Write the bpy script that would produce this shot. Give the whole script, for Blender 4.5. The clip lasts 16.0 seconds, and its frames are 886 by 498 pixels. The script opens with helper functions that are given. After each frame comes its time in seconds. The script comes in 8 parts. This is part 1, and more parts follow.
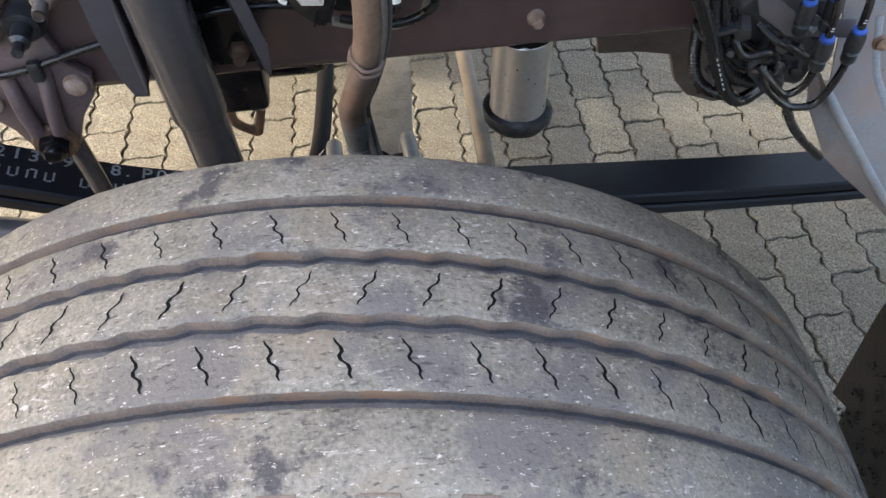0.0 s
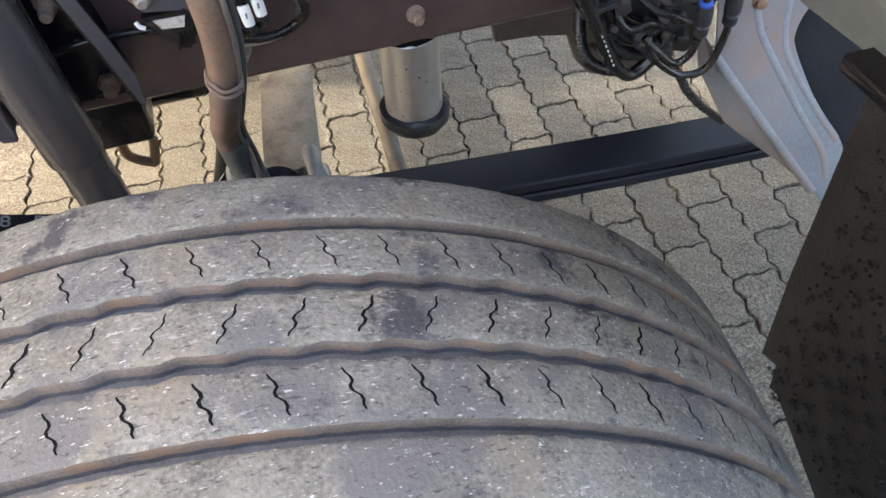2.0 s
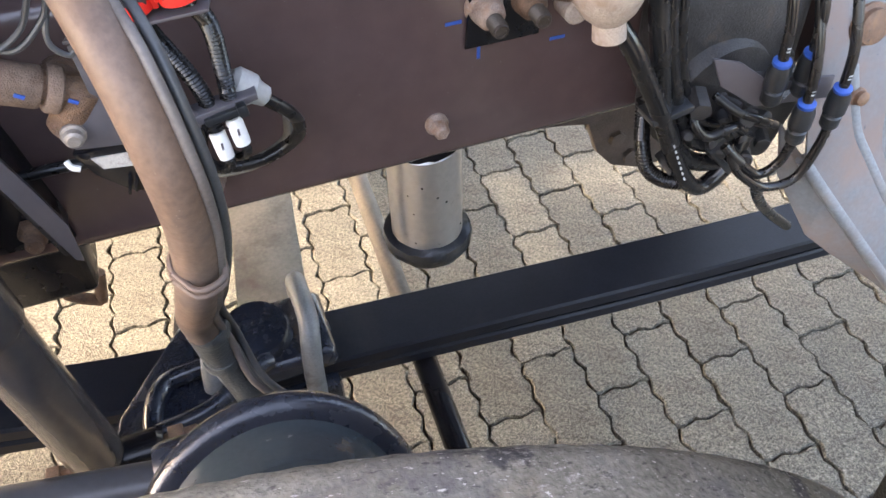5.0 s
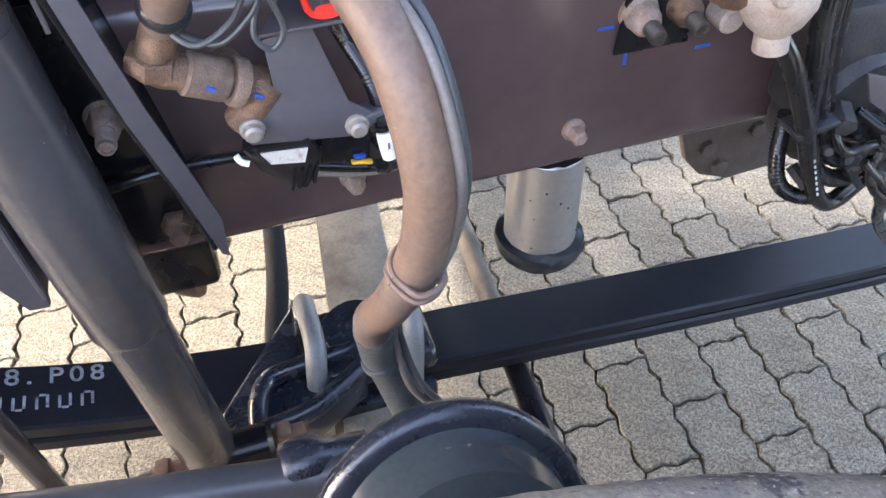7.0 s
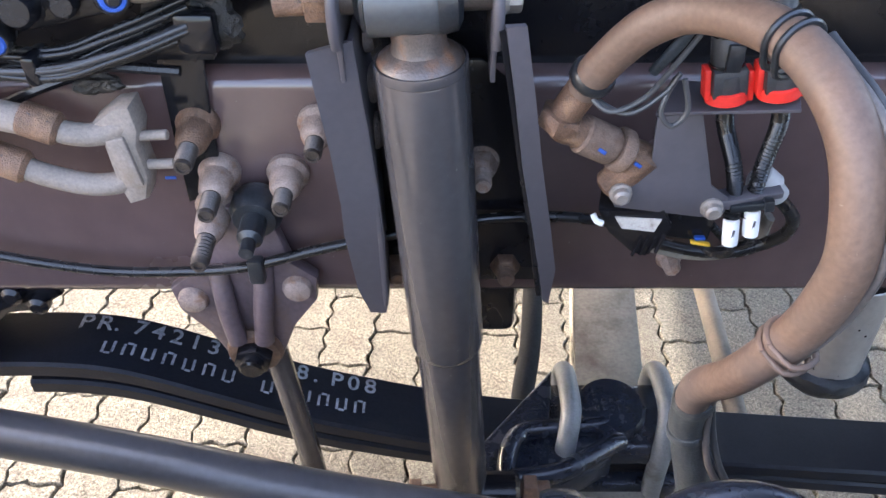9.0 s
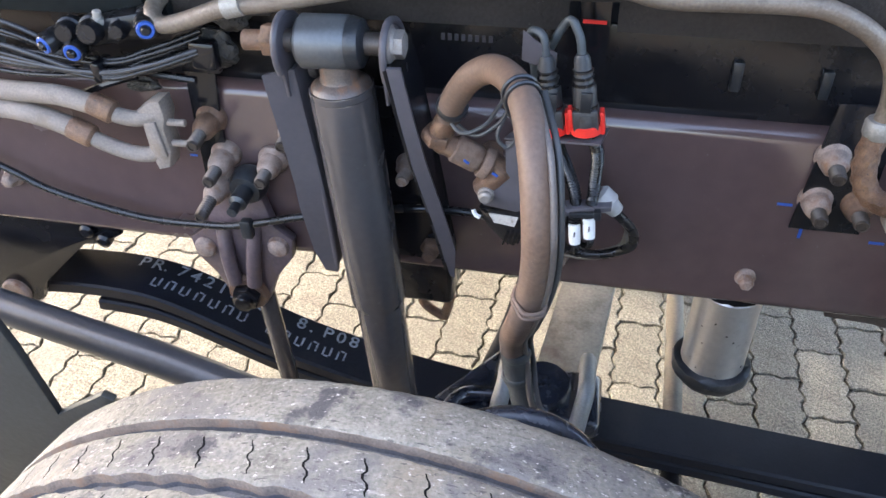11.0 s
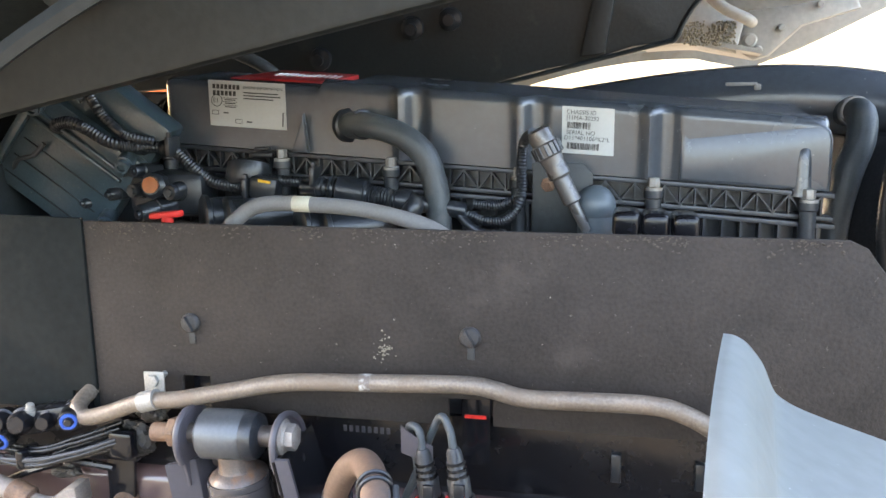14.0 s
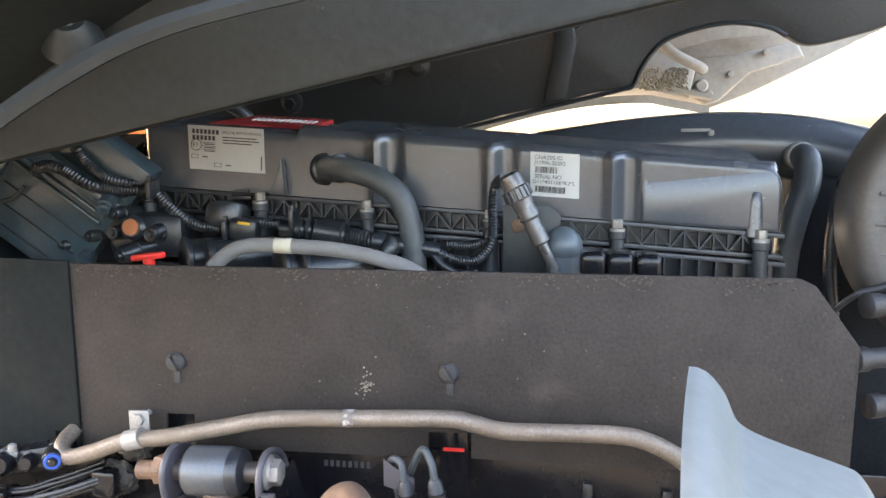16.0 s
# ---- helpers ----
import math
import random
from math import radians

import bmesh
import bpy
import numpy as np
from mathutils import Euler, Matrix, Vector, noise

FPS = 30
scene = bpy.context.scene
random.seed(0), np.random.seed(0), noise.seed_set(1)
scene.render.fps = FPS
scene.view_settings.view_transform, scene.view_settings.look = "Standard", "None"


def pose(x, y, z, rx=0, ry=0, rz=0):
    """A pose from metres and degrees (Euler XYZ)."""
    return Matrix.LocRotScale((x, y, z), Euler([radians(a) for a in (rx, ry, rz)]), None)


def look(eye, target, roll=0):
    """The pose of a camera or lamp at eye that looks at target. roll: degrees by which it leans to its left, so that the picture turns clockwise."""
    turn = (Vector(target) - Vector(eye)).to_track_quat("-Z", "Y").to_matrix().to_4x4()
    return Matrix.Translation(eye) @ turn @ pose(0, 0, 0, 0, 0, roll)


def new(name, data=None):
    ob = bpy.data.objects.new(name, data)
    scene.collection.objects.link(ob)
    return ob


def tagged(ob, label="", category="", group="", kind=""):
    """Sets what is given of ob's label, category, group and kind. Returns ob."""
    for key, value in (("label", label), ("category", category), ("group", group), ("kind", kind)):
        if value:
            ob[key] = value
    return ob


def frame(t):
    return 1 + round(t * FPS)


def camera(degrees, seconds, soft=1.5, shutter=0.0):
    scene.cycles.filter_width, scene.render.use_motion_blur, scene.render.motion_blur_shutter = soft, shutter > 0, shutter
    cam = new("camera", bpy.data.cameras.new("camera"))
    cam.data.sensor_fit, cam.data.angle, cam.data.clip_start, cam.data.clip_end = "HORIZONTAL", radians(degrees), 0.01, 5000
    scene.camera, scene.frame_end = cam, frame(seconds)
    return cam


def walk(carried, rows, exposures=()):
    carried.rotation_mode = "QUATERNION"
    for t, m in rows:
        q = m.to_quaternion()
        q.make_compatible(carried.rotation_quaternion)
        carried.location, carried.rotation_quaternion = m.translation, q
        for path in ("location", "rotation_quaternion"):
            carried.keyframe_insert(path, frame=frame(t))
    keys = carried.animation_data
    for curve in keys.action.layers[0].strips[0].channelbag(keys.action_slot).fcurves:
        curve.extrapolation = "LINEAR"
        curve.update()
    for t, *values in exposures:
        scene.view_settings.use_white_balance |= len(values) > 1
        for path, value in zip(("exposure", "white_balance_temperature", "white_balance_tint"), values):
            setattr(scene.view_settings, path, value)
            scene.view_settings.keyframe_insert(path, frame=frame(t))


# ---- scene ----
cam = camera(57.8, 16.0)
PATH = [
    (0, (-0.002, -0.351, 1.437), (0.204, 0.941, -0.076), -0.2),
    (0.5, (0.045, -0.387, 1.427), (0.24, 0.906, -0.086), -1.3),
    (1, (0.107, -0.393, 1.415), (0.317, 0.91, -0.088), -3.8),
    (1.5, (0.116, -0.377, 1.404), (0.397, 0.905, -0.105), -3.7),
    (2, (0.063, -0.338, 1.42), (0.385, 0.925, -0.097), -3.5),
    (2.5, (0.019, -0.295, 1.412), (0.377, 0.953, -0.109), -3.9),
    (3, (0.009, -0.264, 1.395), (0.385, 0.974, -0.131), -4.0),
    (3.5, (0.03, -0.216, 1.379), (0.429, 1.034, -0.131), -3.8),
    (4, (0.05, -0.142, 1.348), (0.508, 1.191, -0.071), -2.9),
    (4.2, (0.064, -0.117, 1.334), (0.526, 1.209, -0.091), -2.8),
    (6.3, (0.001, -0.018, 1.309), (0.424, 1.314, -0.122), -1.0),
    (6.5, (-0.02, -0.01, 1.308), (0.403, 1.321, -0.123), -0.9),
    (7, (-0.054, -0.005, 1.315), (0.362, 1.329, -0.116), -1.0),
    (7.5, (-0.086, -0.005, 1.303), (0.318, 1.335, -0.126), -0.7),
    (8, (-0.139, -0.027, 1.313), (0.145, 1.399, -0.06), 0.6),
    (8.5, (-0.181, -0.045, 1.321), (-0.147, 1.503, 0.056), -0.3),
    (8.7, (-0.192, -0.048, 1.323), (-0.186, 1.51, 0.069), -0.4),
    (10.8, (0.007, -0.218, 1.443), (-0.246, 1.352, 0.23), -0.0),
    (11, (0.063, -0.262, 1.454), (-0.257, 1.299, 0.246), -0.6),
    (11.5, (0.175, -0.366, 1.484), (-0.177, 1.2, 0.29), -0.3),
    (12, (0.182, -0.404, 1.483), (-0.202, 1.264, 0.449), -0.2),
    (12.5, (0.16, -0.373, 1.471), (-0.249, 1.44, 0.732), -0.1),
    (13, (0.17, -0.329, 1.509), (-0.3, 1.557, 1.041), -0.7),
    (13.5, (0.182, -0.298, 1.506), (-0.29, 1.609, 1.129), -0.7),
    (14, (0.216, -0.283, 1.497), (-0.208, 1.634, 1.119), -0.7),
    (14.5, (0.235, -0.291, 1.501), (-0.145, 1.638, 1.134), -0.7),
    (15, (0.222, -0.317, 1.514), (-0.139, 1.617, 1.152), -0.6),
    (15.5, (0.204, -0.335, 1.51), (-0.14, 1.608, 1.184), -0.6),
    (16, (0.201, -0.334, 1.512), (-0.122, 1.618, 1.219), -0.5),
]
EXPOSURES = [(0.0, 2.88, 7450, 12), (1.5, 3.05, 7600, 13), (3.0, 3.28, 7900, 15), (4.2, 3.55, 8100, 17), (6.5, 3.9, 7100, 17), (8.7, 3.62, 6750, 17), (11.0, 3.48, 6900, 14), (12.0, 3.15, 7050, 10), (13.0, 4.22, 7600, 13), (13.5, 4.14, 7700, 13), (14.5, 4.08, 7800, 14), (16.0, 4.1, 7900, 15)]
walk(cam, [(t, look(eye, target, roll)) for t, eye, target, roll in PATH], EXPOSURES)


# ---- world, sun, exposure ----
SUN_EL, SUN_AZ = radians(35), radians(-64)
world = bpy.data.worlds.new("sky")
scene.world = world
world.use_nodes = True
wn = world.node_tree
sky = wn.nodes.new("ShaderNodeTexSky")
sky.sky_type, sky.sun_disc, sky.sun_elevation, sky.sun_rotation = "NISHITA", False, SUN_EL, SUN_AZ
sky.dust_density, sky.air_density = 4.0, 1.0
wn.links.new(sky.outputs[0], wn.nodes["Background"].inputs[0])
wn.nodes["Background"].inputs[1].default_value = 0.15
sun_data = bpy.data.lights.new("sun", "SUN")
sun_data.energy, sun_data.angle, sun_data.color = 1.3, radians(4), (1.0, 0.96, 0.88)
sun = new("sun", sun_data)
sun_dir = Vector((math.sin(SUN_AZ) * math.cos(SUN_EL), math.cos(SUN_AZ) * math.cos(SUN_EL), math.sin(SUN_EL)))
sun.matrix_world = look(sun_dir * 30, (0, 0, 0))


# ---- materials ----
def surface(name, base, rough=0.5, metal=0.0, vary=0.25, scale=30.0, bump=0.15, stain=None, stain_amount=0.0,
            stain_scale=6.0, fine=4.0, spec=0.5, speck=None, speck_scale=180.0, speck_amount=0.0, speck_detail=2, relief=0.002):
    """Base colour broken up at two scales, with optional stains and specks, and a fine relief."""
    m = bpy.data.materials.new(name)
    m.use_nodes = True
    nt = m.node_tree
    N, L = nt.nodes, nt.links
    bsdf = N["Principled BSDF"]
    co = N.new("ShaderNodeTexCoord")
    big = N.new("ShaderNodeTexNoise")
    big.inputs["Scale"].default_value, big.inputs["Detail"].default_value = scale, 6
    L.new(co.outputs["Object"], big.inputs["Vector"])
    small = N.new("ShaderNodeTexNoise")
    small.inputs["Scale"].default_value, small.inputs["Detail"].default_value = scale * fine * 3, 4
    L.new(co.outputs["Object"], small.inputs["Vector"])
    add = N.new("ShaderNodeMath")
    add.operation = "ADD"
    L.new(big.outputs["Fac"], add.inputs[0])
    L.new(small.outputs["Fac"], add.inputs[1])
    ramp = N.new("ShaderNodeMapRange")
    ramp.inputs[1].default_value, ramp.inputs[2].default_value = 0.65, 1.35
    ramp.inputs[3].default_value, ramp.inputs[4].default_value = 1 - vary, 1 + vary
    L.new(add.outputs[0], ramp.inputs[0])
    mul = N.new("ShaderNodeVectorMath")
    mul.operation = "SCALE"
    mul.inputs[0].default_value = base
    L.new(ramp.outputs[0], mul.inputs["Scale"])
    colour = mul.outputs[0]
    rough_out = None
    if stain:
        sn = N.new("ShaderNodeTexNoise")
        sn.inputs["Scale"].default_value, sn.inputs["Detail"].default_value = stain_scale, 8
        sn.inputs["Roughness"].default_value = 0.65
        L.new(co.outputs["Object"], sn.inputs["Vector"])
        sr = N.new("ShaderNodeMapRange")
        sr.inputs[1].default_value = 0.62 - 0.3 * stain_amount
        sr.inputs[2].default_value = sr.inputs[1].default_value + 0.16
        L.new(sn.outputs["Fac"], sr.inputs[0])
        mix = N.new("ShaderNodeMix")
        mix.data_type = "RGBA"
        L.new(sr.outputs[0], mix.inputs["Factor"])
        L.new(colour, mix.inputs[6])
        mix.inputs[7].default_value = (*stain, 1)
        colour = mix.outputs[2]
        rr = N.new("ShaderNodeMapRange")
        rr.inputs[3].default_value, rr.inputs[4].default_value = rough, min(1.0, rough + 0.35)
        L.new(sr.outputs[0], rr.inputs[0])
        rough_out = rr.outputs[0]
    if speck:
        vo = N.new("ShaderNodeTexNoise")
        vo.inputs["Scale"].default_value, vo.inputs["Detail"].default_value = speck_scale, speck_detail
        vo.inputs["Roughness"].default_value = 0.7
        L.new(co.outputs["Object"], vo.inputs["Vector"])
        vr = N.new("ShaderNodeMapRange")
        vr.inputs[1].default_value, vr.inputs[2].default_value = 0.74 - 0.16 * speck_amount, 0.80 - 0.16 * speck_amount
        L.new(vo.outputs["Fac"], vr.inputs[0])
        mix2 = N.new("ShaderNodeMix")
        mix2.data_type = "RGBA"
        L.new(vr.outputs[0], mix2.inputs["Factor"])
        L.new(colour, mix2.inputs[6])
        mix2.inputs[7].default_value = (*speck, 1)
        colour = mix2.outputs[2]
    L.new(colour, bsdf.inputs["Base Color"])
    bsdf.inputs["Metallic"].default_value = metal
    bsdf.inputs["Specular IOR Level"].default_value = spec
    if rough_out:
        L.new(rough_out, bsdf.inputs["Roughness"])
    else:
        rv = N.new("ShaderNodeMapRange")
        rv.inputs[1].default_value, rv.inputs[2].default_value = 0.3, 0.7
        rv.inputs[3].default_value, rv.inputs[4].default_value = max(0.05, rough - 0.12), min(1, rough + 0.12)
        L.new(big.outputs["Fac"], rv.inputs[0])
        L.new(rv.outputs[0], bsdf.inputs["Roughness"])
    if bump:
        bp = N.new("ShaderNodeBump")
        bp.inputs["Strength"].default_value, bp.inputs["Distance"].default_value = bump, relief
        L.new(add.outputs[0], bp.inputs["Height"])
        L.new(bp.outputs[0], bsdf.inputs["Normal"])
    return m


def piece_colours(m, low, high):
    """Lets each object of this material differ a little in brightness."""
    nt = m.node_tree
    N, L = nt.nodes, nt.links
    bsdf = N["Principled BSDF"]
    old = bsdf.inputs["Base Color"].links[0].from_socket
    info = N.new("ShaderNodeObjectInfo")
    mr = N.new("ShaderNodeMapRange")
    mr.inputs[3].default_value, mr.inputs[4].default_value = low, high
    L.new(info.outputs["Random"], mr.inputs[0])
    sc = N.new("ShaderNodeVectorMath")
    sc.operation = "SCALE"
    L.new(old, sc.inputs[0])
    L.new(mr.outputs[0], sc.inputs["Scale"])
    L.new(sc.outputs[0], bsdf.inputs["Base Color"])
    return m


def tyre_rubber(name):
    """Worn tread: tan-grey rubber with blue-grey smudges and fine pale scuffs drawn out along the rolling direction."""
    m = surface(name, (0.19, 0.186, 0.166), 0.85, vary=0.45, scale=24, bump=0.4, stain=(0.215, 0.187, 0.148), stain_amount=0.3, stain_scale=8, spec=0.3, relief=0.003)
    nt = m.node_tree
    N, L = nt.nodes, nt.links
    bsdf = N["Principled BSDF"]
    co = N["Texture Coordinate"]
    mp = N.new("ShaderNodeMapping")
    mp.inputs["Scale"].default_value = (0.38, 1.0, 0.7)
    mp.inputs["Rotation"].default_value = (0.0, 0.0, 0.2)
    L.new(co.outputs["Object"], mp.inputs["Vector"])

    def patch(scale, lo, hi, detail, rough=0.65, drawn=False):
        n = N.new("ShaderNodeTexNoise")
        n.inputs["Scale"].default_value, n.inputs["Detail"].default_value, n.inputs["Roughness"].default_value = scale, detail, rough
        L.new(mp.outputs[0] if drawn else co.outputs["Object"], n.inputs["Vector"])
        r = N.new("ShaderNodeMapRange")
        r.inputs[1].default_value, r.inputs[2].default_value = lo, hi
        L.new(n.outputs["Fac"], r.inputs[0])
        return r.outputs[0]

    def times(a, b):
        t = N.new("ShaderNodeMath")
        t.operation = "MULTIPLY"
        L.new(a, t.inputs[0])
        if isinstance(b, float):
            t.inputs[1].default_value = b
        else:
            L.new(b, t.inputs[1])
        return t.outputs[0]

    def over(colour, fac, tint):
        x = N.new("ShaderNodeMix")
        x.data_type = "RGBA"
        L.new(fac, x.inputs["Factor"])
        L.new(colour, x.inputs[6])
        x.inputs[7].default_value = (*tint, 1)
        return x.outputs[2]

    c = bsdf.inputs["Base Color"].links[0].from_socket
    c = over(c, times(patch(12, 0.50, 0.58, 10, 0.66), 0.85), (0.118, 0.117, 0.121))
    c = over(c, times(patch(19, 0.56, 0.64, 10, 0.68), 0.9), (0.05, 0.051, 0.06))
    c = over(c, times(patch(230, 0.55, 0.65, 5, 0.75, True), patch(11, 0.5, 0.68, 6)), (0.48, 0.47, 0.46))
    c = over(c, times(patch(330, 0.63, 0.69, 3, 0.7, True), 0.75), (0.55, 0.54, 0.52))
    c = over(c, times(patch(95, 0.69, 0.73, 4, 0.65), 0.8), (0.6, 0.59, 0.58))
    c = over(c, times(patch(300, 0.60, 0.68, 3, 0.6, True), 0.7), (0.04, 0.04, 0.043))
    L.new(c, bsdf.inputs["Base Color"])
    return m


RUBBER = tyre_rubber("tread_rubber")
# Groove floors and wall feet: the shade of the recess painted as darker rubber.
GROOVE = surface("shaded_groove_rubber", (0.085, 0.092, 0.108), 0.75, vary=0.3, scale=40, bump=0.2, stain=(0.1, 0.09, 0.08), stain_amount=0.1, stain_scale=25, spec=0.15)
# Brown dust, made paler to paint the light on outward-facing groove walls.
GROOVE_WALL = surface("lit_dusty_rubber", (0.165, 0.135, 0.115), 0.9, vary=0.35, scale=40, bump=0.4, stain=(0.21, 0.135, 0.09), stain_amount=0.35, stain_scale=22)
RAIL_PAINT = surface("rail_paint", (0.092, 0.059, 0.058), 0.18, spec=0.9, vary=0.12, scale=3, bump=0.03, speck=(0.2, 0.19, 0.18), speck_scale=260, speck_amount=0.05)
BLACK_PAINT = surface("black_paint", (0.009, 0.009, 0.011), 0.22, vary=0.25, scale=12, bump=0.05, spec=0.38)
SPRING_PAINT = surface("spring_paint", (0.0105, 0.0125, 0.019), 0.4, vary=0.25, scale=20, bump=0.08, stain=(0.025, 0.025, 0.029), stain_amount=0.12, spec=0.22)
BLUE_BLACK = surface("blue_black_enamel", (0.016, 0.021, 0.033), 0.2, spec=0.75, vary=0.2, scale=30, bump=0.15)
LUG_PAINT = surface("purple_brown_casting", (0.105, 0.074, 0.078), 0.38, vary=0.3, scale=14, bump=0.25, stain=(0.14, 0.09, 0.07), stain_amount=0.2, stain_scale=18, spec=0.65)
# Paints the shade in tread cuts; also the bump stop's black spots and ring.
DEAD_BLACK = surface("dead_black", (0.008, 0.008, 0.009), 0.95, vary=0.2, scale=60, bump=0, spec=0.05)
COLLAR_RUST = surface("rust_on_grey_paint", (0.085, 0.064, 0.054), 0.35, vary=0.45, scale=40, bump=0.3, stain=(0.18, 0.085, 0.042), stain_amount=0.35, stain_scale=45, spec=0.7)
CONTROL_BLACK = surface("teal_black_cast", (0.042, 0.066, 0.08), 0.28, vary=0.25, scale=20, bump=0.2, stain=(0.085, 0.092, 0.09), stain_amount=0.12, stain_scale=25, spec=0.75, speck=(0.2, 0.2, 0.19), speck_scale=200, speck_amount=0.15)
LINK_PAINT = surface("worn_blue_black_tube", (0.04, 0.046, 0.058), 0.3, vary=0.2, scale=10, bump=0.06, stain=(0.07, 0.072, 0.078), stain_amount=0.2, stain_scale=6, spec=0.6)
CABLE = surface("glossy_black_cable", (0.012, 0.012, 0.013), 0.25, vary=0.2, scale=40, bump=0.03)
DIRTY_BLACK = surface("dirty_black_metal", (0.025, 0.024, 0.025), 0.55, vary=0.5, scale=40, bump=0.5, stain=(0.075, 0.06, 0.05), stain_amount=0.15, stain_scale=30)
BROWN_PLATE = surface("brown_dirty_plate", (0.075, 0.058, 0.052), 0.75, vary=0.35, scale=30, bump=0.5, stain=(0.11, 0.085, 0.07), stain_amount=0.2, stain_scale=20)
GREY_PAINT = surface("grey_paint", (0.078, 0.071, 0.08), 0.42, vary=0.12, scale=10, bump=0.04)
DAMPER_PAINT = surface("damper_paint", (0.085, 0.08, 0.084), 0.22, 0.4, vary=0.12, scale=8, bump=0.03, stain=(0.075, 0.055, 0.058), stain_amount=0.1, stain_scale=3, spec=0.8, speck=(0.25, 0.24, 0.23), speck_scale=200, speck_amount=0.06)
MATT_BLACK = surface("matt_black_housing", (0.02, 0.021, 0.023), 0.85, spec=0.12, vary=0.3, scale=20, bump=0.2)
RIB_PLASTIC = surface("ribbed_plastic", (0.033, 0.038, 0.044), 0.36, vary=0.25, scale=25, bump=0.12, stain=(0.09, 0.092, 0.092), stain_amount=0.12, stain_scale=30)
CHAMBER_PAINT = surface("blue_grey_enamel", (0.031, 0.044, 0.054), 0.22, spec=0.7, vary=0.15, scale=14, bump=0.12, stain=(0.1, 0.1, 0.1), stain_amount=0.08, stain_scale=12)
BLACK_PLASTIC = surface("black_plastic", (0.017, 0.020, 0.024), 0.3, spec=0.6, vary=0.4, scale=30, bump=0.2, stain=(0.085, 0.08, 0.075), stain_amount=0.1, stain_scale=30, speck=(0.22, 0.21, 0.19), speck_scale=220, speck_amount=0.2, speck_detail=5)
COVER_PLASTIC = surface("cover_plastic", (0.056, 0.066, 0.078), 0.27, spec=0.75, vary=0.12, scale=8, bump=0.08, stain=(0.09, 0.098, 0.105), stain_amount=0.06, stain_scale=5, speck=(0.3, 0.3, 0.3), speck_scale=240, speck_amount=0.1)
RUST = surface("rusty_steel", (0.145, 0.08, 0.05), 0.42, vary=0.6, scale=60, bump=0.8, stain=(0.27, 0.16, 0.095), stain_amount=0.3, stain_scale=50, speck=(0.06, 0.045, 0.04), speck_scale=150, speck_amount=0.5)
DUSTY_RUST = surface("dusty_rust", (0.19, 0.125, 0.092), 0.7, vary=0.45, scale=60, bump=0.6, stain=(0.12, 0.07, 0.048), stain_amount=0.35, stain_scale=45)
ZINC = surface("dusty_zinc", (0.28, 0.205, 0.17), 0.5, vary=0.5, scale=60, bump=0.5, stain=(0.23, 0.125, 0.075), stain_amount=0.42, stain_scale=50)
BRIGHT_ZINC = surface("bright_zinc", (0.30, 0.265, 0.24), 0.45, 0.4, vary=0.3, scale=80, bump=0.3, stain=(0.2, 0.15, 0.12), stain_amount=0.2, stain_scale=60)
DIRTY_HOSE = surface("dusty_hose", (0.145, 0.093, 0.068), 0.5, vary=0.25, scale=20, bump=0.2, stain=(0.11, 0.085, 0.073), stain_amount=0.4, stain_scale=10, speck=(0.24, 0.18, 0.14), speck_scale=160, speck_amount=0.15)
VALVE_DUST = surface("dusty_pale_casting", (0.42, 0.34, 0.285), 0.6, vary=0.3, scale=40, bump=0.4, stain=(0.3, 0.215, 0.165), stain_amount=0.3, stain_scale=30)
STUD_METAL = surface("dull_brown_stud", (0.085, 0.07, 0.062), 0.4, 0.5, vary=0.4, scale=60, bump=0.3)
DUSTY_CABLE = surface("dusty_grey_cable", (0.12, 0.105, 0.098), 0.4, vary=0.25, scale=30, bump=0.15)
CONNECTOR_GREY = surface("dusty_connector_plastic", (0.038, 0.04, 0.043), 0.4, vary=0.3, scale=30, bump=0.15, stain=(0.09, 0.086, 0.08), stain_amount=0.2, stain_scale=30)
THIN_WIRE = surface("dark_grey_wire", (0.055, 0.058, 0.062), 0.4, vary=0.2, scale=40, bump=0.1)
GREY_HOSE = surface("grey_hose", (0.055, 0.064, 0.069), 0.4, vary=0.25, scale=40, bump=0.4, stain=(0.1, 0.1, 0.098), stain_amount=0.1, stain_scale=18)
ALU_PIPE = surface("dirty_aluminium", (0.18, 0.145, 0.115), 0.42, 0.3, vary=0.4, scale=25, bump=0.3, stain=(0.19, 0.145, 0.11), stain_amount=0.45, stain_scale=22, speck=(0.42, 0.31, 0.2), speck_scale=60, speck_amount=0.35, speck_detail=6)
BLUE_GALV = surface("blue_grey_galvanised", (0.2, 0.215, 0.225), 0.45, 0.2, vary=0.2, scale=30, bump=0.25, stain=(0.13, 0.125, 0.12), stain_amount=0.2, stain_scale=25)
GALV = surface("galvanised_steel", (0.3, 0.285, 0.26), 0.5, 0.3, vary=0.25, scale=30, bump=0.4, stain=(0.3, 0.25, 0.2), stain_amount=0.25, stain_scale=25)
SILVER = surface("silver_tube", (0.60, 0.585, 0.565), 0.34, 0.85, vary=0.1, scale=10, bump=0.08, stain=(0.05, 0.043, 0.04), stain_amount=-0.1, stain_scale=75)
AXLE_DUST = surface("dusty_axle", (0.21, 0.195, 0.16), 0.85, vary=0.3, scale=14, bump=0.3, stain=(0.12, 0.1, 0.08), stain_amount=0.3, stain_scale=12)
DUSTY_BAR = surface("dusty_bar", (0.2, 0.175, 0.14), 0.7, vary=0.2, scale=20, bump=0.15, stain=(0.08, 0.075, 0.07), stain_amount=0.25)
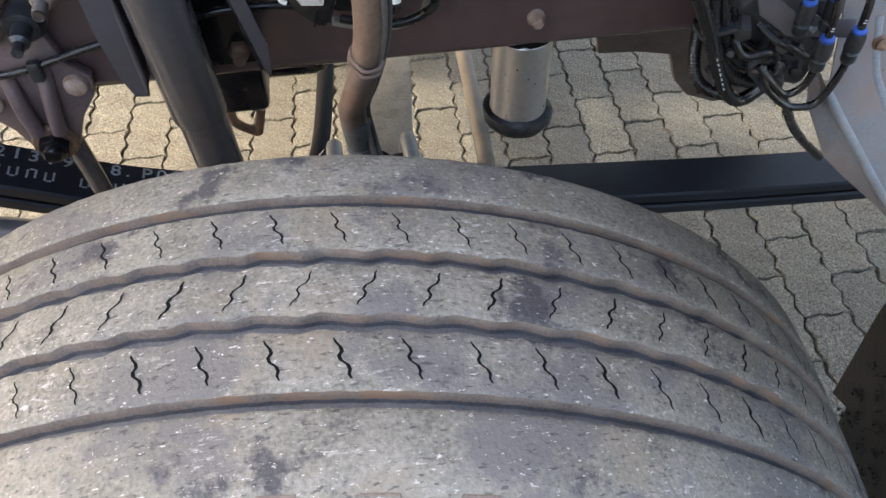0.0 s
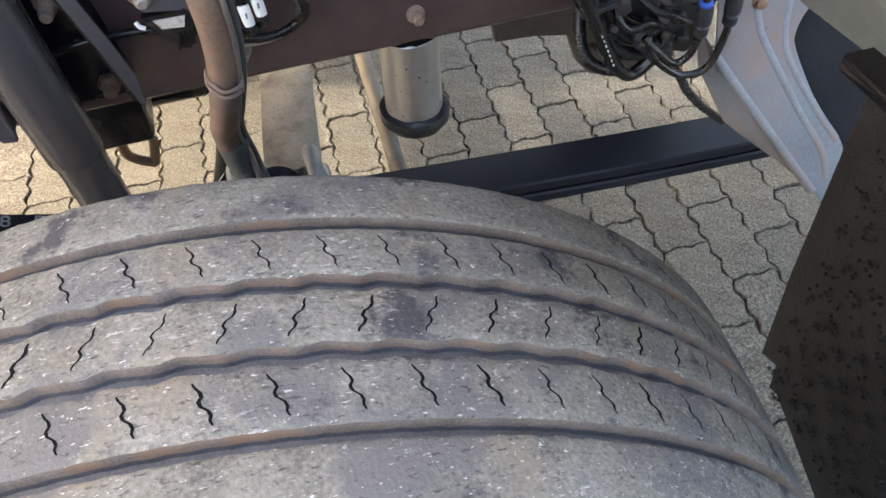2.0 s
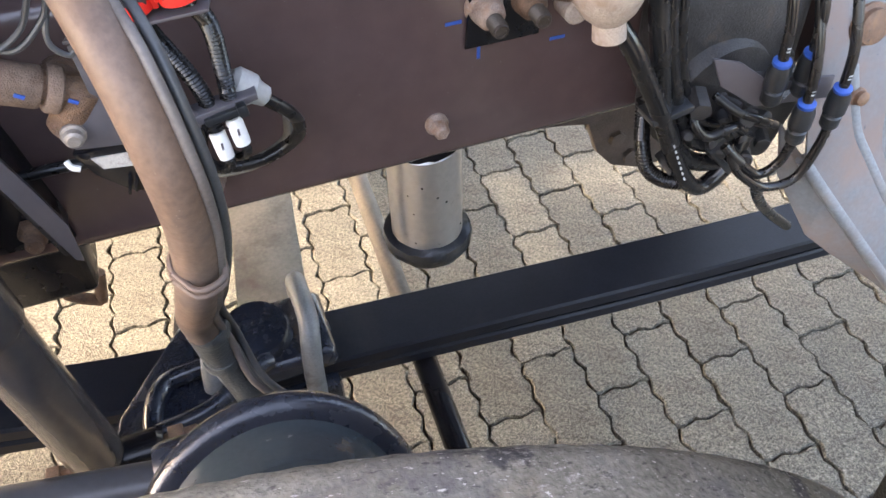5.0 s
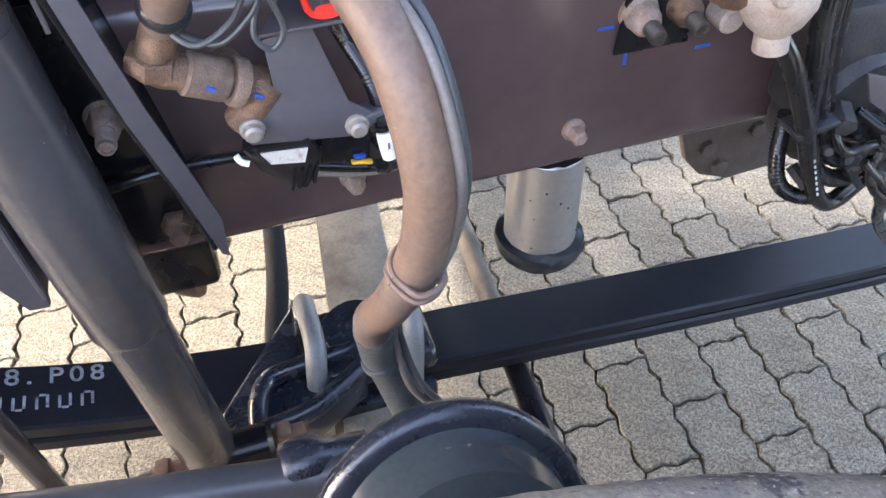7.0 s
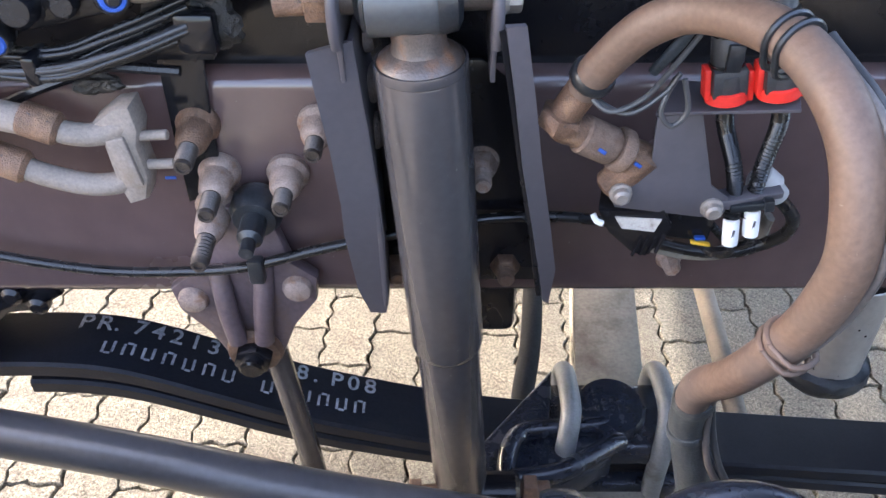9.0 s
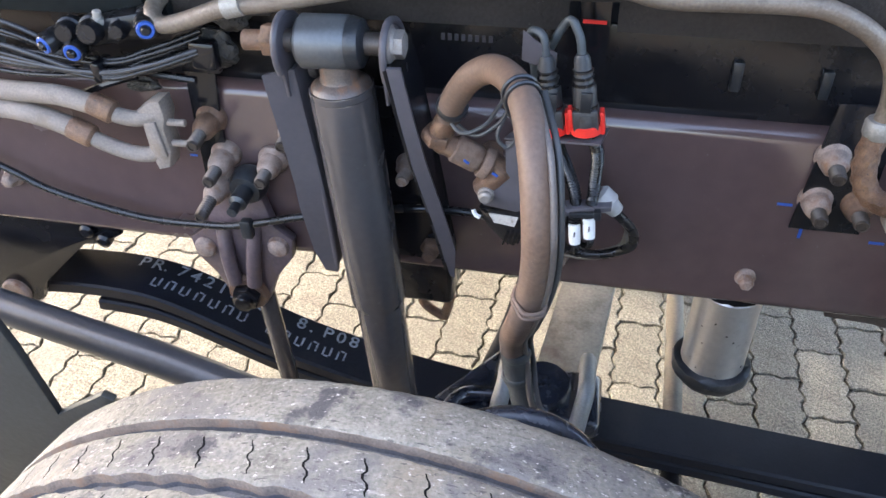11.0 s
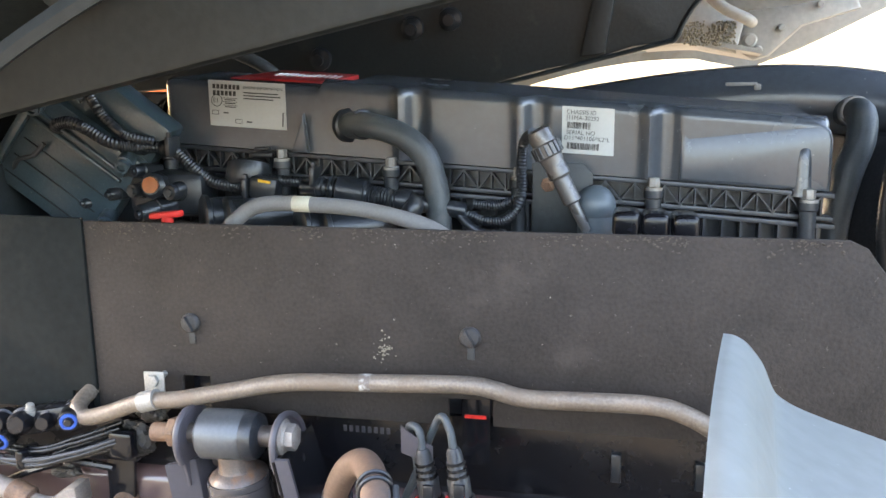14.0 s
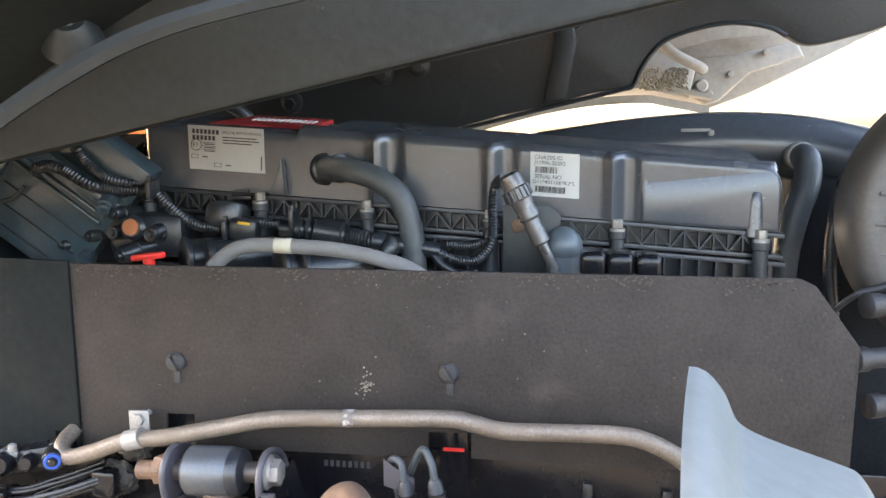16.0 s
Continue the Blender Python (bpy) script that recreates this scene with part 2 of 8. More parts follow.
FENDER_BLUE = surface("grey_blue_plastic", (0.13, 0.147, 0.148), 0.45, vary=0.14, scale=5, bump=0.06, stain=(0.17, 0.18, 0.18), stain_amount=0.12, stain_scale=4, speck=(0.42, 0.45, 0.46), speck_scale=170, speck_amount=0.12, speck_detail=3)
INNER_PANEL = surface("dusty_inner_panel", (0.135, 0.155, 0.176), 0.5, vary=0.2, scale=14, bump=0.15, stain=(0.195, 0.155, 0.142), stain_amount=0.42, stain_scale=4.5, speck=(0.09, 0.10, 0.115), speck_scale=70, speck_amount=0.15)
PALE_RIDGE = surface("pale_ridge_plastic", (0.155, 0.175, 0.195), 0.5, vary=0.25, scale=20, bump=0.2, stain=(0.21, 0.18, 0.17), stain_amount=0.4, stain_scale=6)
SHIELD = surface("matt_rubber_sheet", (0.027, 0.0215, 0.0185), 0.74, vary=0.35, scale=18, bump=0.5, stain=(0.06, 0.05, 0.044), stain_amount=0.05, stain_scale=9, spec=0.32, speck=(0.2, 0.175, 0.15), speck_scale=150, speck_amount=0.42, speck_detail=6, relief=0.003)
# Black front sheet, its colour deepened to carry the shade at that end.
SHEET = surface("shaded_black_sheet", (0.0085, 0.0105, 0.0105), 0.75, vary=0.35, scale=7, bump=0.3, stain=(0.03, 0.03, 0.027), stain_amount=0.08, stain_scale=6, spec=0.16, speck=(0.16, 0.145, 0.12), speck_scale=60, speck_amount=0.2, speck_detail=8)
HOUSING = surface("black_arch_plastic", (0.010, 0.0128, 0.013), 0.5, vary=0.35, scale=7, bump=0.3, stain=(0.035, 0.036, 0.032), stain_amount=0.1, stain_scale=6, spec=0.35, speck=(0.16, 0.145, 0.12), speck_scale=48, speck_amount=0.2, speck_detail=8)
LINER = surface("dusty_black_liner", (0.016, 0.021, 0.023), 0.45, vary=0.3, scale=10, bump=0.25, stain=(0.06, 0.06, 0.054), stain_amount=0.04, stain_scale=9, speck=(0.2, 0.18, 0.15), speck_scale=48, speck_amount=0.2, speck_detail=8)
BELLOWS = surface("filter_drum_plastic", (0.075, 0.07, 0.067), 0.45, vary=0.2, scale=14, bump=0.15, stain=(0.12, 0.115, 0.11), stain_amount=0.12)
WORN_WHITE = surface("worn_white_band", (0.42, 0.41, 0.38), 0.55, vary=0.3, scale=40, bump=0.1, stain=(0.16, 0.13, 0.11), stain_amount=0.65, stain_scale=110)
DUSTY_KNOB = surface("dusty_knob", (0.09, 0.08, 0.073), 0.7, vary=0.4, scale=60, bump=0.3)
FOAM = surface("crumbled_foam", (0.32, 0.28, 0.21), 0.95, vary=0.5, scale=60, bump=0.4)
FLAP = surface("mud_flap_rubber", (0.014, 0.0145, 0.016), 0.4, vary=0.4, scale=22, bump=0.9, stain=(0.06, 0.062, 0.062), stain_amount=0.08, stain_scale=14)
CAB_WHITE = surface("dirty_white_paint", (0.42, 0.4, 0.36), 0.55, vary=0.15, scale=6, bump=0.1, stain=(0.3, 0.25, 0.18), stain_amount=0.2, stain_scale=9)
TUBE_GREY = surface("grey_nylon_tube", (0.035, 0.036, 0.04), 0.16, vary=0.15, scale=40, bump=0.05)
RED = surface("red_plastic", (0.8, 0.035, 0.025), 0.45, vary=0.1, scale=30, bump=0.05)
ORANGE = surface("orange_paint", (0.8, 0.2, 0.04), 0.5, vary=0.1, scale=10, bump=0.05)
BLUE = surface("blue_plastic", (0.018, 0.08, 0.36), 0.4, vary=0.1, scale=30, bump=0.05)
YELLOW = surface("yellow_plastic", (0.75, 0.42, 0.03), 0.5, vary=0.1, scale=30, bump=0.05)
WHITE = surface("white_plastic", (0.75, 0.75, 0.73), 0.5, vary=0.08, scale=30, bump=0.05)
STICKER_GREY = surface("soiled_paper", (0.42, 0.41, 0.39), 0.6, vary=0.25, scale=60, bump=0.05, stain=(0.2, 0.17, 0.15), stain_amount=0.4, stain_scale=60)
PAPER = surface("label_paper", (0.47, 0.49, 0.48), 0.5, vary=0.05, scale=20, bump=0.03)
INK = surface("black_ink", (0.03, 0.03, 0.03), 0.6, vary=0.1, scale=30, bump=0)
STENCIL = surface("stencil_paint", (0.29, 0.32, 0.365), 0.75, vary=0.5, scale=90, bump=0.1, stain=(0.05, 0.052, 0.06), stain_amount=0.3, stain_scale=120)
JOINT = surface("sandy_joint", (0.095, 0.075, 0.053), 0.95, vary=0.4, scale=40, bump=0.8)
def paver_concrete(name):
    """Coarse washed concrete: pale grit, dark pits and brown stains, rough to the touch."""
    m = surface(name, (0.155, 0.144, 0.114), 0.92, vary=0.3, scale=30, bump=0, stain=(0.12, 0.105, 0.082), stain_amount=0.3, stain_scale=11)
    nt = m.node_tree
    N, L = nt.nodes, nt.links
    bsdf = N["Principled BSDF"]
    co = N["Texture Coordinate"]
    height = None
    for scale, detail, lo, hi, deep in ((150, 3, 0.48, 1.42, 0.006), (330, 4, 0.42, 1.55, 0.004)):
        n = N.new("ShaderNodeTexNoise")
        n.inputs["Scale"].default_value, n.inputs["Detail"].default_value, n.inputs["Roughness"].default_value = scale, detail, 0.72
        L.new(co.outputs["Object"], n.inputs["Vector"])
        r = N.new("ShaderNodeMapRange")
        r.inputs[1].default_value, r.inputs[2].default_value, r.inputs[3].default_value, r.inputs[4].default_value = 0.36, 0.64, lo, hi
        L.new(n.outputs["Fac"], r.inputs[0])
        sc = N.new("ShaderNodeVectorMath")
        sc.operation = "SCALE"
        L.new(bsdf.inputs["Base Color"].links[0].from_socket, sc.inputs[0])
        L.new(r.outputs[0], sc.inputs["Scale"])
        L.new(sc.outputs[0], bsdf.inputs["Base Color"])
        bp = N.new("ShaderNodeBump")
        bp.inputs["Strength"].default_value, bp.inputs["Distance"].default_value = 1.0, deep
        L.new(n.outputs["Fac"], bp.inputs["Height"])
        if height:
            L.new(height, bp.inputs["Normal"])
        height = bp.outputs[0]
    L.new(height, bsdf.inputs["Normal"])
    return m


PAVER = paver_concrete("concrete_paver")
PAVER = piece_colours(PAVER, 0.86, 1.08)


# ---- building helpers ----
def part(name, bm, material, parent=None, label="", sharp=38):
    me = bpy.data.meshes.new(name)
    bm.normal_update()
    for f in bm.faces:
        f.smooth = True
    bm.to_mesh(me)
    bm.free()
    me.set_sharp_from_angle(angle=radians(sharp))
    me.materials.append(material)
    ob = new(name, me)
    if parent is not None:
        ob.parent = parent
    if label:
        ob["label"] = label
    return ob


def thing(name, at, label, category, group="", kind=""):
    ob = new(name)
    ob.empty_display_size = 0.02
    ob["base"] = [float(c) for c in at]
    return tagged(ob, label, category, group, kind)


def B():
    return bmesh.new()


def basis(d, up=(0, 0, 1)):
    d = Vector(d).normalized()
    u = Vector(up)
    if abs(d.dot(u)) > 0.95:
        u = Vector((1, 0, 0))
    a = u.cross(d).normalized()
    return a, d.cross(a).normalized(), d


def ring(bm, c, a, b, r, n, r2=None):
    r2 = r if r2 is None else r2
    return [bm.verts.new(Vector(c) + a * (r * math.cos(2 * math.pi * i / n)) + b * (r2 * math.sin(2 * math.pi * i / n))) for i in range(n)]


def bridge(bm, r0, r1):
    n = len(r0)
    for i in range(n):
        bm.faces.new((r0[i], r0[(i + 1) % n], r1[(i + 1) % n], r1[i]))


def lathe(bm, at, d, profile, n=24):
    """A turned body: profile of (radius, distance along d)."""
    a, b, d = basis(d)
    rings = [ring(bm, Vector(at) + d * h, a, b, max(r, 0.0004), n) for r, h in profile]
    for r0, r1 in zip(rings, rings[1:]):
        bridge(bm, r0, r1)
    bm.faces.new(rings[0][::-1])
    bm.faces.new(rings[-1])


def cyl(bm, p0, p1, r, n=16, bevel=0.0, r1=None):
    p0, p1 = Vector(p0), Vector(p1)
    h = (p1 - p0).length
    r1 = r if r1 is None else r1
    bv = min(bevel, h * 0.4)
    prof = [(r - bv, 0), (r, bv), (r1, h - bv), (r1 - bv, h)] if bv else [(r, 0), (r1, h)]
    lathe(bm, p0, p1 - p0, prof, n)


def smooth_path(pts, per=8):
    """A Catmull-Rom line through the points."""
    P = [Vector(p) for p in pts]
    P = [P[0] * 2 - P[1]] + P + [P[-1] * 2 - P[-2]]
    out = []
    for i in range(1, len(P) - 2):
        for k in range(per):
            t = k / per
            p0, p1, p2, p3 = P[i - 1:i + 3]
            out.append(0.5 * ((2 * p1) + (p2 - p0) * t + (2 * p0 - 5 * p1 + 4 * p2 - p3) * t * t + (3 * p1 - p0 - 3 * p2 + p3) * t ** 3))
    out.append(P[-2])
    return out


def tube(bm, pts, r, n=12, per=8, ribs=0.0, pitch=0.006, caps=True, flat=1.0):
    """A hose or rod along a smooth line; ribs > 0 makes it corrugated."""
    line = smooth_path(pts, per) if len(pts) > 2 else [Vector(p) for p in pts]
    if ribs:
        fine = []
        for p, q in zip(line, line[1:]):
            k = max(1, round((q - p).length / (pitch / 2)))
            fine += [p.lerp(q, i / k) for i in range(k)]
        line = fine + [line[-1]]
    last = None
    a = None
    rings = []
    for i, p in enumerate(line):
        d = (line[min(i + 1, len(line) - 1)] - line[max(i - 1, 0)]).normalized()
        if a is None:
            a, b, d = basis(d)
        else:
            a = (a - d * a.dot(d)).normalized()
            b = d.cross(a)
        rr = r * (1 - ribs * (i % 2)) if ribs else r
        rings.append(ring(bm, p, a, b, rr, n, rr * flat))
    for r0, r1 in zip(rings, rings[1:]):
        bridge(bm, r0, r1)
    if caps:
        bm.faces.new(rings[0][::-1])
        bm.faces.new(rings[-1])


def box(bm, c, size, m=None, bevel=0.0, seg=2):
    made = bmesh.ops.create_cube(bm, size=1)["verts"]
    mat = Matrix.Translation(c) @ (m if m else Matrix()) @ Matrix.Diagonal((*size, 1))
    bmesh.ops.transform(bm, matrix=mat, verts=made)
    if bevel:
        edges = {e for v in made for e in v.link_edges}
        bmesh.ops.bevel(bm, geom=list(edges), offset=bevel, segments=seg, affect="EDGES", profile=0.5)


def prism(bm, pts, thick, bevel=0.0):
    """A plate: a closed outline of points in space, pushed along the vector thick."""
    thick = Vector(thick)
    lo = [bm.verts.new(Vector(p)) for p in pts]
    hi = [bm.verts.new(Vector(p) + thick) for p in pts]
    faces = [bm.faces.new(lo), bm.faces.new(hi[::-1])]
    n = len(pts)
    for i in range(n):
        faces.append(bm.faces.new((lo[i], hi[i], hi[(i + 1) % n], lo[(i + 1) % n])))
    bmesh.ops.recalc_face_normals(bm, faces=faces)
    if bevel:
        rim = [e for f in faces[:2] for e in f.edges]
        bmesh.ops.bevel(bm, geom=rim, offset=bevel, segments=2, affect="EDGES", profile=0.5)


def hexagon(bm, at, d, r, h, turn=0.0, bevel=0.0):
    a, b, d = basis(d)
    q = Matrix.Rotation(turn, 3, d)
    a, b = q @ a, q @ b
    pts = [Vector(at) + a * (r * math.cos(i * math.pi / 3)) + b * (r * math.sin(i * math.pi / 3)) for i in range(6)]
    prism(bm, pts, d * h, bevel or r * 0.08)


def grid(bm, fn, nu, nv, thick=None):
    """A curved sheet fn(u, v), u and v from 0 to 1; thick: a function giving the offset to its back."""
    top = [[bm.verts.new(fn(i / nu, j / nv)) for j in range(nv + 1)] for i in range(nu + 1)]
    for i in range(nu):
        for j in range(nv):
            bm.faces.new((top[i][j], top[i + 1][j], top[i + 1][j + 1], top[i][j + 1]))
    if thick:
        low = [[bm.verts.new(v.co + Vector(thick)) for v in row] for row in top]
        for i in range(nu):
            for j in range(nv):
                bm.faces.new((low[i][j], low[i][j + 1], low[i + 1][j + 1], low[i + 1][j]))
        for i in range(nu):
            bm.faces.new((top[i][0], low[i][0], low[i + 1][0], top[i + 1][0]))
            bm.faces.new((top[i][nv], top[i + 1][nv], low[i + 1][nv], low[i][nv]))
        for j in range(nv):
            bm.faces.new((top[0][j], top[0][j + 1], low[0][j + 1], low[0][j]))
            bm.faces.new((top[nu][j], low[nu][j], low[nu][j + 1], top[nu][j + 1]))
    bmesh.ops.recalc_face_normals(bm, faces=bm.faces)


def text_mesh(name, body, size, m, material, parent, label="", depth=0.0004, bold=0.0):
    """Raised lettering in the built-in font, turned into a mesh."""
    cu = bpy.data.curves.new(name, "FONT")
    cu.body, cu.size, cu.extrude, cu.offset = body, size, depth, bold
    tmp = bpy.data.objects.new(name, cu)
    scene.collection.objects.link(tmp)
    me = bpy.data.meshes.new_from_object(tmp.evaluated_get(bpy.context.evaluated_depsgraph_get()))
    bpy.data.objects.remove(tmp)
    me.materials.clear()
    me.materials.append(material)
    me.transform(m)
    ob = new(name, me)
    ob.parent = parent
    if label:
        ob["label"] = label
    return ob


# ---- ground ----
bm = B()
bmesh.ops.create_grid(bm, x_segments=8, y_segments=8, size=400)
ground = part("ground", bm, JOINT)
ground.location = (0, 0, -0.012)
tagged(ground, "sandy joints and bare yard ground under the pavers", "ground", kind="structure")

# ---- chassis rail ----
RAIL_Y, RAIL_Z0, RAIL_Z1 = 0.612, 0.735, 1.003


def rail_section():
    t, w, r = 0.009, 0.085, 0.018
    out = []
    for cx, cz, a0 in ((r, RAIL_Z1 - r, 90), (r, RAIL_Z0 + r, 180)):
        for k in range(7):
            a = radians(a0 + 15 * k)
            out.append((cx + r * math.cos(a), cz + r * math.sin(a)))
    out = [(w, RAIL_Z1)] + out + [(w, RAIL_Z0)]
    inner = [(w, RAIL_Z0 + t), (t, RAIL_Z0 + t), (t, RAIL_Z1 - t), (w, RAIL_Z1 - t)]
    return out + inner


chassis = thing("chassis_rail", (0, RAIL_Y, RAIL_Z0), "dark purple-black painted steel chassis rail of a lorry", "chassis rail")
bm = B()
prism(bm, [(-1.6, RAIL_Y + a, z) for a, z in rail_section()], (4.2, 0, 0))
part("rail", bm, RAIL_PAINT, chassis)
bm = B()
prism(bm, [(-0.72, 0.634, 1.0), (1.3, 0.634, 1.0), (1.3, 0.634, 1.104), (0.36, 0.634, 1.104), (0.30, 0.634, 1.108), (-0.72, 0.634, 1.104)], (0, 0.008, 0), 0.002)
part("upper_web", bm, BLACK_PAINT, chassis, "glossy black inner panel above the rail")
far = thing("far_chassis_rail", (0, 1.43, RAIL_Z0), "dark painted steel chassis rail on the far side", "chassis rail")
bm = B()
prism(bm, [(-1.6, 1.43 - a, z) for a, z in rail_section()], (4.2, 0, 0))
part("rail", bm, RAIL_PAINT, far)

# ---- wheel ----
TYRE_C, TYRE_R, STEER = Vector((-0.038, 0.005, 0.431)), 0.565, radians(-6.8)
SETTLE = 0.237
WHEEL_M = Matrix.Translation(TYRE_C) @ Matrix.Rotation(STEER, 4, "Z")
GROOVES, WAVES = (-0.0875, -0.029, 0.029, 0.0875), 77


def crown(y):
    return TYRE_R - 0.25 * y * y


def tyre_profile():
    """(y, radius, waviness) across the crown from the outer to the inner side, with its grooves."""
    side = [(0.146, 0.556), (0.153, 0.549), (0.159, 0.535), (0.166, 0.505), (0.170, 0.45), (0.166, 0.38), (0.150, 0.31)]
    out = [(-y, r, 0) for y, r in reversed(side)] + [(-0.139, 0.5595, 0), (-0.118, crown(0.118), 0), (-0.103, crown(0.103), 0)]
    for g in GROOVES:
        k, w = (0, 0.0062) if abs(g) > 0.05 else (1, 0.0072)
        out += [(g - w - 0.0025, crown(g), k), (g - w, crown(g) - 0.0012, k), (g - w + 0.002, crown(g) - 0.013, k),
                (g + w - 0.002, crown(g) - 0.013, k), (g + w - 0.0013, crown(g) - 0.0092, k), (g + w, crown(g) - 0.0012, k), (g + w + 0.0025, crown(g), k)]
        if g < 0.08:
            out += [(g + 0.018, crown(g + 0.018), 0), (g + 0.029, crown(g + 0.029), 0), (g + 0.04, crown(g + 0.04), 0)]
    out += [(0.103, crown(0.103), 0), (0.118, crown(0.118), 0), (0.139, 0.5595, 0)] + [(y, r, 0) for y, r in side]
    return out


def on_wheel(a, y, r):
    w = (a + math.pi) % (2 * math.pi) - math.pi
    k = min(1.0, max(0.0, (abs(w) - 1.35) / (math.pi - 1.35)))
    r *= 1.0 - SETTLE * k * k * (3 - 2 * k)
    p = WHEEL_M @ Vector((r * math.sin(a), y, r * math.cos(a)))
    p.z = max(p.z, 0.001)
    return p


wheel = thing("front_wheel", (TYRE_C.x, TYRE_C.y, 0), "worn dusty grey lorry tyre with four wavy grooves", "wheel")
bm = B()
prof = tyre_profile()
NSEG = WAVES * 8
rows = []
for i in range(NSEG):
    a = 2 * math.pi * i / NSEG
    wave = math.sin(a * WAVES) + 0.35 * math.sin(2 * a * WAVES + 0.6)
    rows.append([bm.verts.new(on_wheel(a, y + k * 0.0014 * wave + 0.0004 * math.sin(a * 151 + y * 900), r)) for y, r, k in prof])
for i in range(NSEG):
    r0, r1 = rows[i], rows[(i + 1) % NSEG]
    for j in range(len(prof) - 1):
        bm.faces.new((r0[j], r1[j], r1[j + 1], r0[j + 1]))
tyre = part("tyre", bm, RUBBER, wheel, sharp=32)
tyre.data.materials.append(GROOVE)
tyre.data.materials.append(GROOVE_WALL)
# Only walls facing -y get the lit brown; floors and other walls the shaded rubber.
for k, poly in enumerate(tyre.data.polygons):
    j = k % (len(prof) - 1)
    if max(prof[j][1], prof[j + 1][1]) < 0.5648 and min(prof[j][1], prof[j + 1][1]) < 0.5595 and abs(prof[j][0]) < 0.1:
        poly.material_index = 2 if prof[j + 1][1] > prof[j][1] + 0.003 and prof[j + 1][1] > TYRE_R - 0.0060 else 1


bm = B()
seam = []
for i in range(57):
    a0, s = 2 * math.pi * i / 57, 2 * math.pi / 57
    for f0, y in ((0.0, 0.1496), (0.58, 0.1496), (0.60, 0.1474), (0.98, 0.1474)):
        seam.append(on_wheel(a0 + f0 * s, -y, 0.5524 if y > 0.149 else 0.5548))
tube(bm, seam, 0.0013, 6, per=1)
part("mould_seam", bm, GROOVE_WALL, tyre, "thin stepped moulding ridge round the shoulder")


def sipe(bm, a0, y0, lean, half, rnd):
    """A short zigzag cut across a rib, its shade painted as a dark sliver on top."""
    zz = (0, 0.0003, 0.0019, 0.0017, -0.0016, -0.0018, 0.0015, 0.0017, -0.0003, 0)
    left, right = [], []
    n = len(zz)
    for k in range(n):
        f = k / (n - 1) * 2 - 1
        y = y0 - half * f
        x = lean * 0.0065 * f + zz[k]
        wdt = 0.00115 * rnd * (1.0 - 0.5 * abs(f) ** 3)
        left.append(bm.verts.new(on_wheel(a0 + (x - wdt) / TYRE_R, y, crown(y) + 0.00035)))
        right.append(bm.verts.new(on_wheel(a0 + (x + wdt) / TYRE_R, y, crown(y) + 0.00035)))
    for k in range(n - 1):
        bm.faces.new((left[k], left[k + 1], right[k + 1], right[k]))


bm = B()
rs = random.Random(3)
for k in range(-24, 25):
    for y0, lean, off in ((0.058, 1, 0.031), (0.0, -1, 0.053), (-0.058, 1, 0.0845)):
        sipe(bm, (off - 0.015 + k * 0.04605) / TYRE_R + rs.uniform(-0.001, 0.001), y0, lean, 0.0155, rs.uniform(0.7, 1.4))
cuts = part("tread_cut", bm, DEAD_BLACK, tyre, "thin dark zigzag slivers painting the shade of tread cuts")
tagged(cuts, kind="stuff")
bm = B()
lathe(bm, (0, -0.15, 0), (0, 1, 0), [(0.312, 0), (0.312, 0.02), (0.295, 0.03), (0.295, 0.27), (0.312, 0.28), (0.312, 0.3)], 48)
bmesh.ops.transform(bm, matrix=WHEEL_M, verts=bm.verts)
part("rim", bm, GALV, wheel)
far_wheel = thing("far_wheel", (TYRE_C.x, 2.04, 0), "dusty lorry tyre on the far end of the axle", "wheel")
bm = B()
lathe(bm, (TYRE_C.x, 1.89, 0.51), (0, 1, 0), [(0.31, 0), (0.43, -0.012), (0.5, 0.004), (0.509, 0.02), (0.512, 0.15), (0.509, 0.28), (0.5, 0.296), (0.43, 0.31), (0.31, 0.3)], 64)
part("tyre", bm, RUBBER, far_wheel)

# ---- spring ----
SPRING = [(-0.86, 0.578), (-0.78, 0.588), (-0.68, 0.588), (-0.6, 0.574), (-0.5, 0.533), (-0.4, 0.49), (-0.3, 0.458), (-0.2, 0.432), (-0.1, 0.414),
          (0.0, 0.402), (0.15, 0.39), (0.3, 0.376), (0.45, 0.362), (0.75, 0.335), (1.05, 0.315), (1.4, 0.3)]
SY0, SY1 = 0.645, 0.745


def leaf(bm, pts, y0, y1, t):
    rows = []
    for x, z in pts:
        rows.append([bm.verts.new((x, y, zz)) for y, zz in ((y0, z - 0.004), (y0 + 0.004, z), (y1 - 0.004, z), (y1, z - 0.004), (y1, z - t), (y0, z - t))])
    for a, b in zip(rows, rows[1:]):
        bridge(bm, a, b)
    bm.faces.new(rows[0])
    bm.faces.new(rows[-1][::-1])
    bmesh.ops.recalc_face_normals(bm, faces=bm.faces)


spring = thing("leaf_spring", (0, 0.69, 0.39), "dark painted parabolic leaf spring with white stencilled part number", "leaf spring")
bm = B()
top_line = [(p.x, p.z) for p in smooth_path([(x, 0, z) for x, z in SPRING], 4)]
leaf(bm, top_line, SY0, SY1, 0.021)
part("upper_leaf", bm, SPRING_PAINT, spring)
bm = B()
low = [(x, z - 0.024 - 0.010 * min(1.0, abs(x - 0.05) / 0.5)) for x, z in top_line if -0.74 < x < 1.5]
leaf(bm, low, SY0 + 0.002, SY1 - 0.002, 0.02)
part("lower_leaf", bm, SPRING_PAINT, spring)

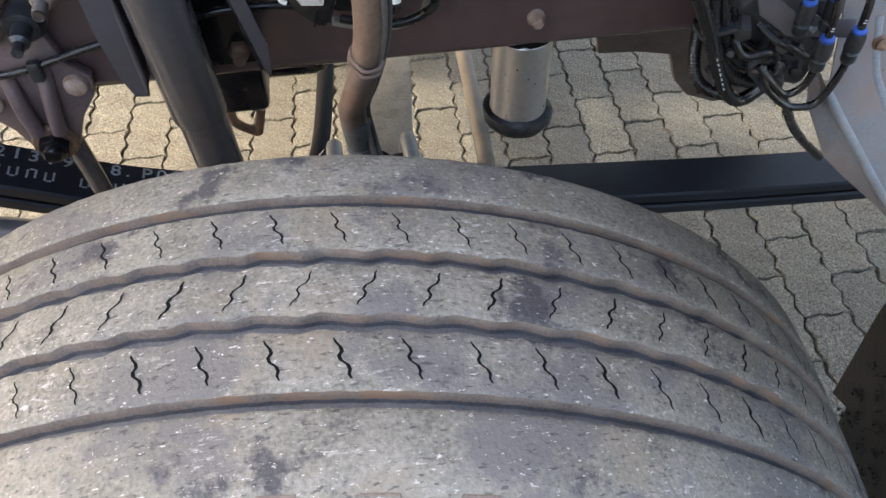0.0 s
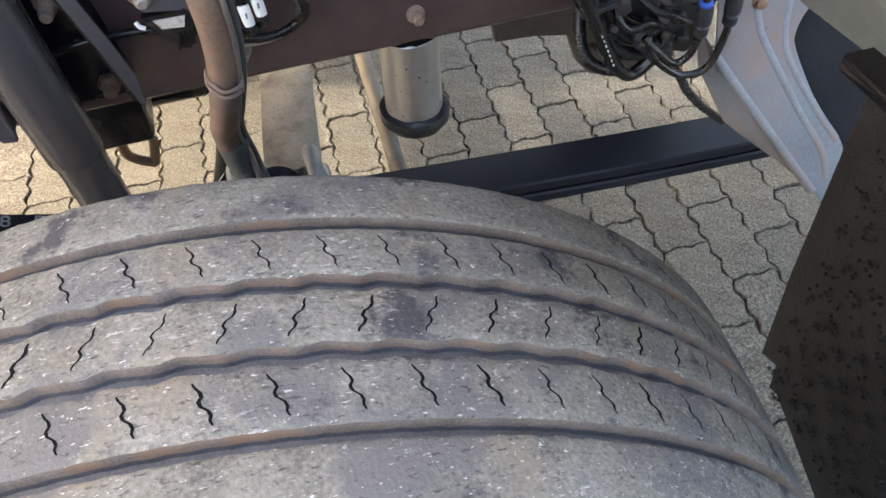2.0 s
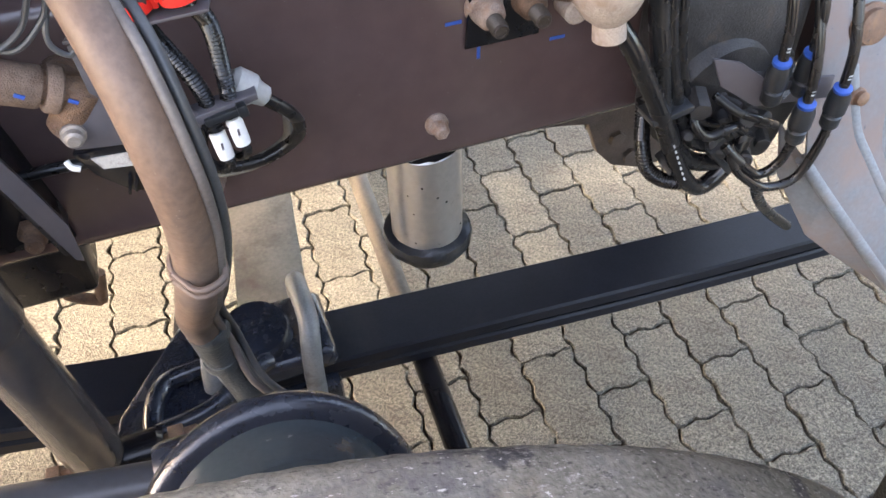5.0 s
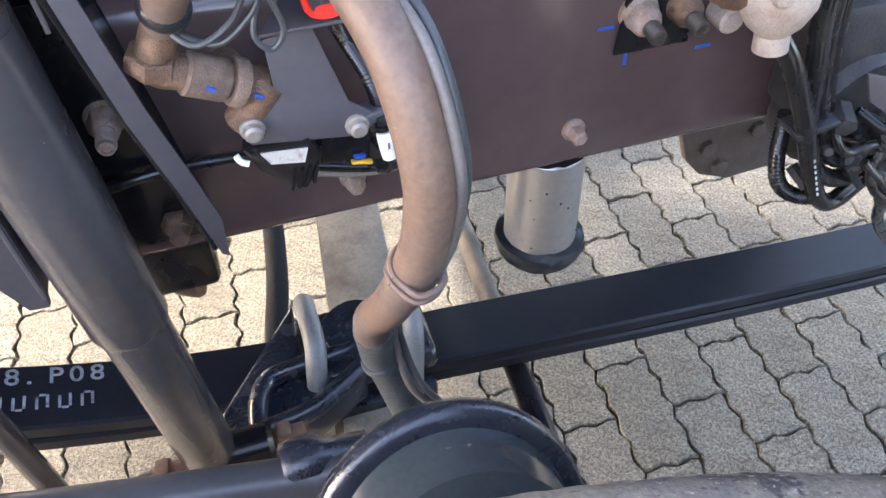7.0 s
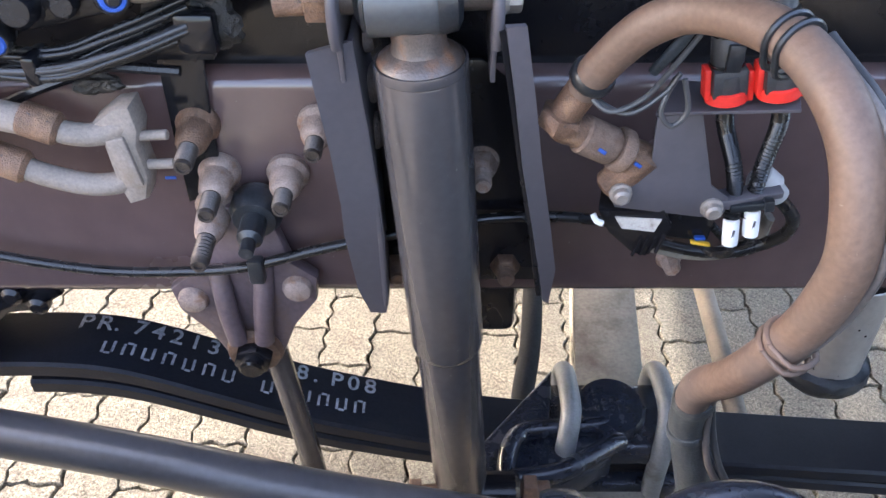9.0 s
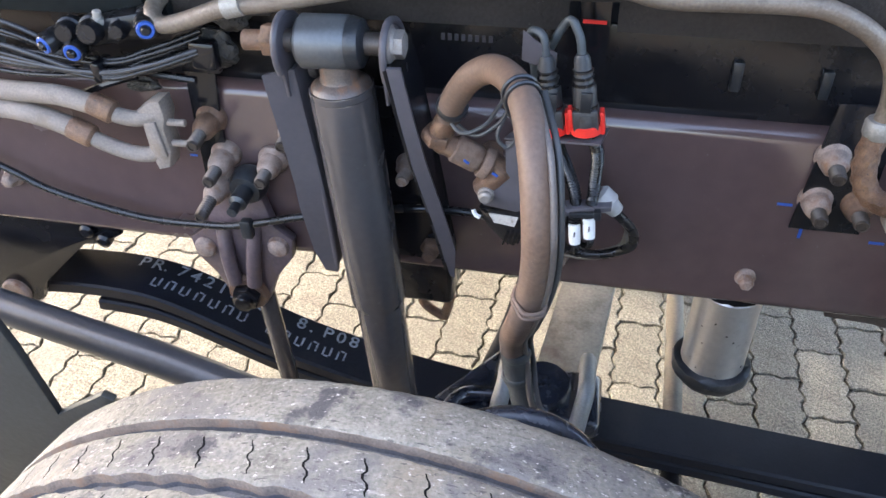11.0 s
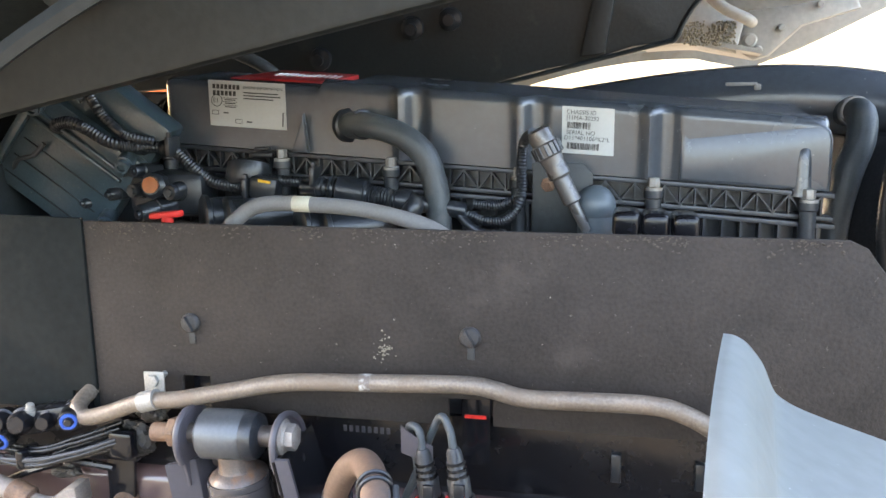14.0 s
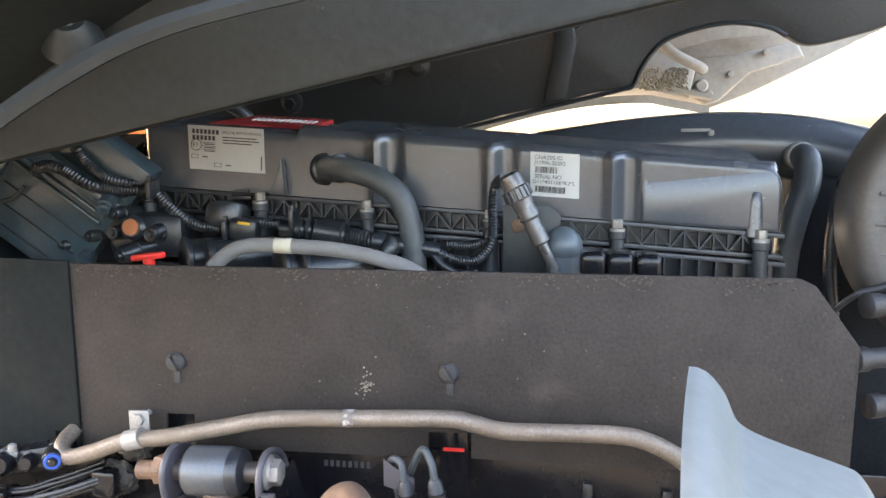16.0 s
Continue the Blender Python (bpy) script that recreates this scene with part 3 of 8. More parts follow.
# ---- axle and rods under the rail ----
AX = Matrix.Translation((0.085, 0.95, 0)) @ Matrix.Rotation(radians(-6.5), 4, "Z")
axle = thing("front_axle", (0.09, 0.9, 0.3), "dust-covered pale front axle beam", "axle")
for nm, c, size, bv in (("top_flange", (0, 0.1, 0.338), (0.112, 1.75, 0.022), 0.005), ("web", (0, 0.1, 0.275), (0.03, 1.75, 0.105), 0), ("bottom_flange", (0, 0.1, 0.214), (0.1, 1.75, 0.02), 0.005)):
    bm = B()
    box(bm, c, size, bevel=bv)
    bmesh.ops.transform(bm, matrix=AX, verts=bm.verts)
    part(nm, bm, AXLE_DUST, axle)
bm = B()
box(bm, (0.05, 0.69, 0.335), (0.17, 0.13, 0.06), bevel=0.012)
part("spring_seat", bm, BLUE_BLACK, axle)
tie = thing("tie_rod", (0.27, 0.8, 0.33), "dusty round steel tie rod behind the axle", "steering rod")
bm = B()
tube(bm, [(0.271, 0.68, 0.297), (0.275, 0.80, 0.311), (0.283, 1.05, 0.34), (0.31, 1.75, 0.36)], 0.0175, 16)
part("rod", bm, DUSTY_BAR, tie)
bm = B()
tube(bm, [(0.262, 0.36, 0.27), (0.267, 0.54, 0.285), (0.2715, 0.70, 0.299)], 0.0195, 16)
part("end_tube", bm, BLACK_PAINT, tie, "black near end of the rod")
stab = thing("stabiliser_bar", (-0.05, 0.8, 0.33), "dark round anti-roll bar in front of the axle", "stabiliser bar")
bm = B()
tube(bm, [(-0.1, 0.5, 0.29), (-0.075, 0.78, 0.34), (-0.04, 1.0, 0.35), (0.02, 1.7, 0.36)], 0.018, 16)
part("bar", bm, MATT_BLACK, stab)

# ---- shield ----
shield = thing("engine_side_shield", (0, 0.58, 1.11), "matt brown-black rubber splash shield with a worn top edge", "splash shield")
bm = B()
prism(bm, [(-0.31, 0.578, 1.112), (-0.31, 0.578, 1.157), (-0.272, 0.578, 1.158), (-0.272, 0.578, 1.114), (0.03, 0.578, 1.118), (0.03, 0.578, 1.15), (0.082, 0.578, 1.152), (0.082, 0.578, 1.12), (0.508, 0.578, 1.122), (0.511, 0.578, 1.272), (0.462, 0.578, 1.34), (0.445, 0.578, 1.348), (-0.43, 0.578, 1.349), (-0.43, 0.578, 1.102)], (0, 0.006, 0), 0.0015)
part("sheet", bm, SHIELD, shield)
bm = B()
prism(bm, [(-0.80, 0.574, 1.095), (-0.465, 0.574, 1.103), (-0.465, 0.574, 1.127), (-0.437, 0.574, 1.128), (-0.437, 0.574, 1.104), (-0.43, 0.574, 1.104), (-0.43, 0.574, 1.353), (-0.80, 0.574, 1.36)], (0, 0.006, 0), 0.0015)
part("front_sheet", bm, SHEET, shield, "smooth black front sheet, darkened to carry shade")

# ---- bolts and nuts on the rail ----
def rail_bolt(p, r=0.016, mat=None, stud=True, y0=RAIL_Y, label="dusty pale flange nut on a dark stud", tilt=0.0):
    """A flange nut standing out of the rail to the point p."""
    mat = mat or ZINC
    x, y, z = p
    t = thing("flange_nut", (x, y0, z), label, "nut", "nuts on the chassis rail")
    d = Vector((0, -1, -tilt)).normalized()
    L = y0 - y
    k = L * (0.62 if stud else 1.0)
    bm = B()
    lathe(bm, (x, y0 + 0.001, z), d, [(r * 1.25, 0), (r * 1.28, k * 0.2), (r * 1.05, k * 0.34), (r * 0.96, k * 0.4)], 20)
    part("flange", bm, mat, t)
    bm = B()
    lathe(bm, Vector((x, y0, z)) + d * k * 0.3, d, [(r * 1.02, 0), (r * 1.0, k * 0.2), (r * 0.9, k * 0.5), (r * 0.72, k * 0.66), (r * 0.6, k * 0.7)], 12 if stud == "black" else 6)
    nut = part("nut", bm, mat, t)
    if stud:
        bm = B()
        c = Vector((x, y0, z)) + d * k
        thread = []
        for q in range(7):
            thread += [(r * 0.56, L * (0.02 + 0.05 * q)), (r * 0.47, L * (0.045 + 0.05 * q))]
        lathe(bm, c, d, [(r * 0.52, -0.004)] + thread + [(r * 0.47, L * 0.40), (r * 0.44, L * 0.42), (r * 0.30, L * 0.42), (r * 0.28, L * 0.39)], 14)
        part("stud", bm, STUD_METAL if stud == "black" else mat, nut)
    return t


rng0 = random.Random(11)
for p, r, m, st, lb in (
        ((0.286, 0.590, 0.789), 0.0105, ZINC, False, "small dusty hexagon bolt head on the rail"),
        ((0.044, 0.588, 0.790), 0.0105, ZINC, False, "small dusty hexagon bolt head on the rail"),
        ((-0.130, 0.578, 0.786), 0.016, RUST, True, "rusty brown flange nut on its stud"),
        ((-0.243, 0.580, 0.786), 0.016, RUST, True, "rusty brown flange nut on its stud"),
        ((-0.158, 0.562, 0.915), 0.0155, ZINC, True, "dusty grey flange nut on its stud"),
        ((-0.312, 0.560, 0.955), 0.0155, ZINC, "black", ""),
        ((-0.423, 0.523, 0.864), 0.0165, ZINC, "black", ""), ((-0.347, 0.555, 0.900), 0.0165, ZINC, "black", ""),
        ((-0.414, 0.545, 0.902), 0.0165, ZINC, "black", ""), ((-0.425, 0.545, 0.955), 0.0165, RUST, "black", "rust-stained flange nut on a dark stud"),
        ((0.340, 0.566, 0.918), 0.0165, ZINC, "black", ""), ((0.385, 0.566, 0.919), 0.0165, RUST, "black", "rust-stained flange nut on a dark stud"),
        ((0.344, 0.566, 0.977), 0.0165, ZINC, "black", ""), ((0.523, 0.56, 0.925), 0.014, RUST, "black", "rust-stained flange nut on a dark stud"),
        ((-0.766, 0.59, 0.824), 0.012, ZINC, False, "small dusty hexagon bolt head on the rail")):
    rail_bolt(p, r, m, st, label=lb or "dusty pale flange nut on a dark stud", tilt=0.12 if st == "black" else 0.0)

plate = thing("bolt_plate", (0.36, 0.61, 0.88), "glossy black backing plate under the nuts", "plate")
bm = B()
prism(bm, [(0.318, 0.6095, 0.876), (0.40, 0.6095, 0.876), (0.40, 0.6095, 1.045), (0.332, 0.6095, 1.045)], (0, -0.005, 0), 0.0015)
part("plate", bm, BLACK_PAINT, plate)
strap = thing("strap_plate", (-0.42, 0.61, 0.95), "glossy black strap bracket on the rail", "bracket")
bm = B()
prism(bm, [(-0.411, 0.6095, 0.885), (-0.410, 0.6095, 0.962), (-0.405, 0.6095, 1.03), (-0.447, 0.6095, 1.03), (-0.449, 0.6095, 0.933), (-0.449, 0.6095, 0.868)], (0, -0.007, 0), 0.0015)
part("strap", bm, BLACK_PAINT, strap)
bm = B()
prism(bm, [(-0.458, 0.60, 1.028), (-0.392, 0.60, 1.028), (-0.37, 0.60, 1.085), (-0.44, 0.60, 1.09)], (0, -0.012, 0), 0.002)
part("top_bracket", bm, BLACK_PAINT, strap)
bm = B()
box(bm, (-0.395, 0.575, 1.062), (0.034, 0.03, 0.036), bevel=0.006)
part("block", bm, BLACK_PAINT, strap, "tarry black block")
chalk = thing("chalk_marks", (0.31, 0.61, 0.9), "short bright blue paint strokes on the rail", "paint mark")
for (x, z), (w, h) in (((0.308, 0.905), (0.018, 0.004)), ((0.335, 0.868), (0.004, 0.02)), ((0.425, 0.862), (0.018, 0.004)), ((-0.465, 0.892), (0.011, 0.0035))):
    bm = B()
    box(bm, (x, RAIL_Y - 0.0006, z), (w, 0.0008, h), bevel=0.0003, seg=1)
    part("stroke", bm, BLUE, chalk)
for x0, z0, h in ((0.222, 1.058, 0.036), (0.318, 1.055, 0.034)):
    hook = thing("edge_clip", (x0, 0.634, z0), "small black clip on the inner panel", "clip")
    bm = B()
    box(bm, (x0, 0.629, z0), (0.012, 0.010, h), bevel=0.002)
    part("clip", bm, BLACK_PLASTIC, hook)

# ---- spring fittings ----
P_SEAT = 0.402
seat = thing("spring_clamp", (0.04, 0.69, P_SEAT), "blue-black cast clamp plate on the spring", "spring clamp")
bm = B()
box(bm, (0.042, 0.69, 0.42), (0.19, 0.125, 0.04), bevel=0.014, seg=3)
part("plate", bm, BLUE_BLACK, seat)
bm = B()
lathe(bm, (0.036, 0.69, 0.435), (0, -0.1, 1), [(0.05, 0), (0.05, 0.018), (0.045, 0.028), (0.02, 0.031), (0.0, 0.031)], 40)
part("cap", bm, BLUE_BLACK, seat, "round cast cap with raised lettering")
for k in range(3):
    for q in range(5 - k % 2):
        bm = B()
        box(bm, (0.016 + q * 0.0105, 0.706 - k * 0.014, 0.4662), (0.006, 0.007, 0.0022), bevel=0.0006, seg=1)
        part("raised_mark", bm, BLUE_BLACK, seat)
bm = B()
tube(bm, [(0.045, 0.64, 0.445), (0.032, 0.633, 0.448), (-0.014, 0.603, 0.448), (-0.047, 0.586, 0.448), (-0.091, 0.58, 0.446), (-0.113, 0.583, 0.444), (-0.108, 0.623, 0.446), (-0.089, 0.651, 0.448), (-0.055, 0.656, 0.45), (-0.001, 0.66, 0.45), (0.03, 0.665, 0.45)], 0.0135, 14, per=6)
part("damper_arm", bm, BLUE_BLACK, seat, "blue-black cast arm looped round an opening")
bm = B()
prism(bm, [(-0.150, 0.60, 0.438), (-0.118, 0.572, 0.438), (-0.045, 0.574, 0.438), (0.03, 0.618, 0.438), (0.048, 0.668, 0.438), (-0.02, 0.72, 0.438), (-0.09, 0.70, 0.438)], (0, 0, -0.045), 0.006)
part("cast_web", bm, BLUE_BLACK, seat)
bm = B()
lathe(bm, (-0.115, 0.565, 0.40), (0.05, -0.1, 1), [(0.016, 0), (0.02, 0.006), (0.02, 0.05), (0.014, 0.056)], 18)
part("arm_boss", bm, BLUE_BLACK, seat)
bm = B()
prism(bm, [(-0.04, 0.75, 0.47), (-0.16, 0.63, 0.43), (-0.165, 0.60, 0.43), (-0.05, 0.66, 0.45)], (0, 0, -0.02), 0.006)
part("wing", bm, BLUE_BLACK, seat)
for x in (-0.024, 0.108):
    ub = thing("u_bolt", (x, 0.69, 0.36), "grey galvanised U-bolt over the spring clamp", "U-bolt", "U-bolts on the spring")
    bm = B()
    tube(bm, [(x - 0.012, 0.628, 0.27), (x - 0.01, 0.628, 0.40), (x - 0.006, 0.634, 0.452), (x, 0.66, 0.480), (x, 0.70, 0.486), (x, 0.735, 0.478), (x, 0.757, 0.45), (x, 0.762, 0.4), (x, 0.762, 0.3)], 0.0142, 16, per=6)
    rod = part("rod", bm, BLUE_GALV, ub)
    bm = B()
    hexagon(bm, (x - 0.012, 0.628, 0.275), (0, 0, 1), 0.019, 0.02)
    part("nut", bm, RUST, rod)

# stencilled part number and maker's bars on the upper leaf
def spring_at(x):
    pts = top_line
    for (x0, z0), (x1, z1) in zip(pts, pts[1:]):
        if x0 <= x <= x1:
            k = (x - x0) / (x1 - x0)
            return z0 + (z1 - z0) * k, math.atan2(z1 - z0, x1 - x0)
    return pts[-1][1], 0


def stencil(text, x, y, size, dx):
    for ch in text:
        z, slope = spring_at(x)
        if ch != " ":
            m = Matrix.Translation((x, y, z + 0.0012)) @ Matrix.Rotation(-slope, 4, "Y")
            text_mesh("letter", ch, size, m, STENCIL, spring, depth=0.0002, bold=0.0003)
        x += dx


stencil("PR.7421319", -0.682, 0.712, 0.036, 0.0232)
stencil("8.P08", -0.404, 0.712, 0.036, 0.0234)
for k in range(14):
    x = -0.632 + k * 0.0245
    z, slope = spring_at(x)
    if k in (7,):
        continue
    bm = B()
    for n, (dx, dy, w, h) in enumerate(((-0.0062, -0.0012, 0.0034, 0.019), (0.0058, 0.0012, 0.0034, 0.019), (0.0, 0.0105, 0.0075, 0.0032), (0.0, -0.0105, 0.0075, 0.0032))):
        if n != 2 + k % 2:
            box(bm, (dx, dy, 0), (w, h, 0.0006))
    bmesh.ops.transform(bm, matrix=Matrix.Translation((x, 0.683, z + 0.0009)) @ Matrix.Rotation(-slope, 4, "Y"), verts=bm.verts)
    part("stencil_mark", bm, STENCIL, spring)

# front hanger of the spring
hang = thing("spring_hanger", (-0.8, 0.65, 0.6), "black cast front hanger of the leaf spring", "spring hanger")
bm = B()
prism(bm, [(-1.15, 0.625, 0.76), (-0.64, 0.625, 0.745), (-0.63, 0.625, 0.722), (-0.665, 0.625, 0.70), (-0.70, 0.625, 0.695), (-0.80, 0.625, 0.60), (-0.815, 0.625, 0.565), (-0.86, 0.625, 0.535), (-0.95, 0.625, 0.56), (-1.15, 0.625, 0.6)], (0, 0.014, 0), 0.004)
part("cheek", bm, BLACK_PAINT, hang)
bm = B()
prism(bm, [(-1.15, 0.755, 0.76), (-0.66, 0.755, 0.745), (-0.72, 0.755, 0.68), (-0.80, 0.755, 0.60), (-0.95, 0.755, 0.54), (-1.15, 0.755, 0.6)], (0, 0.014, 0), 0.004)
part("cheek", bm, BLACK_PAINT, hang)
bm = B()
cyl(bm, (-0.86, 0.615, 0.575), (-0.86, 0.78, 0.575), 0.026, 20, 0.004)
part("pin", bm, ZINC, hang)
for k, (x, z) in enumerate(((-0.655, 0.715), (-0.68, 0.73))):
    bm = B()
    lathe(bm, (x, 0.627, z), (0, -1, 0), [(0.012, 0), (0.012, 0.012), (0.007, 0.016)], 14)
    part("bolt_head", bm, BLACK_PAINT, hang)

# ---- damper ----
damper = thing("shock_absorber", (-0.14, 0.53, 0.45), "dark grey shock absorber with rust at its upper eye", "shock absorber")
DT, DB = Vector((-0.2115, 0.522, 1.062)), Vector((-0.172, 0.553, 0.44))
dd = (DB - DT).normalized()
bm = B()
lathe(bm, DT, dd, [(0.0345, 0.003), (0.0350, 0.001), (0.0368, 0.001), (0.0374, 0.003), (0.0374, 0.009), (0.0366, 0.010), (0.0372, 0.012), (0.0372, 0.318), (0.0355, 0.325), (0.034, 0.326)], 40)
shell = part("outer_tube", bm, DAMPER_PAINT, damper)
bm = B()
lathe(bm, DT + dd * 0.32, dd, [(0.0325, 0), (0.0325, 0.25), (0.029, 0.272), (0.02, 0.276)], 40)
part("inner_tube", bm, DAMPER_PAINT, damper)
bm = B()
lathe(bm, DT, dd, [(0.021, -0.028), (0.0215, -0.012), (0.023, -0.008), (0.028, -0.005), (0.0335, -0.001), (0.0348, 0.003)], 32)
part("weld_collar", bm, COLLAR_RUST, shell, "rusty welded collar")
bm = B()
lathe(bm, (-0.2515, 0.522, 1.1095), (1, 0, 0.03), [(0.024, 0), (0.0295, 0.002), (0.0295, 0.052), (0.028, 0.0545)], 36)
part("eye", bm, surface("worn_steel_eye", (0.115, 0.12, 0.125), 0.35, 0.5, vary=0.15, scale=20, bump=0.05), damper, "grey steel upper eye")
bm = B()
lathe(bm, (-0.197, 0.522, 1.111), (1, 0, 0.03), [(0.027, -0.003), (0.029, 0.003), (0.026, 0.014), (0.018, 0.018)], 32)
part("bushing", bm, BLACK_PLASTIC, damper)
bm = B()
lathe(bm, (-0.2515, 0.522, 1.1095), (-1, 0, -0.03), [(0.026, -0.003), (0.0255, 0.002), (0.017, 0.007)], 32)
part("bushing", bm, BLACK_PLASTIC, damper)
bm = B()
cyl(bm, (-0.280, 0.522, 1.1085), (-0.152, 0.522, 1.1125), 0.0125, 20)
part("pin", bm, STUD_METAL, damper)
bm = B()
cyl(bm, (-0.19, 0.555, 0.445), (-0.10, 0.555, 0.445), 0.03, 24, 0.006)
part("lower_eye", bm, BLACK_PAINT, damper)
bm = B()
cyl(bm, (-0.245, 0.56, 0.438), (-0.06, 0.56, 0.448), 0.012, 16, 0.002)
hexagon(bm, (-0.225, 0.56, 0.439), (-1, 0, 0), 0.02, 0.016)
hexagon(bm, (-0.095, 0.56, 0.447), (1, 0, 0), 0.02, 0.018)
part("lower_bolt", bm, RUST, damper)

dbr = thing("damper_bracket", (-0.2, 0.57, 0.9), "purple-grey pressed steel bracket holding the shock absorber", "bracket")


def flange(front, back, t):
    """A bent strip: its front edge outline (x, y, z) is joined to the rail behind."""
    bm = B()
    n = len(front)
    fa = [bm.verts.new(Vector(a)) for a, b in front]
    fb = [bm.verts.new(Vector(b)) for a, b in front]
    ba = [bm.verts.new(Vector(a) + Vector(t)) for a, b in front]
    bb = [bm.verts.new(Vector(b) + Vector(t)) for a, b in front]
    for i in range(n - 1):
        bm.faces.new((fa[i], fb[i], fb[i + 1], fa[i + 1]))
        bm.faces.new((ba[i], ba[i + 1], bb[i + 1], bb[i]))
        bm.faces.new((fa[i], fa[i + 1], ba[i + 1], ba[i]))
        bm.faces.new((fb[i], bb[i], bb[i + 1], fb[i + 1]))
    bm.faces.new((fa[0], ba[0], bb[0], fb[0]))
    bm.faces.new((fa[-1], fb[-1], bb[-1], ba[-1]))
    bmesh.ops.recalc_face_normals(bm, faces=bm.faces)
    return bm


LEFT = [((-0.297, 0.505, 1.072), (-0.262, 0.515, 1.078)), ((-0.294, 0.508, 1.04), (-0.262, 0.516, 1.06)), ((-0.288, 0.515, 0.98), (-0.256, 0.522, 1.0)),
        ((-0.285, 0.525, 0.92), (-0.252, 0.532, 0.93)), ((-0.286, 0.533, 0.88), (-0.250, 0.542, 0.87)), ((-0.280, 0.548, 0.80), (-0.251, 0.556, 0.785)), ((-0.2705, 0.556, 0.762), (-0.255, 0.559, 0.758))]
part("front_lip", flange(LEFT, None, (0.001, 0.006, 0)), GREY_PAINT, dbr)
bm = B()
prism(bm, [(-0.262, 0.515, 1.078), (-0.256, 0.522, 1.0), (-0.251, 0.54, 0.87), (-0.252, 0.557, 0.77), (-0.252, 0.611, 0.77), (-0.256, 0.611, 1.0), (-0.262, 0.60, 1.078)], (-0.005, 0, 0), 0.001)
part("side_web", bm, GREY_PAINT, dbr)
RIGHT = [((-0.149, 0.487, 1.100), (-0.134, 0.489, 1.100)), ((-0.139, 0.492, 1.04), (-0.1235, 0.495, 1.04)), ((-0.129, 0.505, 0.972), (-0.113, 0.508, 0.975)),
         ((-0.112, 0.528, 0.882), (-0.096, 0.532, 0.885)), ((-0.101, 0.542, 0.82), (-0.086, 0.545, 0.828)), ((-0.0945, 0.551, 0.782), (-0.0885, 0.5515, 0.778))]
part("front_lip", flange(RIGHT, None, (-0.001, 0.006, 0)), GREY_PAINT, dbr)
bm = B()
prism(bm, [(-0.149, 0.489, 1.096), (-0.139, 0.494, 1.04), (-0.128, 0.507, 0.972), (-0.111, 0.53, 0.882), (-0.097, 0.55, 0.79), (-0.097, 0.611, 0.79), (-0.111, 0.611, 0.882), (-0.139, 0.611, 1.04), (-0.149, 0.60, 1.096)], (-0.005, 0, 0), 0.001)
part("side_web", bm, BLACK_PAINT, dbr)
EAR = [(0.508, 1.062), (0.503, 1.078), (0.497, 1.090), (0.494, 1.104), (0.496, 1.119), (0.506, 1.131), (0.521, 1.136), (0.540, 1.133), (0.560, 1.123), (0.578, 1.104), (0.588, 1.075)]
for x, dx in ((-0.269, -0.004), (-0.158, 0.004)):
    bm = B()
    prism(bm, [(x, y, z) for y, z in EAR] + [(x, 0.60, 1.045), (x, 0.512, 1.045)], (dx, 0, 0), 0.001)
    ear = part("ear", bm, GREY_PAINT, dbr)
    bm = B()
    tube(bm, [(x + dx, y, z) for y, z in EAR[1:]], 0.0042, 10, per=4)
    part("rolled_rim", bm, GREY_PAINT, ear)
for y, z, r in ((0.560, 1.065, 0.015), (0.572, 1.015, 0.017), (0.578, 0.965, 0.017)):
    bm = B()
    lathe(bm, (-0.256, y, z), (1, -0.15, 0), [(r, 0), (r, 0.004), (r * 0.8, 0.008), (r * 0.3, 0.0095), (0.0, 0.0095)], 22)
    part("rivet", bm, BROWN_PLATE, dbr, "dull brown round rivet head")
bm = B()
lathe(bm, (-0.154, 0.522, 1.1125), (1, 0, 0.03), [(0.021, 0), (0.021, 0.003), (0.0165, 0.005), (0.0155, 0.008)], 24)
hexagon(bm, (-0.148, 0.522, 1.113), (1, 0, 0.03), 0.0158, 0.012, 0.3, 0.0025)
part("pin_head", bm, BRIGHT_ZINC, dbr, "bright zinc bolt head")
bm = B()
cyl(bm, (-0.318, 0.522, 1.106), (-0.273, 0.522, 1.1085), 0.0115, 18)
hexagon(bm, (-0.277, 0.522, 1.1085), (-1, 0, 0), 0.0185, 0.018, 0.2, 0.002)
part("pin_nut", bm, RUST, dbr, "rusty nut on the threaded pin end")
bm = B()
prism(bm, [(-0.252, 0.604, 0.765), (-0.098, 0.604, 0.765), (-0.11, 0.604, 0.86), (-0.135, 0.604, 1.0), (-0.16, 0.604, 1.02), (-0.24, 0.604, 1.02), (-0.256, 0.604, 0.95)], (0, 0.006, 0), 0.001)
part("back_plate", bm, BLACK_PAINT, dbr)

# ---- anti-roll bar lug and link ----
lug = thing("anti_roll_lug", (-0.405, 0.6, 0.67), "purple-brown cast lug bolted to the rail", "lug")
bm = B()
prism(bm, [(-0.487, 0.606, 0.765), (-0.482, 0.606, 0.735), (-0.455, 0.606, 0.70), (-0.44, 0.606, 0.665), (-0.42, 0.606, 0.648), (-0.395, 0.606, 0.648), (-0.378, 0.606, 0.665), (-0.36, 0.606, 0.71), (-0.332, 0.606, 0.748), (-0.328, 0.606, 0.78), (-0.352, 0.606, 0.8), (-0.365, 0.606, 0.85), (-0.385, 0.606, 0.872), (-0.425, 0.606, 0.872), (-0.44, 0.606, 0.84), (-0.455, 0.606, 0.79)], (0, -0.018, 0), 0.004)
part("casting", bm, LUG_PAINT, lug)
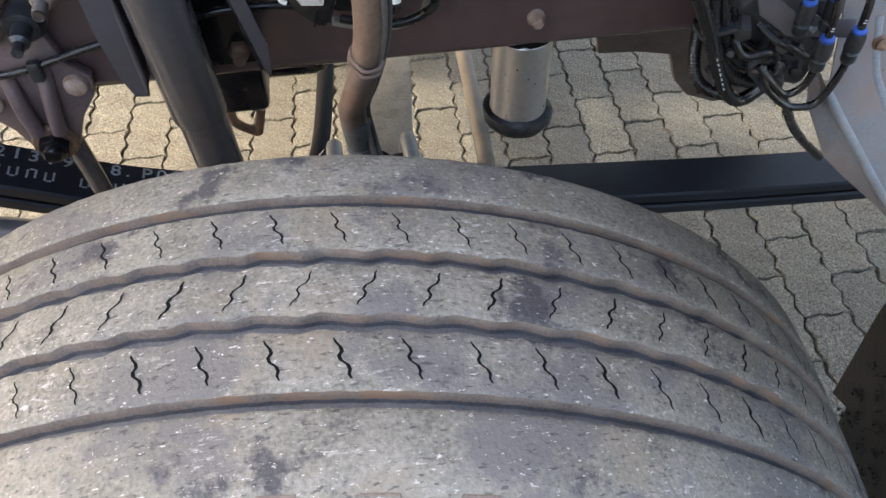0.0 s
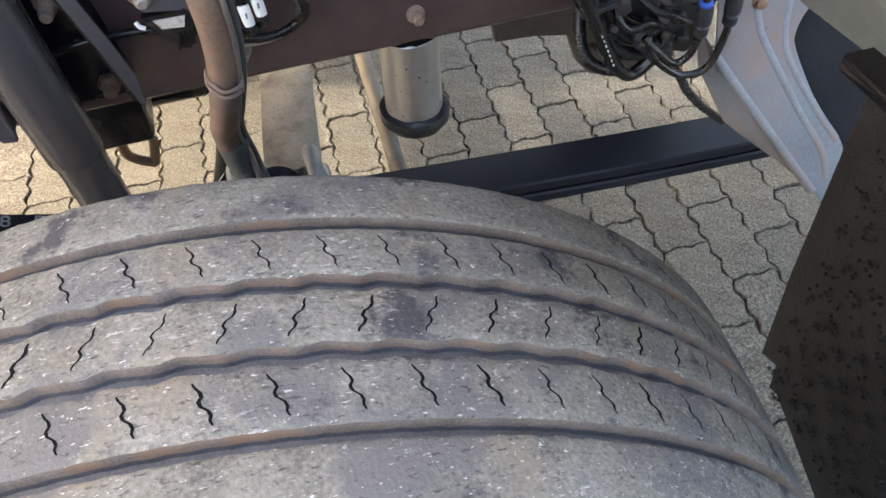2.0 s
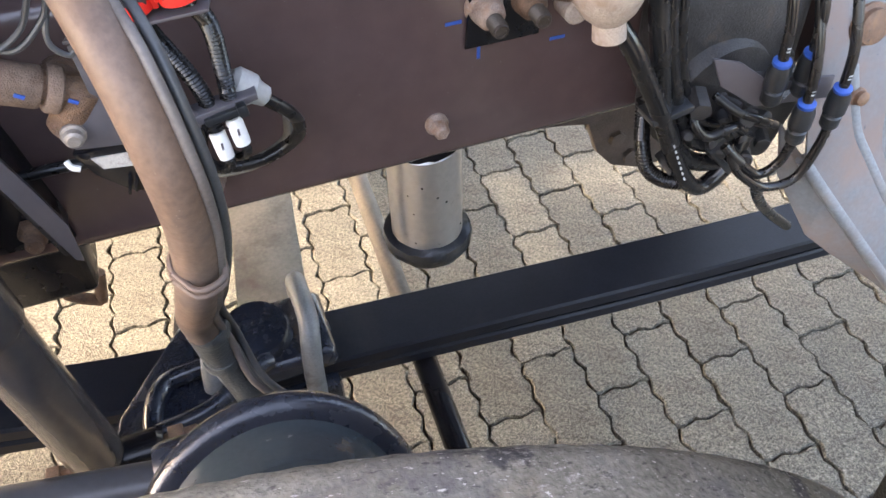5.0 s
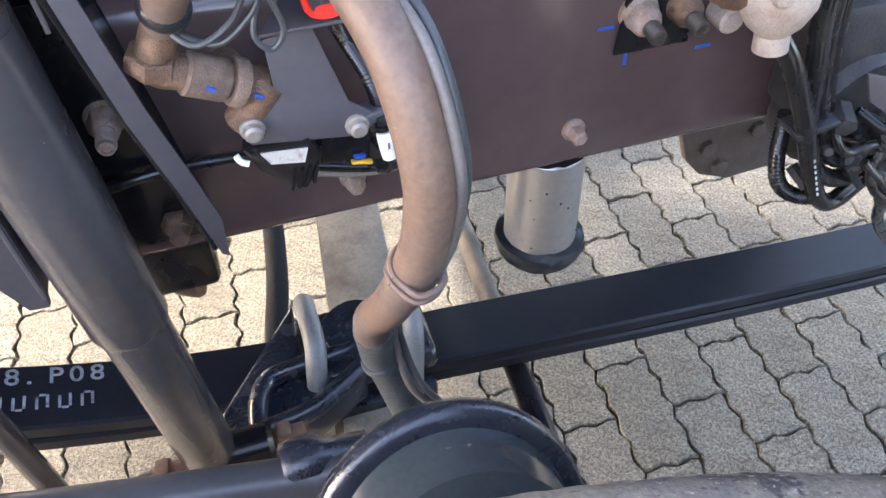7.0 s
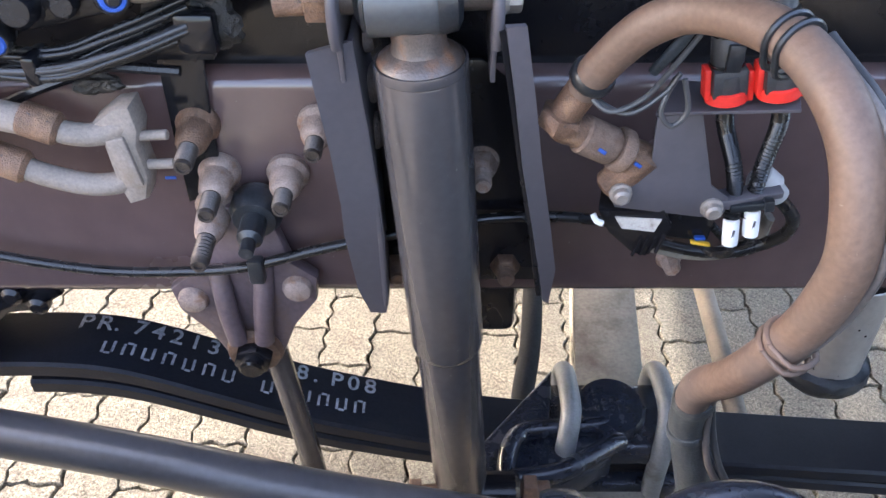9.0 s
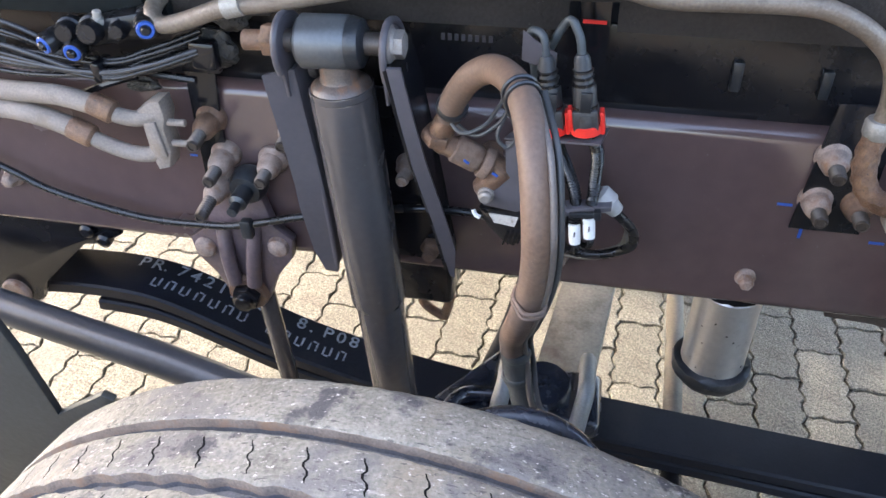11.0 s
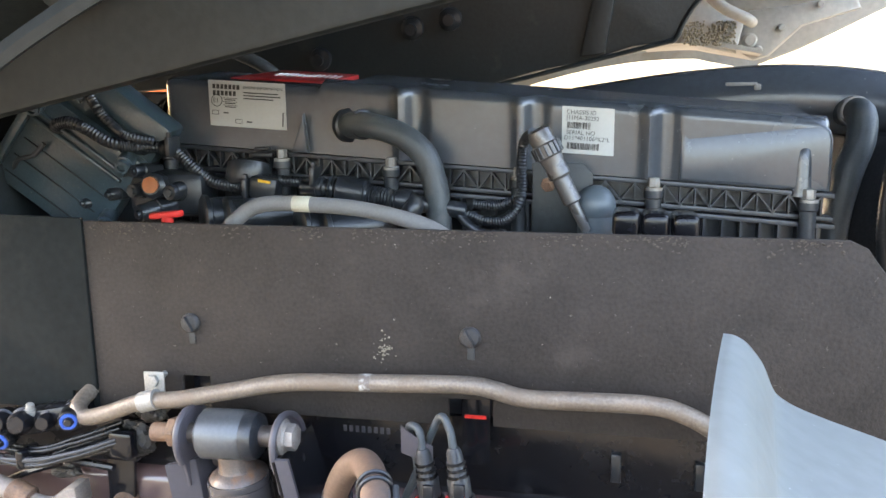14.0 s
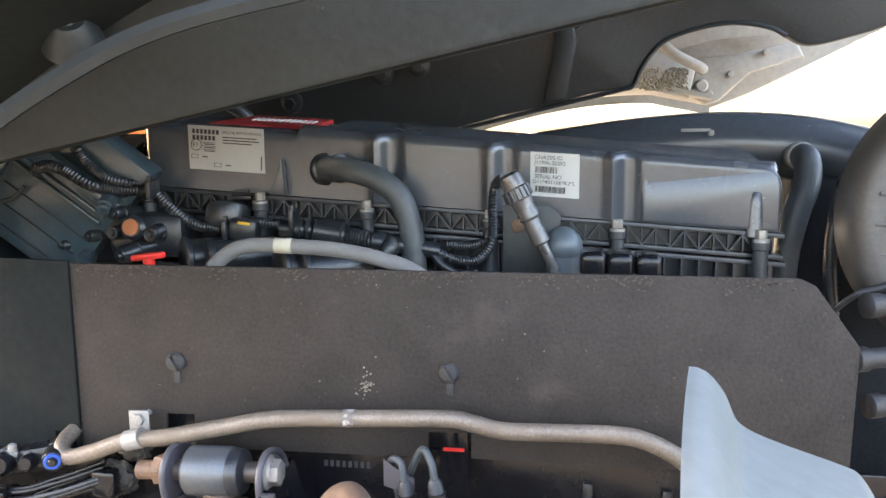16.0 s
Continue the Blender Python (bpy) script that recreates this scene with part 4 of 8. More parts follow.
for p0, p1 in (((-0.432, 0.592, 0.80), (-0.422, 0.577, 0.70)), ((-0.382, 0.592, 0.80), (-0.393, 0.577, 0.70))):
    bm = B()
    tube(bm, [p0, Vector(p0).lerp(Vector(p1), 0.5) + Vector((0, -0.006, 0)), p1], 0.011, 12)
    part("rib", bm, LUG_PAINT, lug)
for x, z in ((-0.464, 0.752), (-0.350, 0.768)):
    bm = B()
    lathe(bm, (x, 0.59, z), (0, -1, 0), [(0.0165, 0), (0.0165, 0.004), (0.014, 0.009), (0.006, 0.012), (0.0, 0.0125)], 20)
    part("rivet", bm, ZINC, lug, "pale dusty rivet head")
bm = B()
lathe(bm, (-0.408, 0.592, 0.678), (0, -1, -0.1), [(0.029, 0), (0.032, 0.006), (0.029, 0.014)], 24)
part("boss", bm, RUST, lug)
bm = B()
hexagon(bm, (-0.408, 0.582, 0.678), (0, -1, -0.1), 0.022, 0.018, 0.2, 0.003)
lathe(bm, (-0.408, 0.566, 0.676), (0, -1, -0.1), [(0.0135, 0), (0.0135, 0.01), (0.011, 0.012)], 16)
part("nut", bm, BLACK_PAINT, lug)
link = thing("drop_link", (-0.38, 0.59, 0.35), "dark grey straight drop link rod under the lug", "link rod")
bm = B()
tube(bm, [(-0.395, 0.605, 0.69), (-0.372, 0.59, 0.53), (-0.35, 0.575, 0.33)], 0.0145, 16)
part("rod", bm, DAMPER_PAINT, link)

# ---- steering drag link ----
drag = thing("drag_link", (-0.5, 0.48, 0.6), "glossy black steering drag link tube", "steering rod")
bm = B()
tube(bm, [(-1.05, 0.56, 0.665), (-0.77, 0.52, 0.635), (-0.52, 0.485, 0.612), (-0.33, 0.455, 0.59), (-0.1, 0.43, 0.565), (0.02, 0.415, 0.56)], 0.026, 24)
part("tube", bm, LINK_PAINT, drag)
bm = B()
lathe(bm, (-0.09, 0.44, 0.565), (1, 0, 0), [(0.03, 0), (0.033, 0.008), (0.033, 0.035), (0.024, 0.05), (0.02, 0.09)], 24)
part("joint", bm, BLUE_BLACK, drag)

# ---- brake chamber ----
chamber = thing("brake_chamber", (0.05, 0.34, 0.6), "blue-black brake chamber with a heavy clamp ring", "brake chamber")
CA = Vector((0.04, -0.83, 0.55)).normalized()
CC = Vector((0.030, 0.255, 0.714))
bm = B()
lathe(bm, CC, CA, [(0.05, -0.07), (0.07, -0.06), (0.084, -0.035), (0.094, -0.012), (0.098, 0.0), (0.096, 0.012)], 56)
part("pressure_housing", bm, CHAMBER_PAINT, chamber)
bm = B()
lathe(bm, CC, CA, [(0.092, -0.014), (0.103, -0.014), (0.1095, -0.011), (0.113, -0.005), (0.1138, 0.002), (0.1125, 0.008), (0.108, 0.0125), (0.101, 0.014), (0.092, 0.014)], 64)
part("clamp_ring", bm, BLUE_BLACK, chamber)
bm = B()
lathe(bm, CC, CA, [(0.098, 0.010), (0.092, 0.022), (0.090, 0.05), (0.085, 0.064), (0.06, 0.072), (0.03, 0.074), (0.0, 0.074)], 56)
part("cover", bm, CHAMBER_PAINT, chamber)

# ---- air hose to the brake ----
hose = thing("brake_air_hose", (0.0, 0.4, 0.8), "thick dusty brown rubber air hose bowed outwards", "hose")
HP = [(-0.085, 0.505, 1.045), (-0.077, 0.488, 1.072), (-0.055, 0.465, 1.110), (-0.027, 0.437, 1.132), (0.004, 0.372, 1.140), (0.022, 0.316, 1.115), (0.031, 0.292, 1.060), (0.032, 0.298, 1.01),
      (0.027, 0.315, 0.96), (0.016, 0.342, 0.90), (0.008, 0.375, 0.85), (0.012, 0.392, 0.80)]
bm = B()
tube(bm, HP, 0.0143, 20)
part("hose", bm, DIRTY_HOSE, hose)
bm = B()
tube(bm, [(0.010, 0.385, 0.825), (0.013, 0.392, 0.79), (0.022, 0.392, 0.75), (0.034, 0.385, 0.70)], 0.0155, 18)
part("sleeve", bm, GREY_HOSE, hose, "dusty grey rubber sleeve")
bm = B()
lathe(bm, (0.011, 0.386, 0.828), (0.1, 0.2, -1), [(0.0165, 0), (0.0175, 0.004), (0.0175, 0.012), (0.0165, 0.015)], 24)
part("collar", bm, GREY_HOSE, hose)
bm = B()
lathe(bm, (0.014, 0.392, 0.78), (0.15, 0, -1), [(0.0162, 0), (0.017, 0.003), (0.0162, 0.008)], 24)
part("collar", bm, GREY_HOSE, hose)
for off in (0.0, 0.009):
    bm = B()
    tube(bm, [Vector(p) + Vector((0.0142 + off * 0.6, -0.008 + off, 0.004)) for p in HP[4:]] + [(0.035 + off, 0.375, 0.75), (0.07 + off, 0.37, 0.69)], 0.0032, 10)
    part("sensor_cable", bm, THIN_WIRE if off else DUSTY_CABLE, hose)
for i in (4, 8):
    q = Vector(HP[i])
    d = (Vector(HP[i + 1]) - Vector(HP[i - 1])).normalized()
    for s in (-0.006, 0.004):
        bm = B()
        a, b, d = basis(d)
        pts = [q + d * s + (a * math.cos(k * math.pi / 6) + b * math.sin(k * math.pi / 6)) * (0.0156 + (0.004 if 8 <= k <= 10 else 0)) for k in range(13)]
        tube(bm, pts, 0.0022, 8, per=2)
        part("cable_tie", bm, BLACK_PLASTIC if i == 4 else DIRTY_HOSE, hose)
bm = B()
lathe(bm, (-0.083, 0.502, 1.052), (0.25, -0.45, 0.85), [(0.0162, 0), (0.0175, 0.002), (0.0175, 0.009), (0.0162, 0.011)], 24)
part("clip_ring", bm, BLACK_PLASTIC, hose)

fit_ = thing("elbow_fitting", (-0.07, 0.53, 0.96), "rusty brown pipe elbow and tee fitting", "pipe fitting")
bm = B()
tube(bm, [(-0.084, 0.506, 1.047), (-0.093, 0.510, 1.028), (-0.099, 0.514, 1.012), (-0.096, 0.516, 1.003), (-0.084, 0.517, 0.998), (-0.027, 0.525, 0.968)], 0.0132, 18)
part("elbow", bm, RUST, fit_)
AXE = Vector((0.057, 0.008, -0.031)).normalized()
for q, prof in (((-0.0985, 0.5125, 1.020), None), ((-0.083, 0.517, 0.9975), [(0.0145, 0), (0.0165, 0.002), (0.0165, 0.030), (0.0158, 0.032)]), ((-0.052, 0.5215, 0.981), [(0.0175, 0), (0.019, 0.002), (0.019, 0.010), (0.017, 0.012)])):
    bm = B()
    if prof:
        lathe(bm, q, AXE, prof, 22)
        part("sleeve", bm, DUSTY_RUST, fit_, "dusty brown sleeve")
    else:
        hexagon(bm, q, (-0.25, 0.12, -0.9), 0.0185, 0.016, 0.3, 0.003)
        part("union_nut", bm, RUST, fit_)
bm = B()
lathe(bm, (-0.022, 0.523, 0.978), (-0.55, 0.08, -0.75), [(0.010, 0), (0.016, 0.004), (0.0165, 0.03), (0.0145, 0.034), (0.0145, 0.048), (0.011, 0.052)], 20)
part("tee", bm, RUST, fit_)
bm = B()
tube(bm, [(-0.03, 0.53, 0.966), (-0.038, 0.555, 0.955), (-0.048, 0.585, 0.946), (-0.052, 0.612, 0.942)], 0.0145, 14)
part("stub", bm, RUST, fit_)
for q in ((-0.066, 0.502, 0.989), (-0.034, 0.508, 0.972)):
    bm = B()
    box(bm, q, (0.0075, 0.0015, 0.0032), Matrix.Rotation(radians(35), 4, "Y"), 0.0004)
    part("paint_stroke", bm, BLUE, fit_, "small blue paint stroke")

# ---- connector bracket ----
cbr = thing("connector_bracket", (0.0, 0.52, 0.93), "grey painted sheet bracket carrying electrical connectors", "bracket")
bm = B()
prism(bm, [(-0.052, 0.51, 0.938), (-0.047, 0.51, 0.928), (0.03, 0.513, 0.915), (0.05, 0.513, 0.92), (0.05, 0.513, 0.935), (0.033, 0.513, 0.948), (0.012, 0.513, 1.018), (-0.024, 0.511, 1.015), (-0.022, 0.511, 0.975), (-0.030, 0.511, 0.955)], (0, 0.003, 0), 0.0008)
part("plate", bm, GREY_PAINT, cbr)
bm = B()
prism(bm, [(-0.026, 0.511, 1.016), (0.078, 0.49, 1.030), (0.086, 0.52, 1.034), (0.0, 0.56, 1.02)], (0, 0, 0.003), 0.0008)
part("shelf", bm, GREY_PAINT, cbr)
bm = B()
prism(bm, [(0.04, 0.51, 0.922), (0.10, 0.52, 0.930), (0.10, 0.52, 0.936), (0.04, 0.51, 0.932)], (0, 0.02, 0), 0.0008)
part("lower_arm", bm, GREY_PAINT, cbr)
bm = B()
box(bm, (0.068, 0.512, 0.927), (0.030, 0.006, 0.007), Matrix.Rotation(radians(-8), 4, "Y"), 0.0012)
box(bm, (0.085, 0.511, 0.930), (0.008, 0.009, 0.011), Matrix.Rotation(radians(-8), 4, "Y"), 0.0012)
part("cable_strap", bm, BLACK_PLASTIC, cbr, "black plastic cable strap")
for x, y, z in ((-0.044, 0.511, 0.943), (0.037, 0.513, 0.926)):
    bm = B()
    lathe(bm, (x, y, z), (0, -1, -0.05), [(0.0100, 0), (0.0100, 0.003), (0.0078, 0.004), (0.0075, 0.009), (0.005, 0.011)], 12)
    part("bolt", bm, BRIGHT_ZINC, cbr)
sens = thing("wiring_box", (0.0, 0.55, 0.88), "black plastic wiring box with a white sticker", "wiring box")
bm = B()
prism(bm, [(-0.056, 0.531, 0.909), (-0.004, 0.509, 0.924), (0.005, 0.509, 0.906), (0.002, 0.512, 0.888), (-0.010, 0.518, 0.866), (-0.022, 0.523, 0.867), (-0.045, 0.529, 0.886)], (0.012, 0.05, 0), 0.003)
part("body", bm, BLACK_PAINT, sens)
bm = B()
prism(bm, [(-0.042, 0.5235, 0.9075), (-0.005, 0.5072, 0.9165), (-0.009, 0.5095, 0.9015), (-0.035, 0.5215, 0.8965)], (0, 0.0016, 0))
part("sticker", bm, STICKER_GREY, sens, "soiled white paper sticker")
bm = B()
tube(bm, [(-0.061, 0.527, 0.9085), (-0.058, 0.524, 0.9035), (-0.052, 0.5225, 0.901)], 0.0028, 8)
part("white_end", bm, WHITE, sens, "small white cable end")
for k in range(4):
    bm = B()
    box(bm, (-0.020 + k * 0.0062, 0.5175 - 0.0022 * k, 0.878 + 0.003 * k), (0.0028, 0.004, 0.020), Matrix.Rotation(radians(16), 4, "Y"), 0.001)
    part("rib", bm, BLACK_PAINT, sens)
bm = B()
box(bm, (0.028, 0.545, 0.893), (0.046, 0.03, 0.034), Matrix.Rotation(radians(6), 4, "Y"), 0.004)
part("rear_block", bm, BLACK_PAINT, sens)
for k, (x, z) in enumerate(((0.060, 0.903), (0.076, 0.913))):
    cn = thing("cable_connector", (x, 0.535, z), "small white cable connector", "connector", "white connectors")
    bm = B()
    lathe(bm, (x, 0.519, z + 0.006), (0.12, -0.1, -1), [(0.006, 0), (0.0072, 0.002), (0.0072, 0.02), (0.0068, 0.026), (0.003, 0.028)], 14)
    part("body", bm, WHITE, cn)
    bm = B()
    box(bm, (x + 0.0015, 0.5108, z - 0.006), (0.002, 0.0006, 0.010))
    part("print", bm, GREY_PAINT, cn)
    bm = B()
    tube(bm, [(x + 0.002, 0.516, z - 0.018), (x + 0.005, 0.518, z - 0.03), (x - 0.004, 0.53, z - 0.042), (x - 0.018, 0.55, z - 0.036), (x - 0.028, 0.575, z - 0.03)], 0.0045, 10, ribs=0.15, pitch=0.004)
    part("tail", bm, CABLE, cn, "thin black ribbed cable tail")
yel = thing("yellow_clip", (0.04, 0.53, 0.875), "yellow and blue wire clip", "clip")
bm = B()
box(bm, (0.04, 0.525, 0.877), (0.019, 0.006, 0.003), Matrix.Rotation(radians(12), 4, "Y"), 0.0015)
part("clip", bm, YELLOW, yel)
bm = B()
box(bm, (0.039, 0.527, 0.8815), (0.010, 0.006, 0.003), bevel=0.001)
part("tab", bm, BLUE, yel)
gp = thing("grey_plug", (0.09, 0.54, 0.93), "dusty grey sensor plug with a black lead", "plug")
bm = B()
lathe(bm, (0.082, 0.545, 0.938), (0.75, -0.1, -0.6), [(0.010, 0), (0.0145, 0.004), (0.0145, 0.02), (0.011, 0.024), (0.009, 0.034), (0.006, 0.036)], 18)
part("plug", bm, surface("grey_plastic", (0.36, 0.35, 0.34), 0.6, vary=0.1, scale=30, bump=0.05), gp)
bm = B()
tube(bm, [(0.105, 0.54, 0.918), (0.127, 0.545, 0.892), (0.134, 0.56, 0.862), (0.125, 0.575, 0.838), (0.095, 0.58, 0.822), (0.06, 0.585, 0.82), (0.01, 0.59, 0.83)], 0.0062, 12)
part("lead", bm, CABLE, gp)
bm = B()
tube(bm, [(0.128, 0.59, 0.86), (0.122, 0.592, 0.828), (0.09, 0.592, 0.812), (0.05, 0.592, 0.812), (0.0, 0.592, 0.826)], 0.009, 12, flat=0.5)
part("guard_strip", bm, DUSTY_BAR, gp)

for k, (x, y, z) in enumerate(((0.026, 0.512, 1.036), (0.062, 0.504, 1.044))):
    con = thing("electrical_connector", (x, y, z), "black electrical connector with a red locking collar", "connector", "red-collared connectors")
    ax = Vector((-0.16, 0.06, 1)).normalized()
    bm = B()
    lathe(bm, Vector((x, y, z)), ax, [(0.0135, -0.006), (0.0145, 0), (0.0145, 0.018), (0.012, 0.02), (0.0125, 0.024), (0.0125, 0.046), (0.010, 0.05), (0.0085, 0.075), (0.006, 0.08)], 18)
    box(bm, Vector((x, y, z)) + ax * 0.012, (0.027, 0.026, 0.024), Matrix.Rotation(radians(-9), 4, "Y"), 0.003)
    cbody = part("body", bm, CONNECTOR_GREY, con)
    bm = B()
    lathe(bm, Vector((x, y, z)) - ax * 0.006, ax, [(0.015, 0), (0.0166, 0.001), (0.0166, 0.0095), (0.015, 0.0105)], 20)
    for e in (-1, 1):
        box(bm, Vector((x - 0.001 + e * 0.0165, y, z + 0.009)), (0.005, 0.014, 0.026), Matrix.Rotation(radians(-9), 4, "Y"), 0.0015)
    part("collar", bm, RED, cbody, "bright red locking collar")
    bm = B()
    box(bm, Vector((x, y, z)) + ax * 0.034 + Vector((0.002, -0.0128, 0)), (0.012, 0.005, 0.022), bevel=0.0012)
    part("latch", bm, BLACK_PLASTIC, cbody)
    bm = B()
    for s in (0.023, 0.047, 0.054, 0.061):
        lathe(bm, Vector((x, y, z)) + ax * s, ax, [(0.009, 0), (0.0135 - 0.08 * max(0, s - 0.03), 0.0008), (0.0135 - 0.08 * max(0, s - 0.03), 0.003), (0.009, 0.0038)], 18)
    part("seal_ring", bm, CABLE, cbody)
    bm = B()
    tube(bm, [Vector((x, y, z)) - ax * 0.004, (x + 0.010 + 0.004 * k, y + 0.012, z - 0.035), (0.052 + 0.026 * k, 0.527, 0.962), (0.059 + 0.018 * k, 0.526, 0.935), (0.060 + 0.015 * k, 0.520, 0.910)], 0.0074, 12, ribs=0.2, pitch=0.004)
    part("conduit", bm, CABLE, cbody, "black corrugated conduit")
    bm = B()
    tube(bm, [Vector((x, y, z)) + ax * 0.078, (x - 0.018, y + 0.01, z + 0.098), (x - 0.032, y + 0.02, z + 0.094 + 0.01 * k), (0.0, 0.545, 1.075), (-0.02, 0.56, 1.03)], 0.0045, 10)
    part("lead", bm, GREY_HOSE, con)
flag = thing("cable_flag", (0.0, 0.52, 1.11), "dark grey plastic flag on the wiring", "cable tag")
bm = B()
grid(bm, lambda u, v: Vector((-0.012 + 0.036 * u, 0.52 - 0.004 * math.sin(3 * u), 1.139 - 0.022 * u - v * (0.036 - 0.016 * u) + 0.006 * math.sin(2.5 * v))), 6, 6, (0, 0.0015, 0))
part("flag", bm, GREY_PAINT, flag)
loops = thing("thin_wires", (-0.04, 0.5, 1.03), "loose loops of thin grey wire by the hose", "wire")
for pts in ([(-0.09, 0.50, 1.05), (-0.07, 0.485, 1.035), (-0.045, 0.485, 1.045), (-0.03, 0.48, 1.07), (-0.015, 0.475, 1.10)],
            [(-0.085, 0.505, 1.04), (-0.055, 0.49, 1.03), (-0.03, 0.487, 1.048), (-0.02, 0.487, 1.065)],
            [(-0.022, 0.49, 1.06), (-0.03, 0.485, 1.035), (-0.02, 0.485, 1.022), (-0.01, 0.485, 1.035), (-0.016, 0.487, 1.06)]):
    bm = B()
    tube(bm, pts, 0.0022, 8)
    part("wire", bm, THIN_WIRE, loops)
stamp = thing("stamped_number", (-0.09, 0.633, 1.08), "row of small stamped digits on the panel", "stamping")
for k in range(8):
    bm = B()
    box(bm, (-0.118 + k * 0.0082, 0.6335, 1.079), (0.0045, 0.0012, 0.008))
    part("bar", bm, GREY_PAINT, stamp)

# ---- cable along the rail ----
run = thing("rail_cable", (-0.4, 0.6, 0.8), "long glossy black cable clipped along the rail", "cable")
bm = B()
tube(bm, [(-1.1, 0.595, 0.97), (-0.9, 0.59, 0.91), (-0.756, 0.585, 0.858), (-0.678, 0.582, 0.825), (-0.551, 0.58, 0.799), (-0.45, 0.577, 0.800), (-0.394, 0.575, 0.808), (-0.313, 0.58, 0.828), (-0.2, 0.59, 0.848), (-0.135, 0.593, 0.856), (-0.067, 0.595, 0.855), (0.0, 0.595, 0.843)], 0.0055, 12)
part("cable", bm, CABLE, run)
bm = B()
box(bm, (-0.385, 0.572, 0.806), (0.016, 0.014, 0.03), bevel=0.003)
part("clip", bm, BLACK_PLASTIC, run)
bm = B()
lathe(bm, (-0.378, 0.60, 0.872), (0, -1, -0.1), [(0.024, 0), (0.026, 0.006), (0.026, 0.02), (0.021, 0.03)], 24)
lathe(bm, (-0.378, 0.575, 0.869), (0, -1, -0.1), [(0.0125, 0), (0.0125, 0.03), (0.007, 0.034), (0.007, 0.05)], 16)
part("bush", bm, BLACK_PLASTIC, run)

# ---- oil hoses on the left ----
OLD_HOSE = surface("pale_dusty_hose", (0.23, 0.19, 0.162), 0.75, vary=0.25, scale=30, bump=0.3, stain=(0.2, 0.15, 0.11), stain_amount=0.2, stain_scale=12)
oil = thing("oil_hoses", (-0.45, 0.53, 0.98), "pair of pale dusty hoses with rusty ends and a cast block", "hose")
for pts in ([(-0.95, 0.53, 1.0), (-0.78, 0.52, 1.022), (-0.64, 0.505, 1.022), (-0.56, 0.5, 1.024), (-0.505, 0.5, 1.013)],
            [(-0.95, 0.53, 0.96), (-0.78, 0.52, 0.985), (-0.65, 0.505, 0.995), (-0.59, 0.5, 0.99), (-0.545, 0.5, 0.975)]):
    bm = B()
    tube(bm, pts, 0.0135, 16)
    part("hose", bm, OLD_HOSE, oil)
for pts in ([(-0.505, 0.5, 1.013), (-0.48, 0.5, 1.002), (-0.455, 0.505, 0.998), (-0.43, 0.512, 1.006)],
            [(-0.545, 0.5, 0.975), (-0.51, 0.5, 0.958), (-0.475, 0.505, 0.945), (-0.447, 0.51, 0.946), (-0.43, 0.515, 0.962)]):
    bm = B()
    tube(bm, pts, 0.0105, 14)
    part("pipe_end", bm, OLD_HOSE, oil)
    q, w = Vector(pts[0]), (Vector(pts[1]) - Vector(pts[0])).normalized()
    bm = B()
    lathe(bm, q - w * 0.012, w, [(0.014, 0), (0.0155, 0.003), (0.0155, 0.03), (0.012, 0.034)], 18)
    part("ferrule", bm, RUST, oil)
bm = B()
prism(bm, [(x + 0.04, 0.501, z + 0.024) for x, z in ((-0.477, 1.0), (-0.462, 1.002), (-0.459, 0.978), (-0.464, 0.962), (-0.461, 0.93), (-0.468, 0.905), (-0.486, 0.899), (-0.491, 0.919), (-0.493, 0.945), (-0.494, 0.968), (-0.499, 0.984))], (0, 0.034, 0), 0.006)
part("block", bm, OLD_HOSE, oil)
bm = B()
box(bm, (-0.437, 0.499, 0.972), (0.017, 0.006, 0.05), Matrix.Rotation(radians(-8), 4, "Y"), 0.002)
part("raised_pad", bm, OLD_HOSE, oil)
for z in (0.962, 0.992):
    bm = B()
    cyl(bm, (-0.424, 0.512, z), (-0.398, 0.512, z + 0.001), 0.0048, 12, 0.001)
    part("screw", bm, OLD_HOSE, oil)

for ob in list(oil.children):
    ob.location = (-0.04, 0.052, -0.024)

# ---- air tubes ----
bundle = thing("air_tube_bundle", (-0.55, 0.56, 1.04), "bundle of thin black and grey nylon air tubes", "tubes")
rb = random.Random(7)
for k in range(11):
    oy, oz = rb.uniform(-0.014, 0.014), rb.uniform(-0.010, 0.010)
    zl = 1.028 + 0.0056 * k
    bm = B()
    tube(bm, [(-1.05, 0.57 + oy, zl + 0.055), (-0.8, 0.565 + oy, zl + 0.02), (-0.65, 0.555 + oy, zl), (-0.525, 0.552 + oy, 1.043 + oz), (-0.46, 0.56 + oy, 1.05 + oz + 0.001 * k), (-0.40, 0.575 + oy, 1.065 + oz + 0.0017 * k)], 0.0034, 10)
    part("tube", bm, TUBE_GREY if k % 3 == 1 else CABLE, bundle)
bm = B()
box(bm, (-0.525, 0.552, 1.042), (0.012, 0.034, 0.026), bevel=0.004)
part("tie", bm, BLACK_PAINT, bundle)
bm = B()
tube(bm, [(-0.52, 0.58, 1.03), (-0.47, 0.58, 1.026), (-0.42, 0.58, 1.022)], 0.005, 8)
tube(bm, [(-0.62, 0.585, 0.97), (-0.56, 0.58, 1.0), (-0.5, 0.58, 1.022)], 0.005, 8)
part("holder", bm, BLACK_PAINT, bundle)
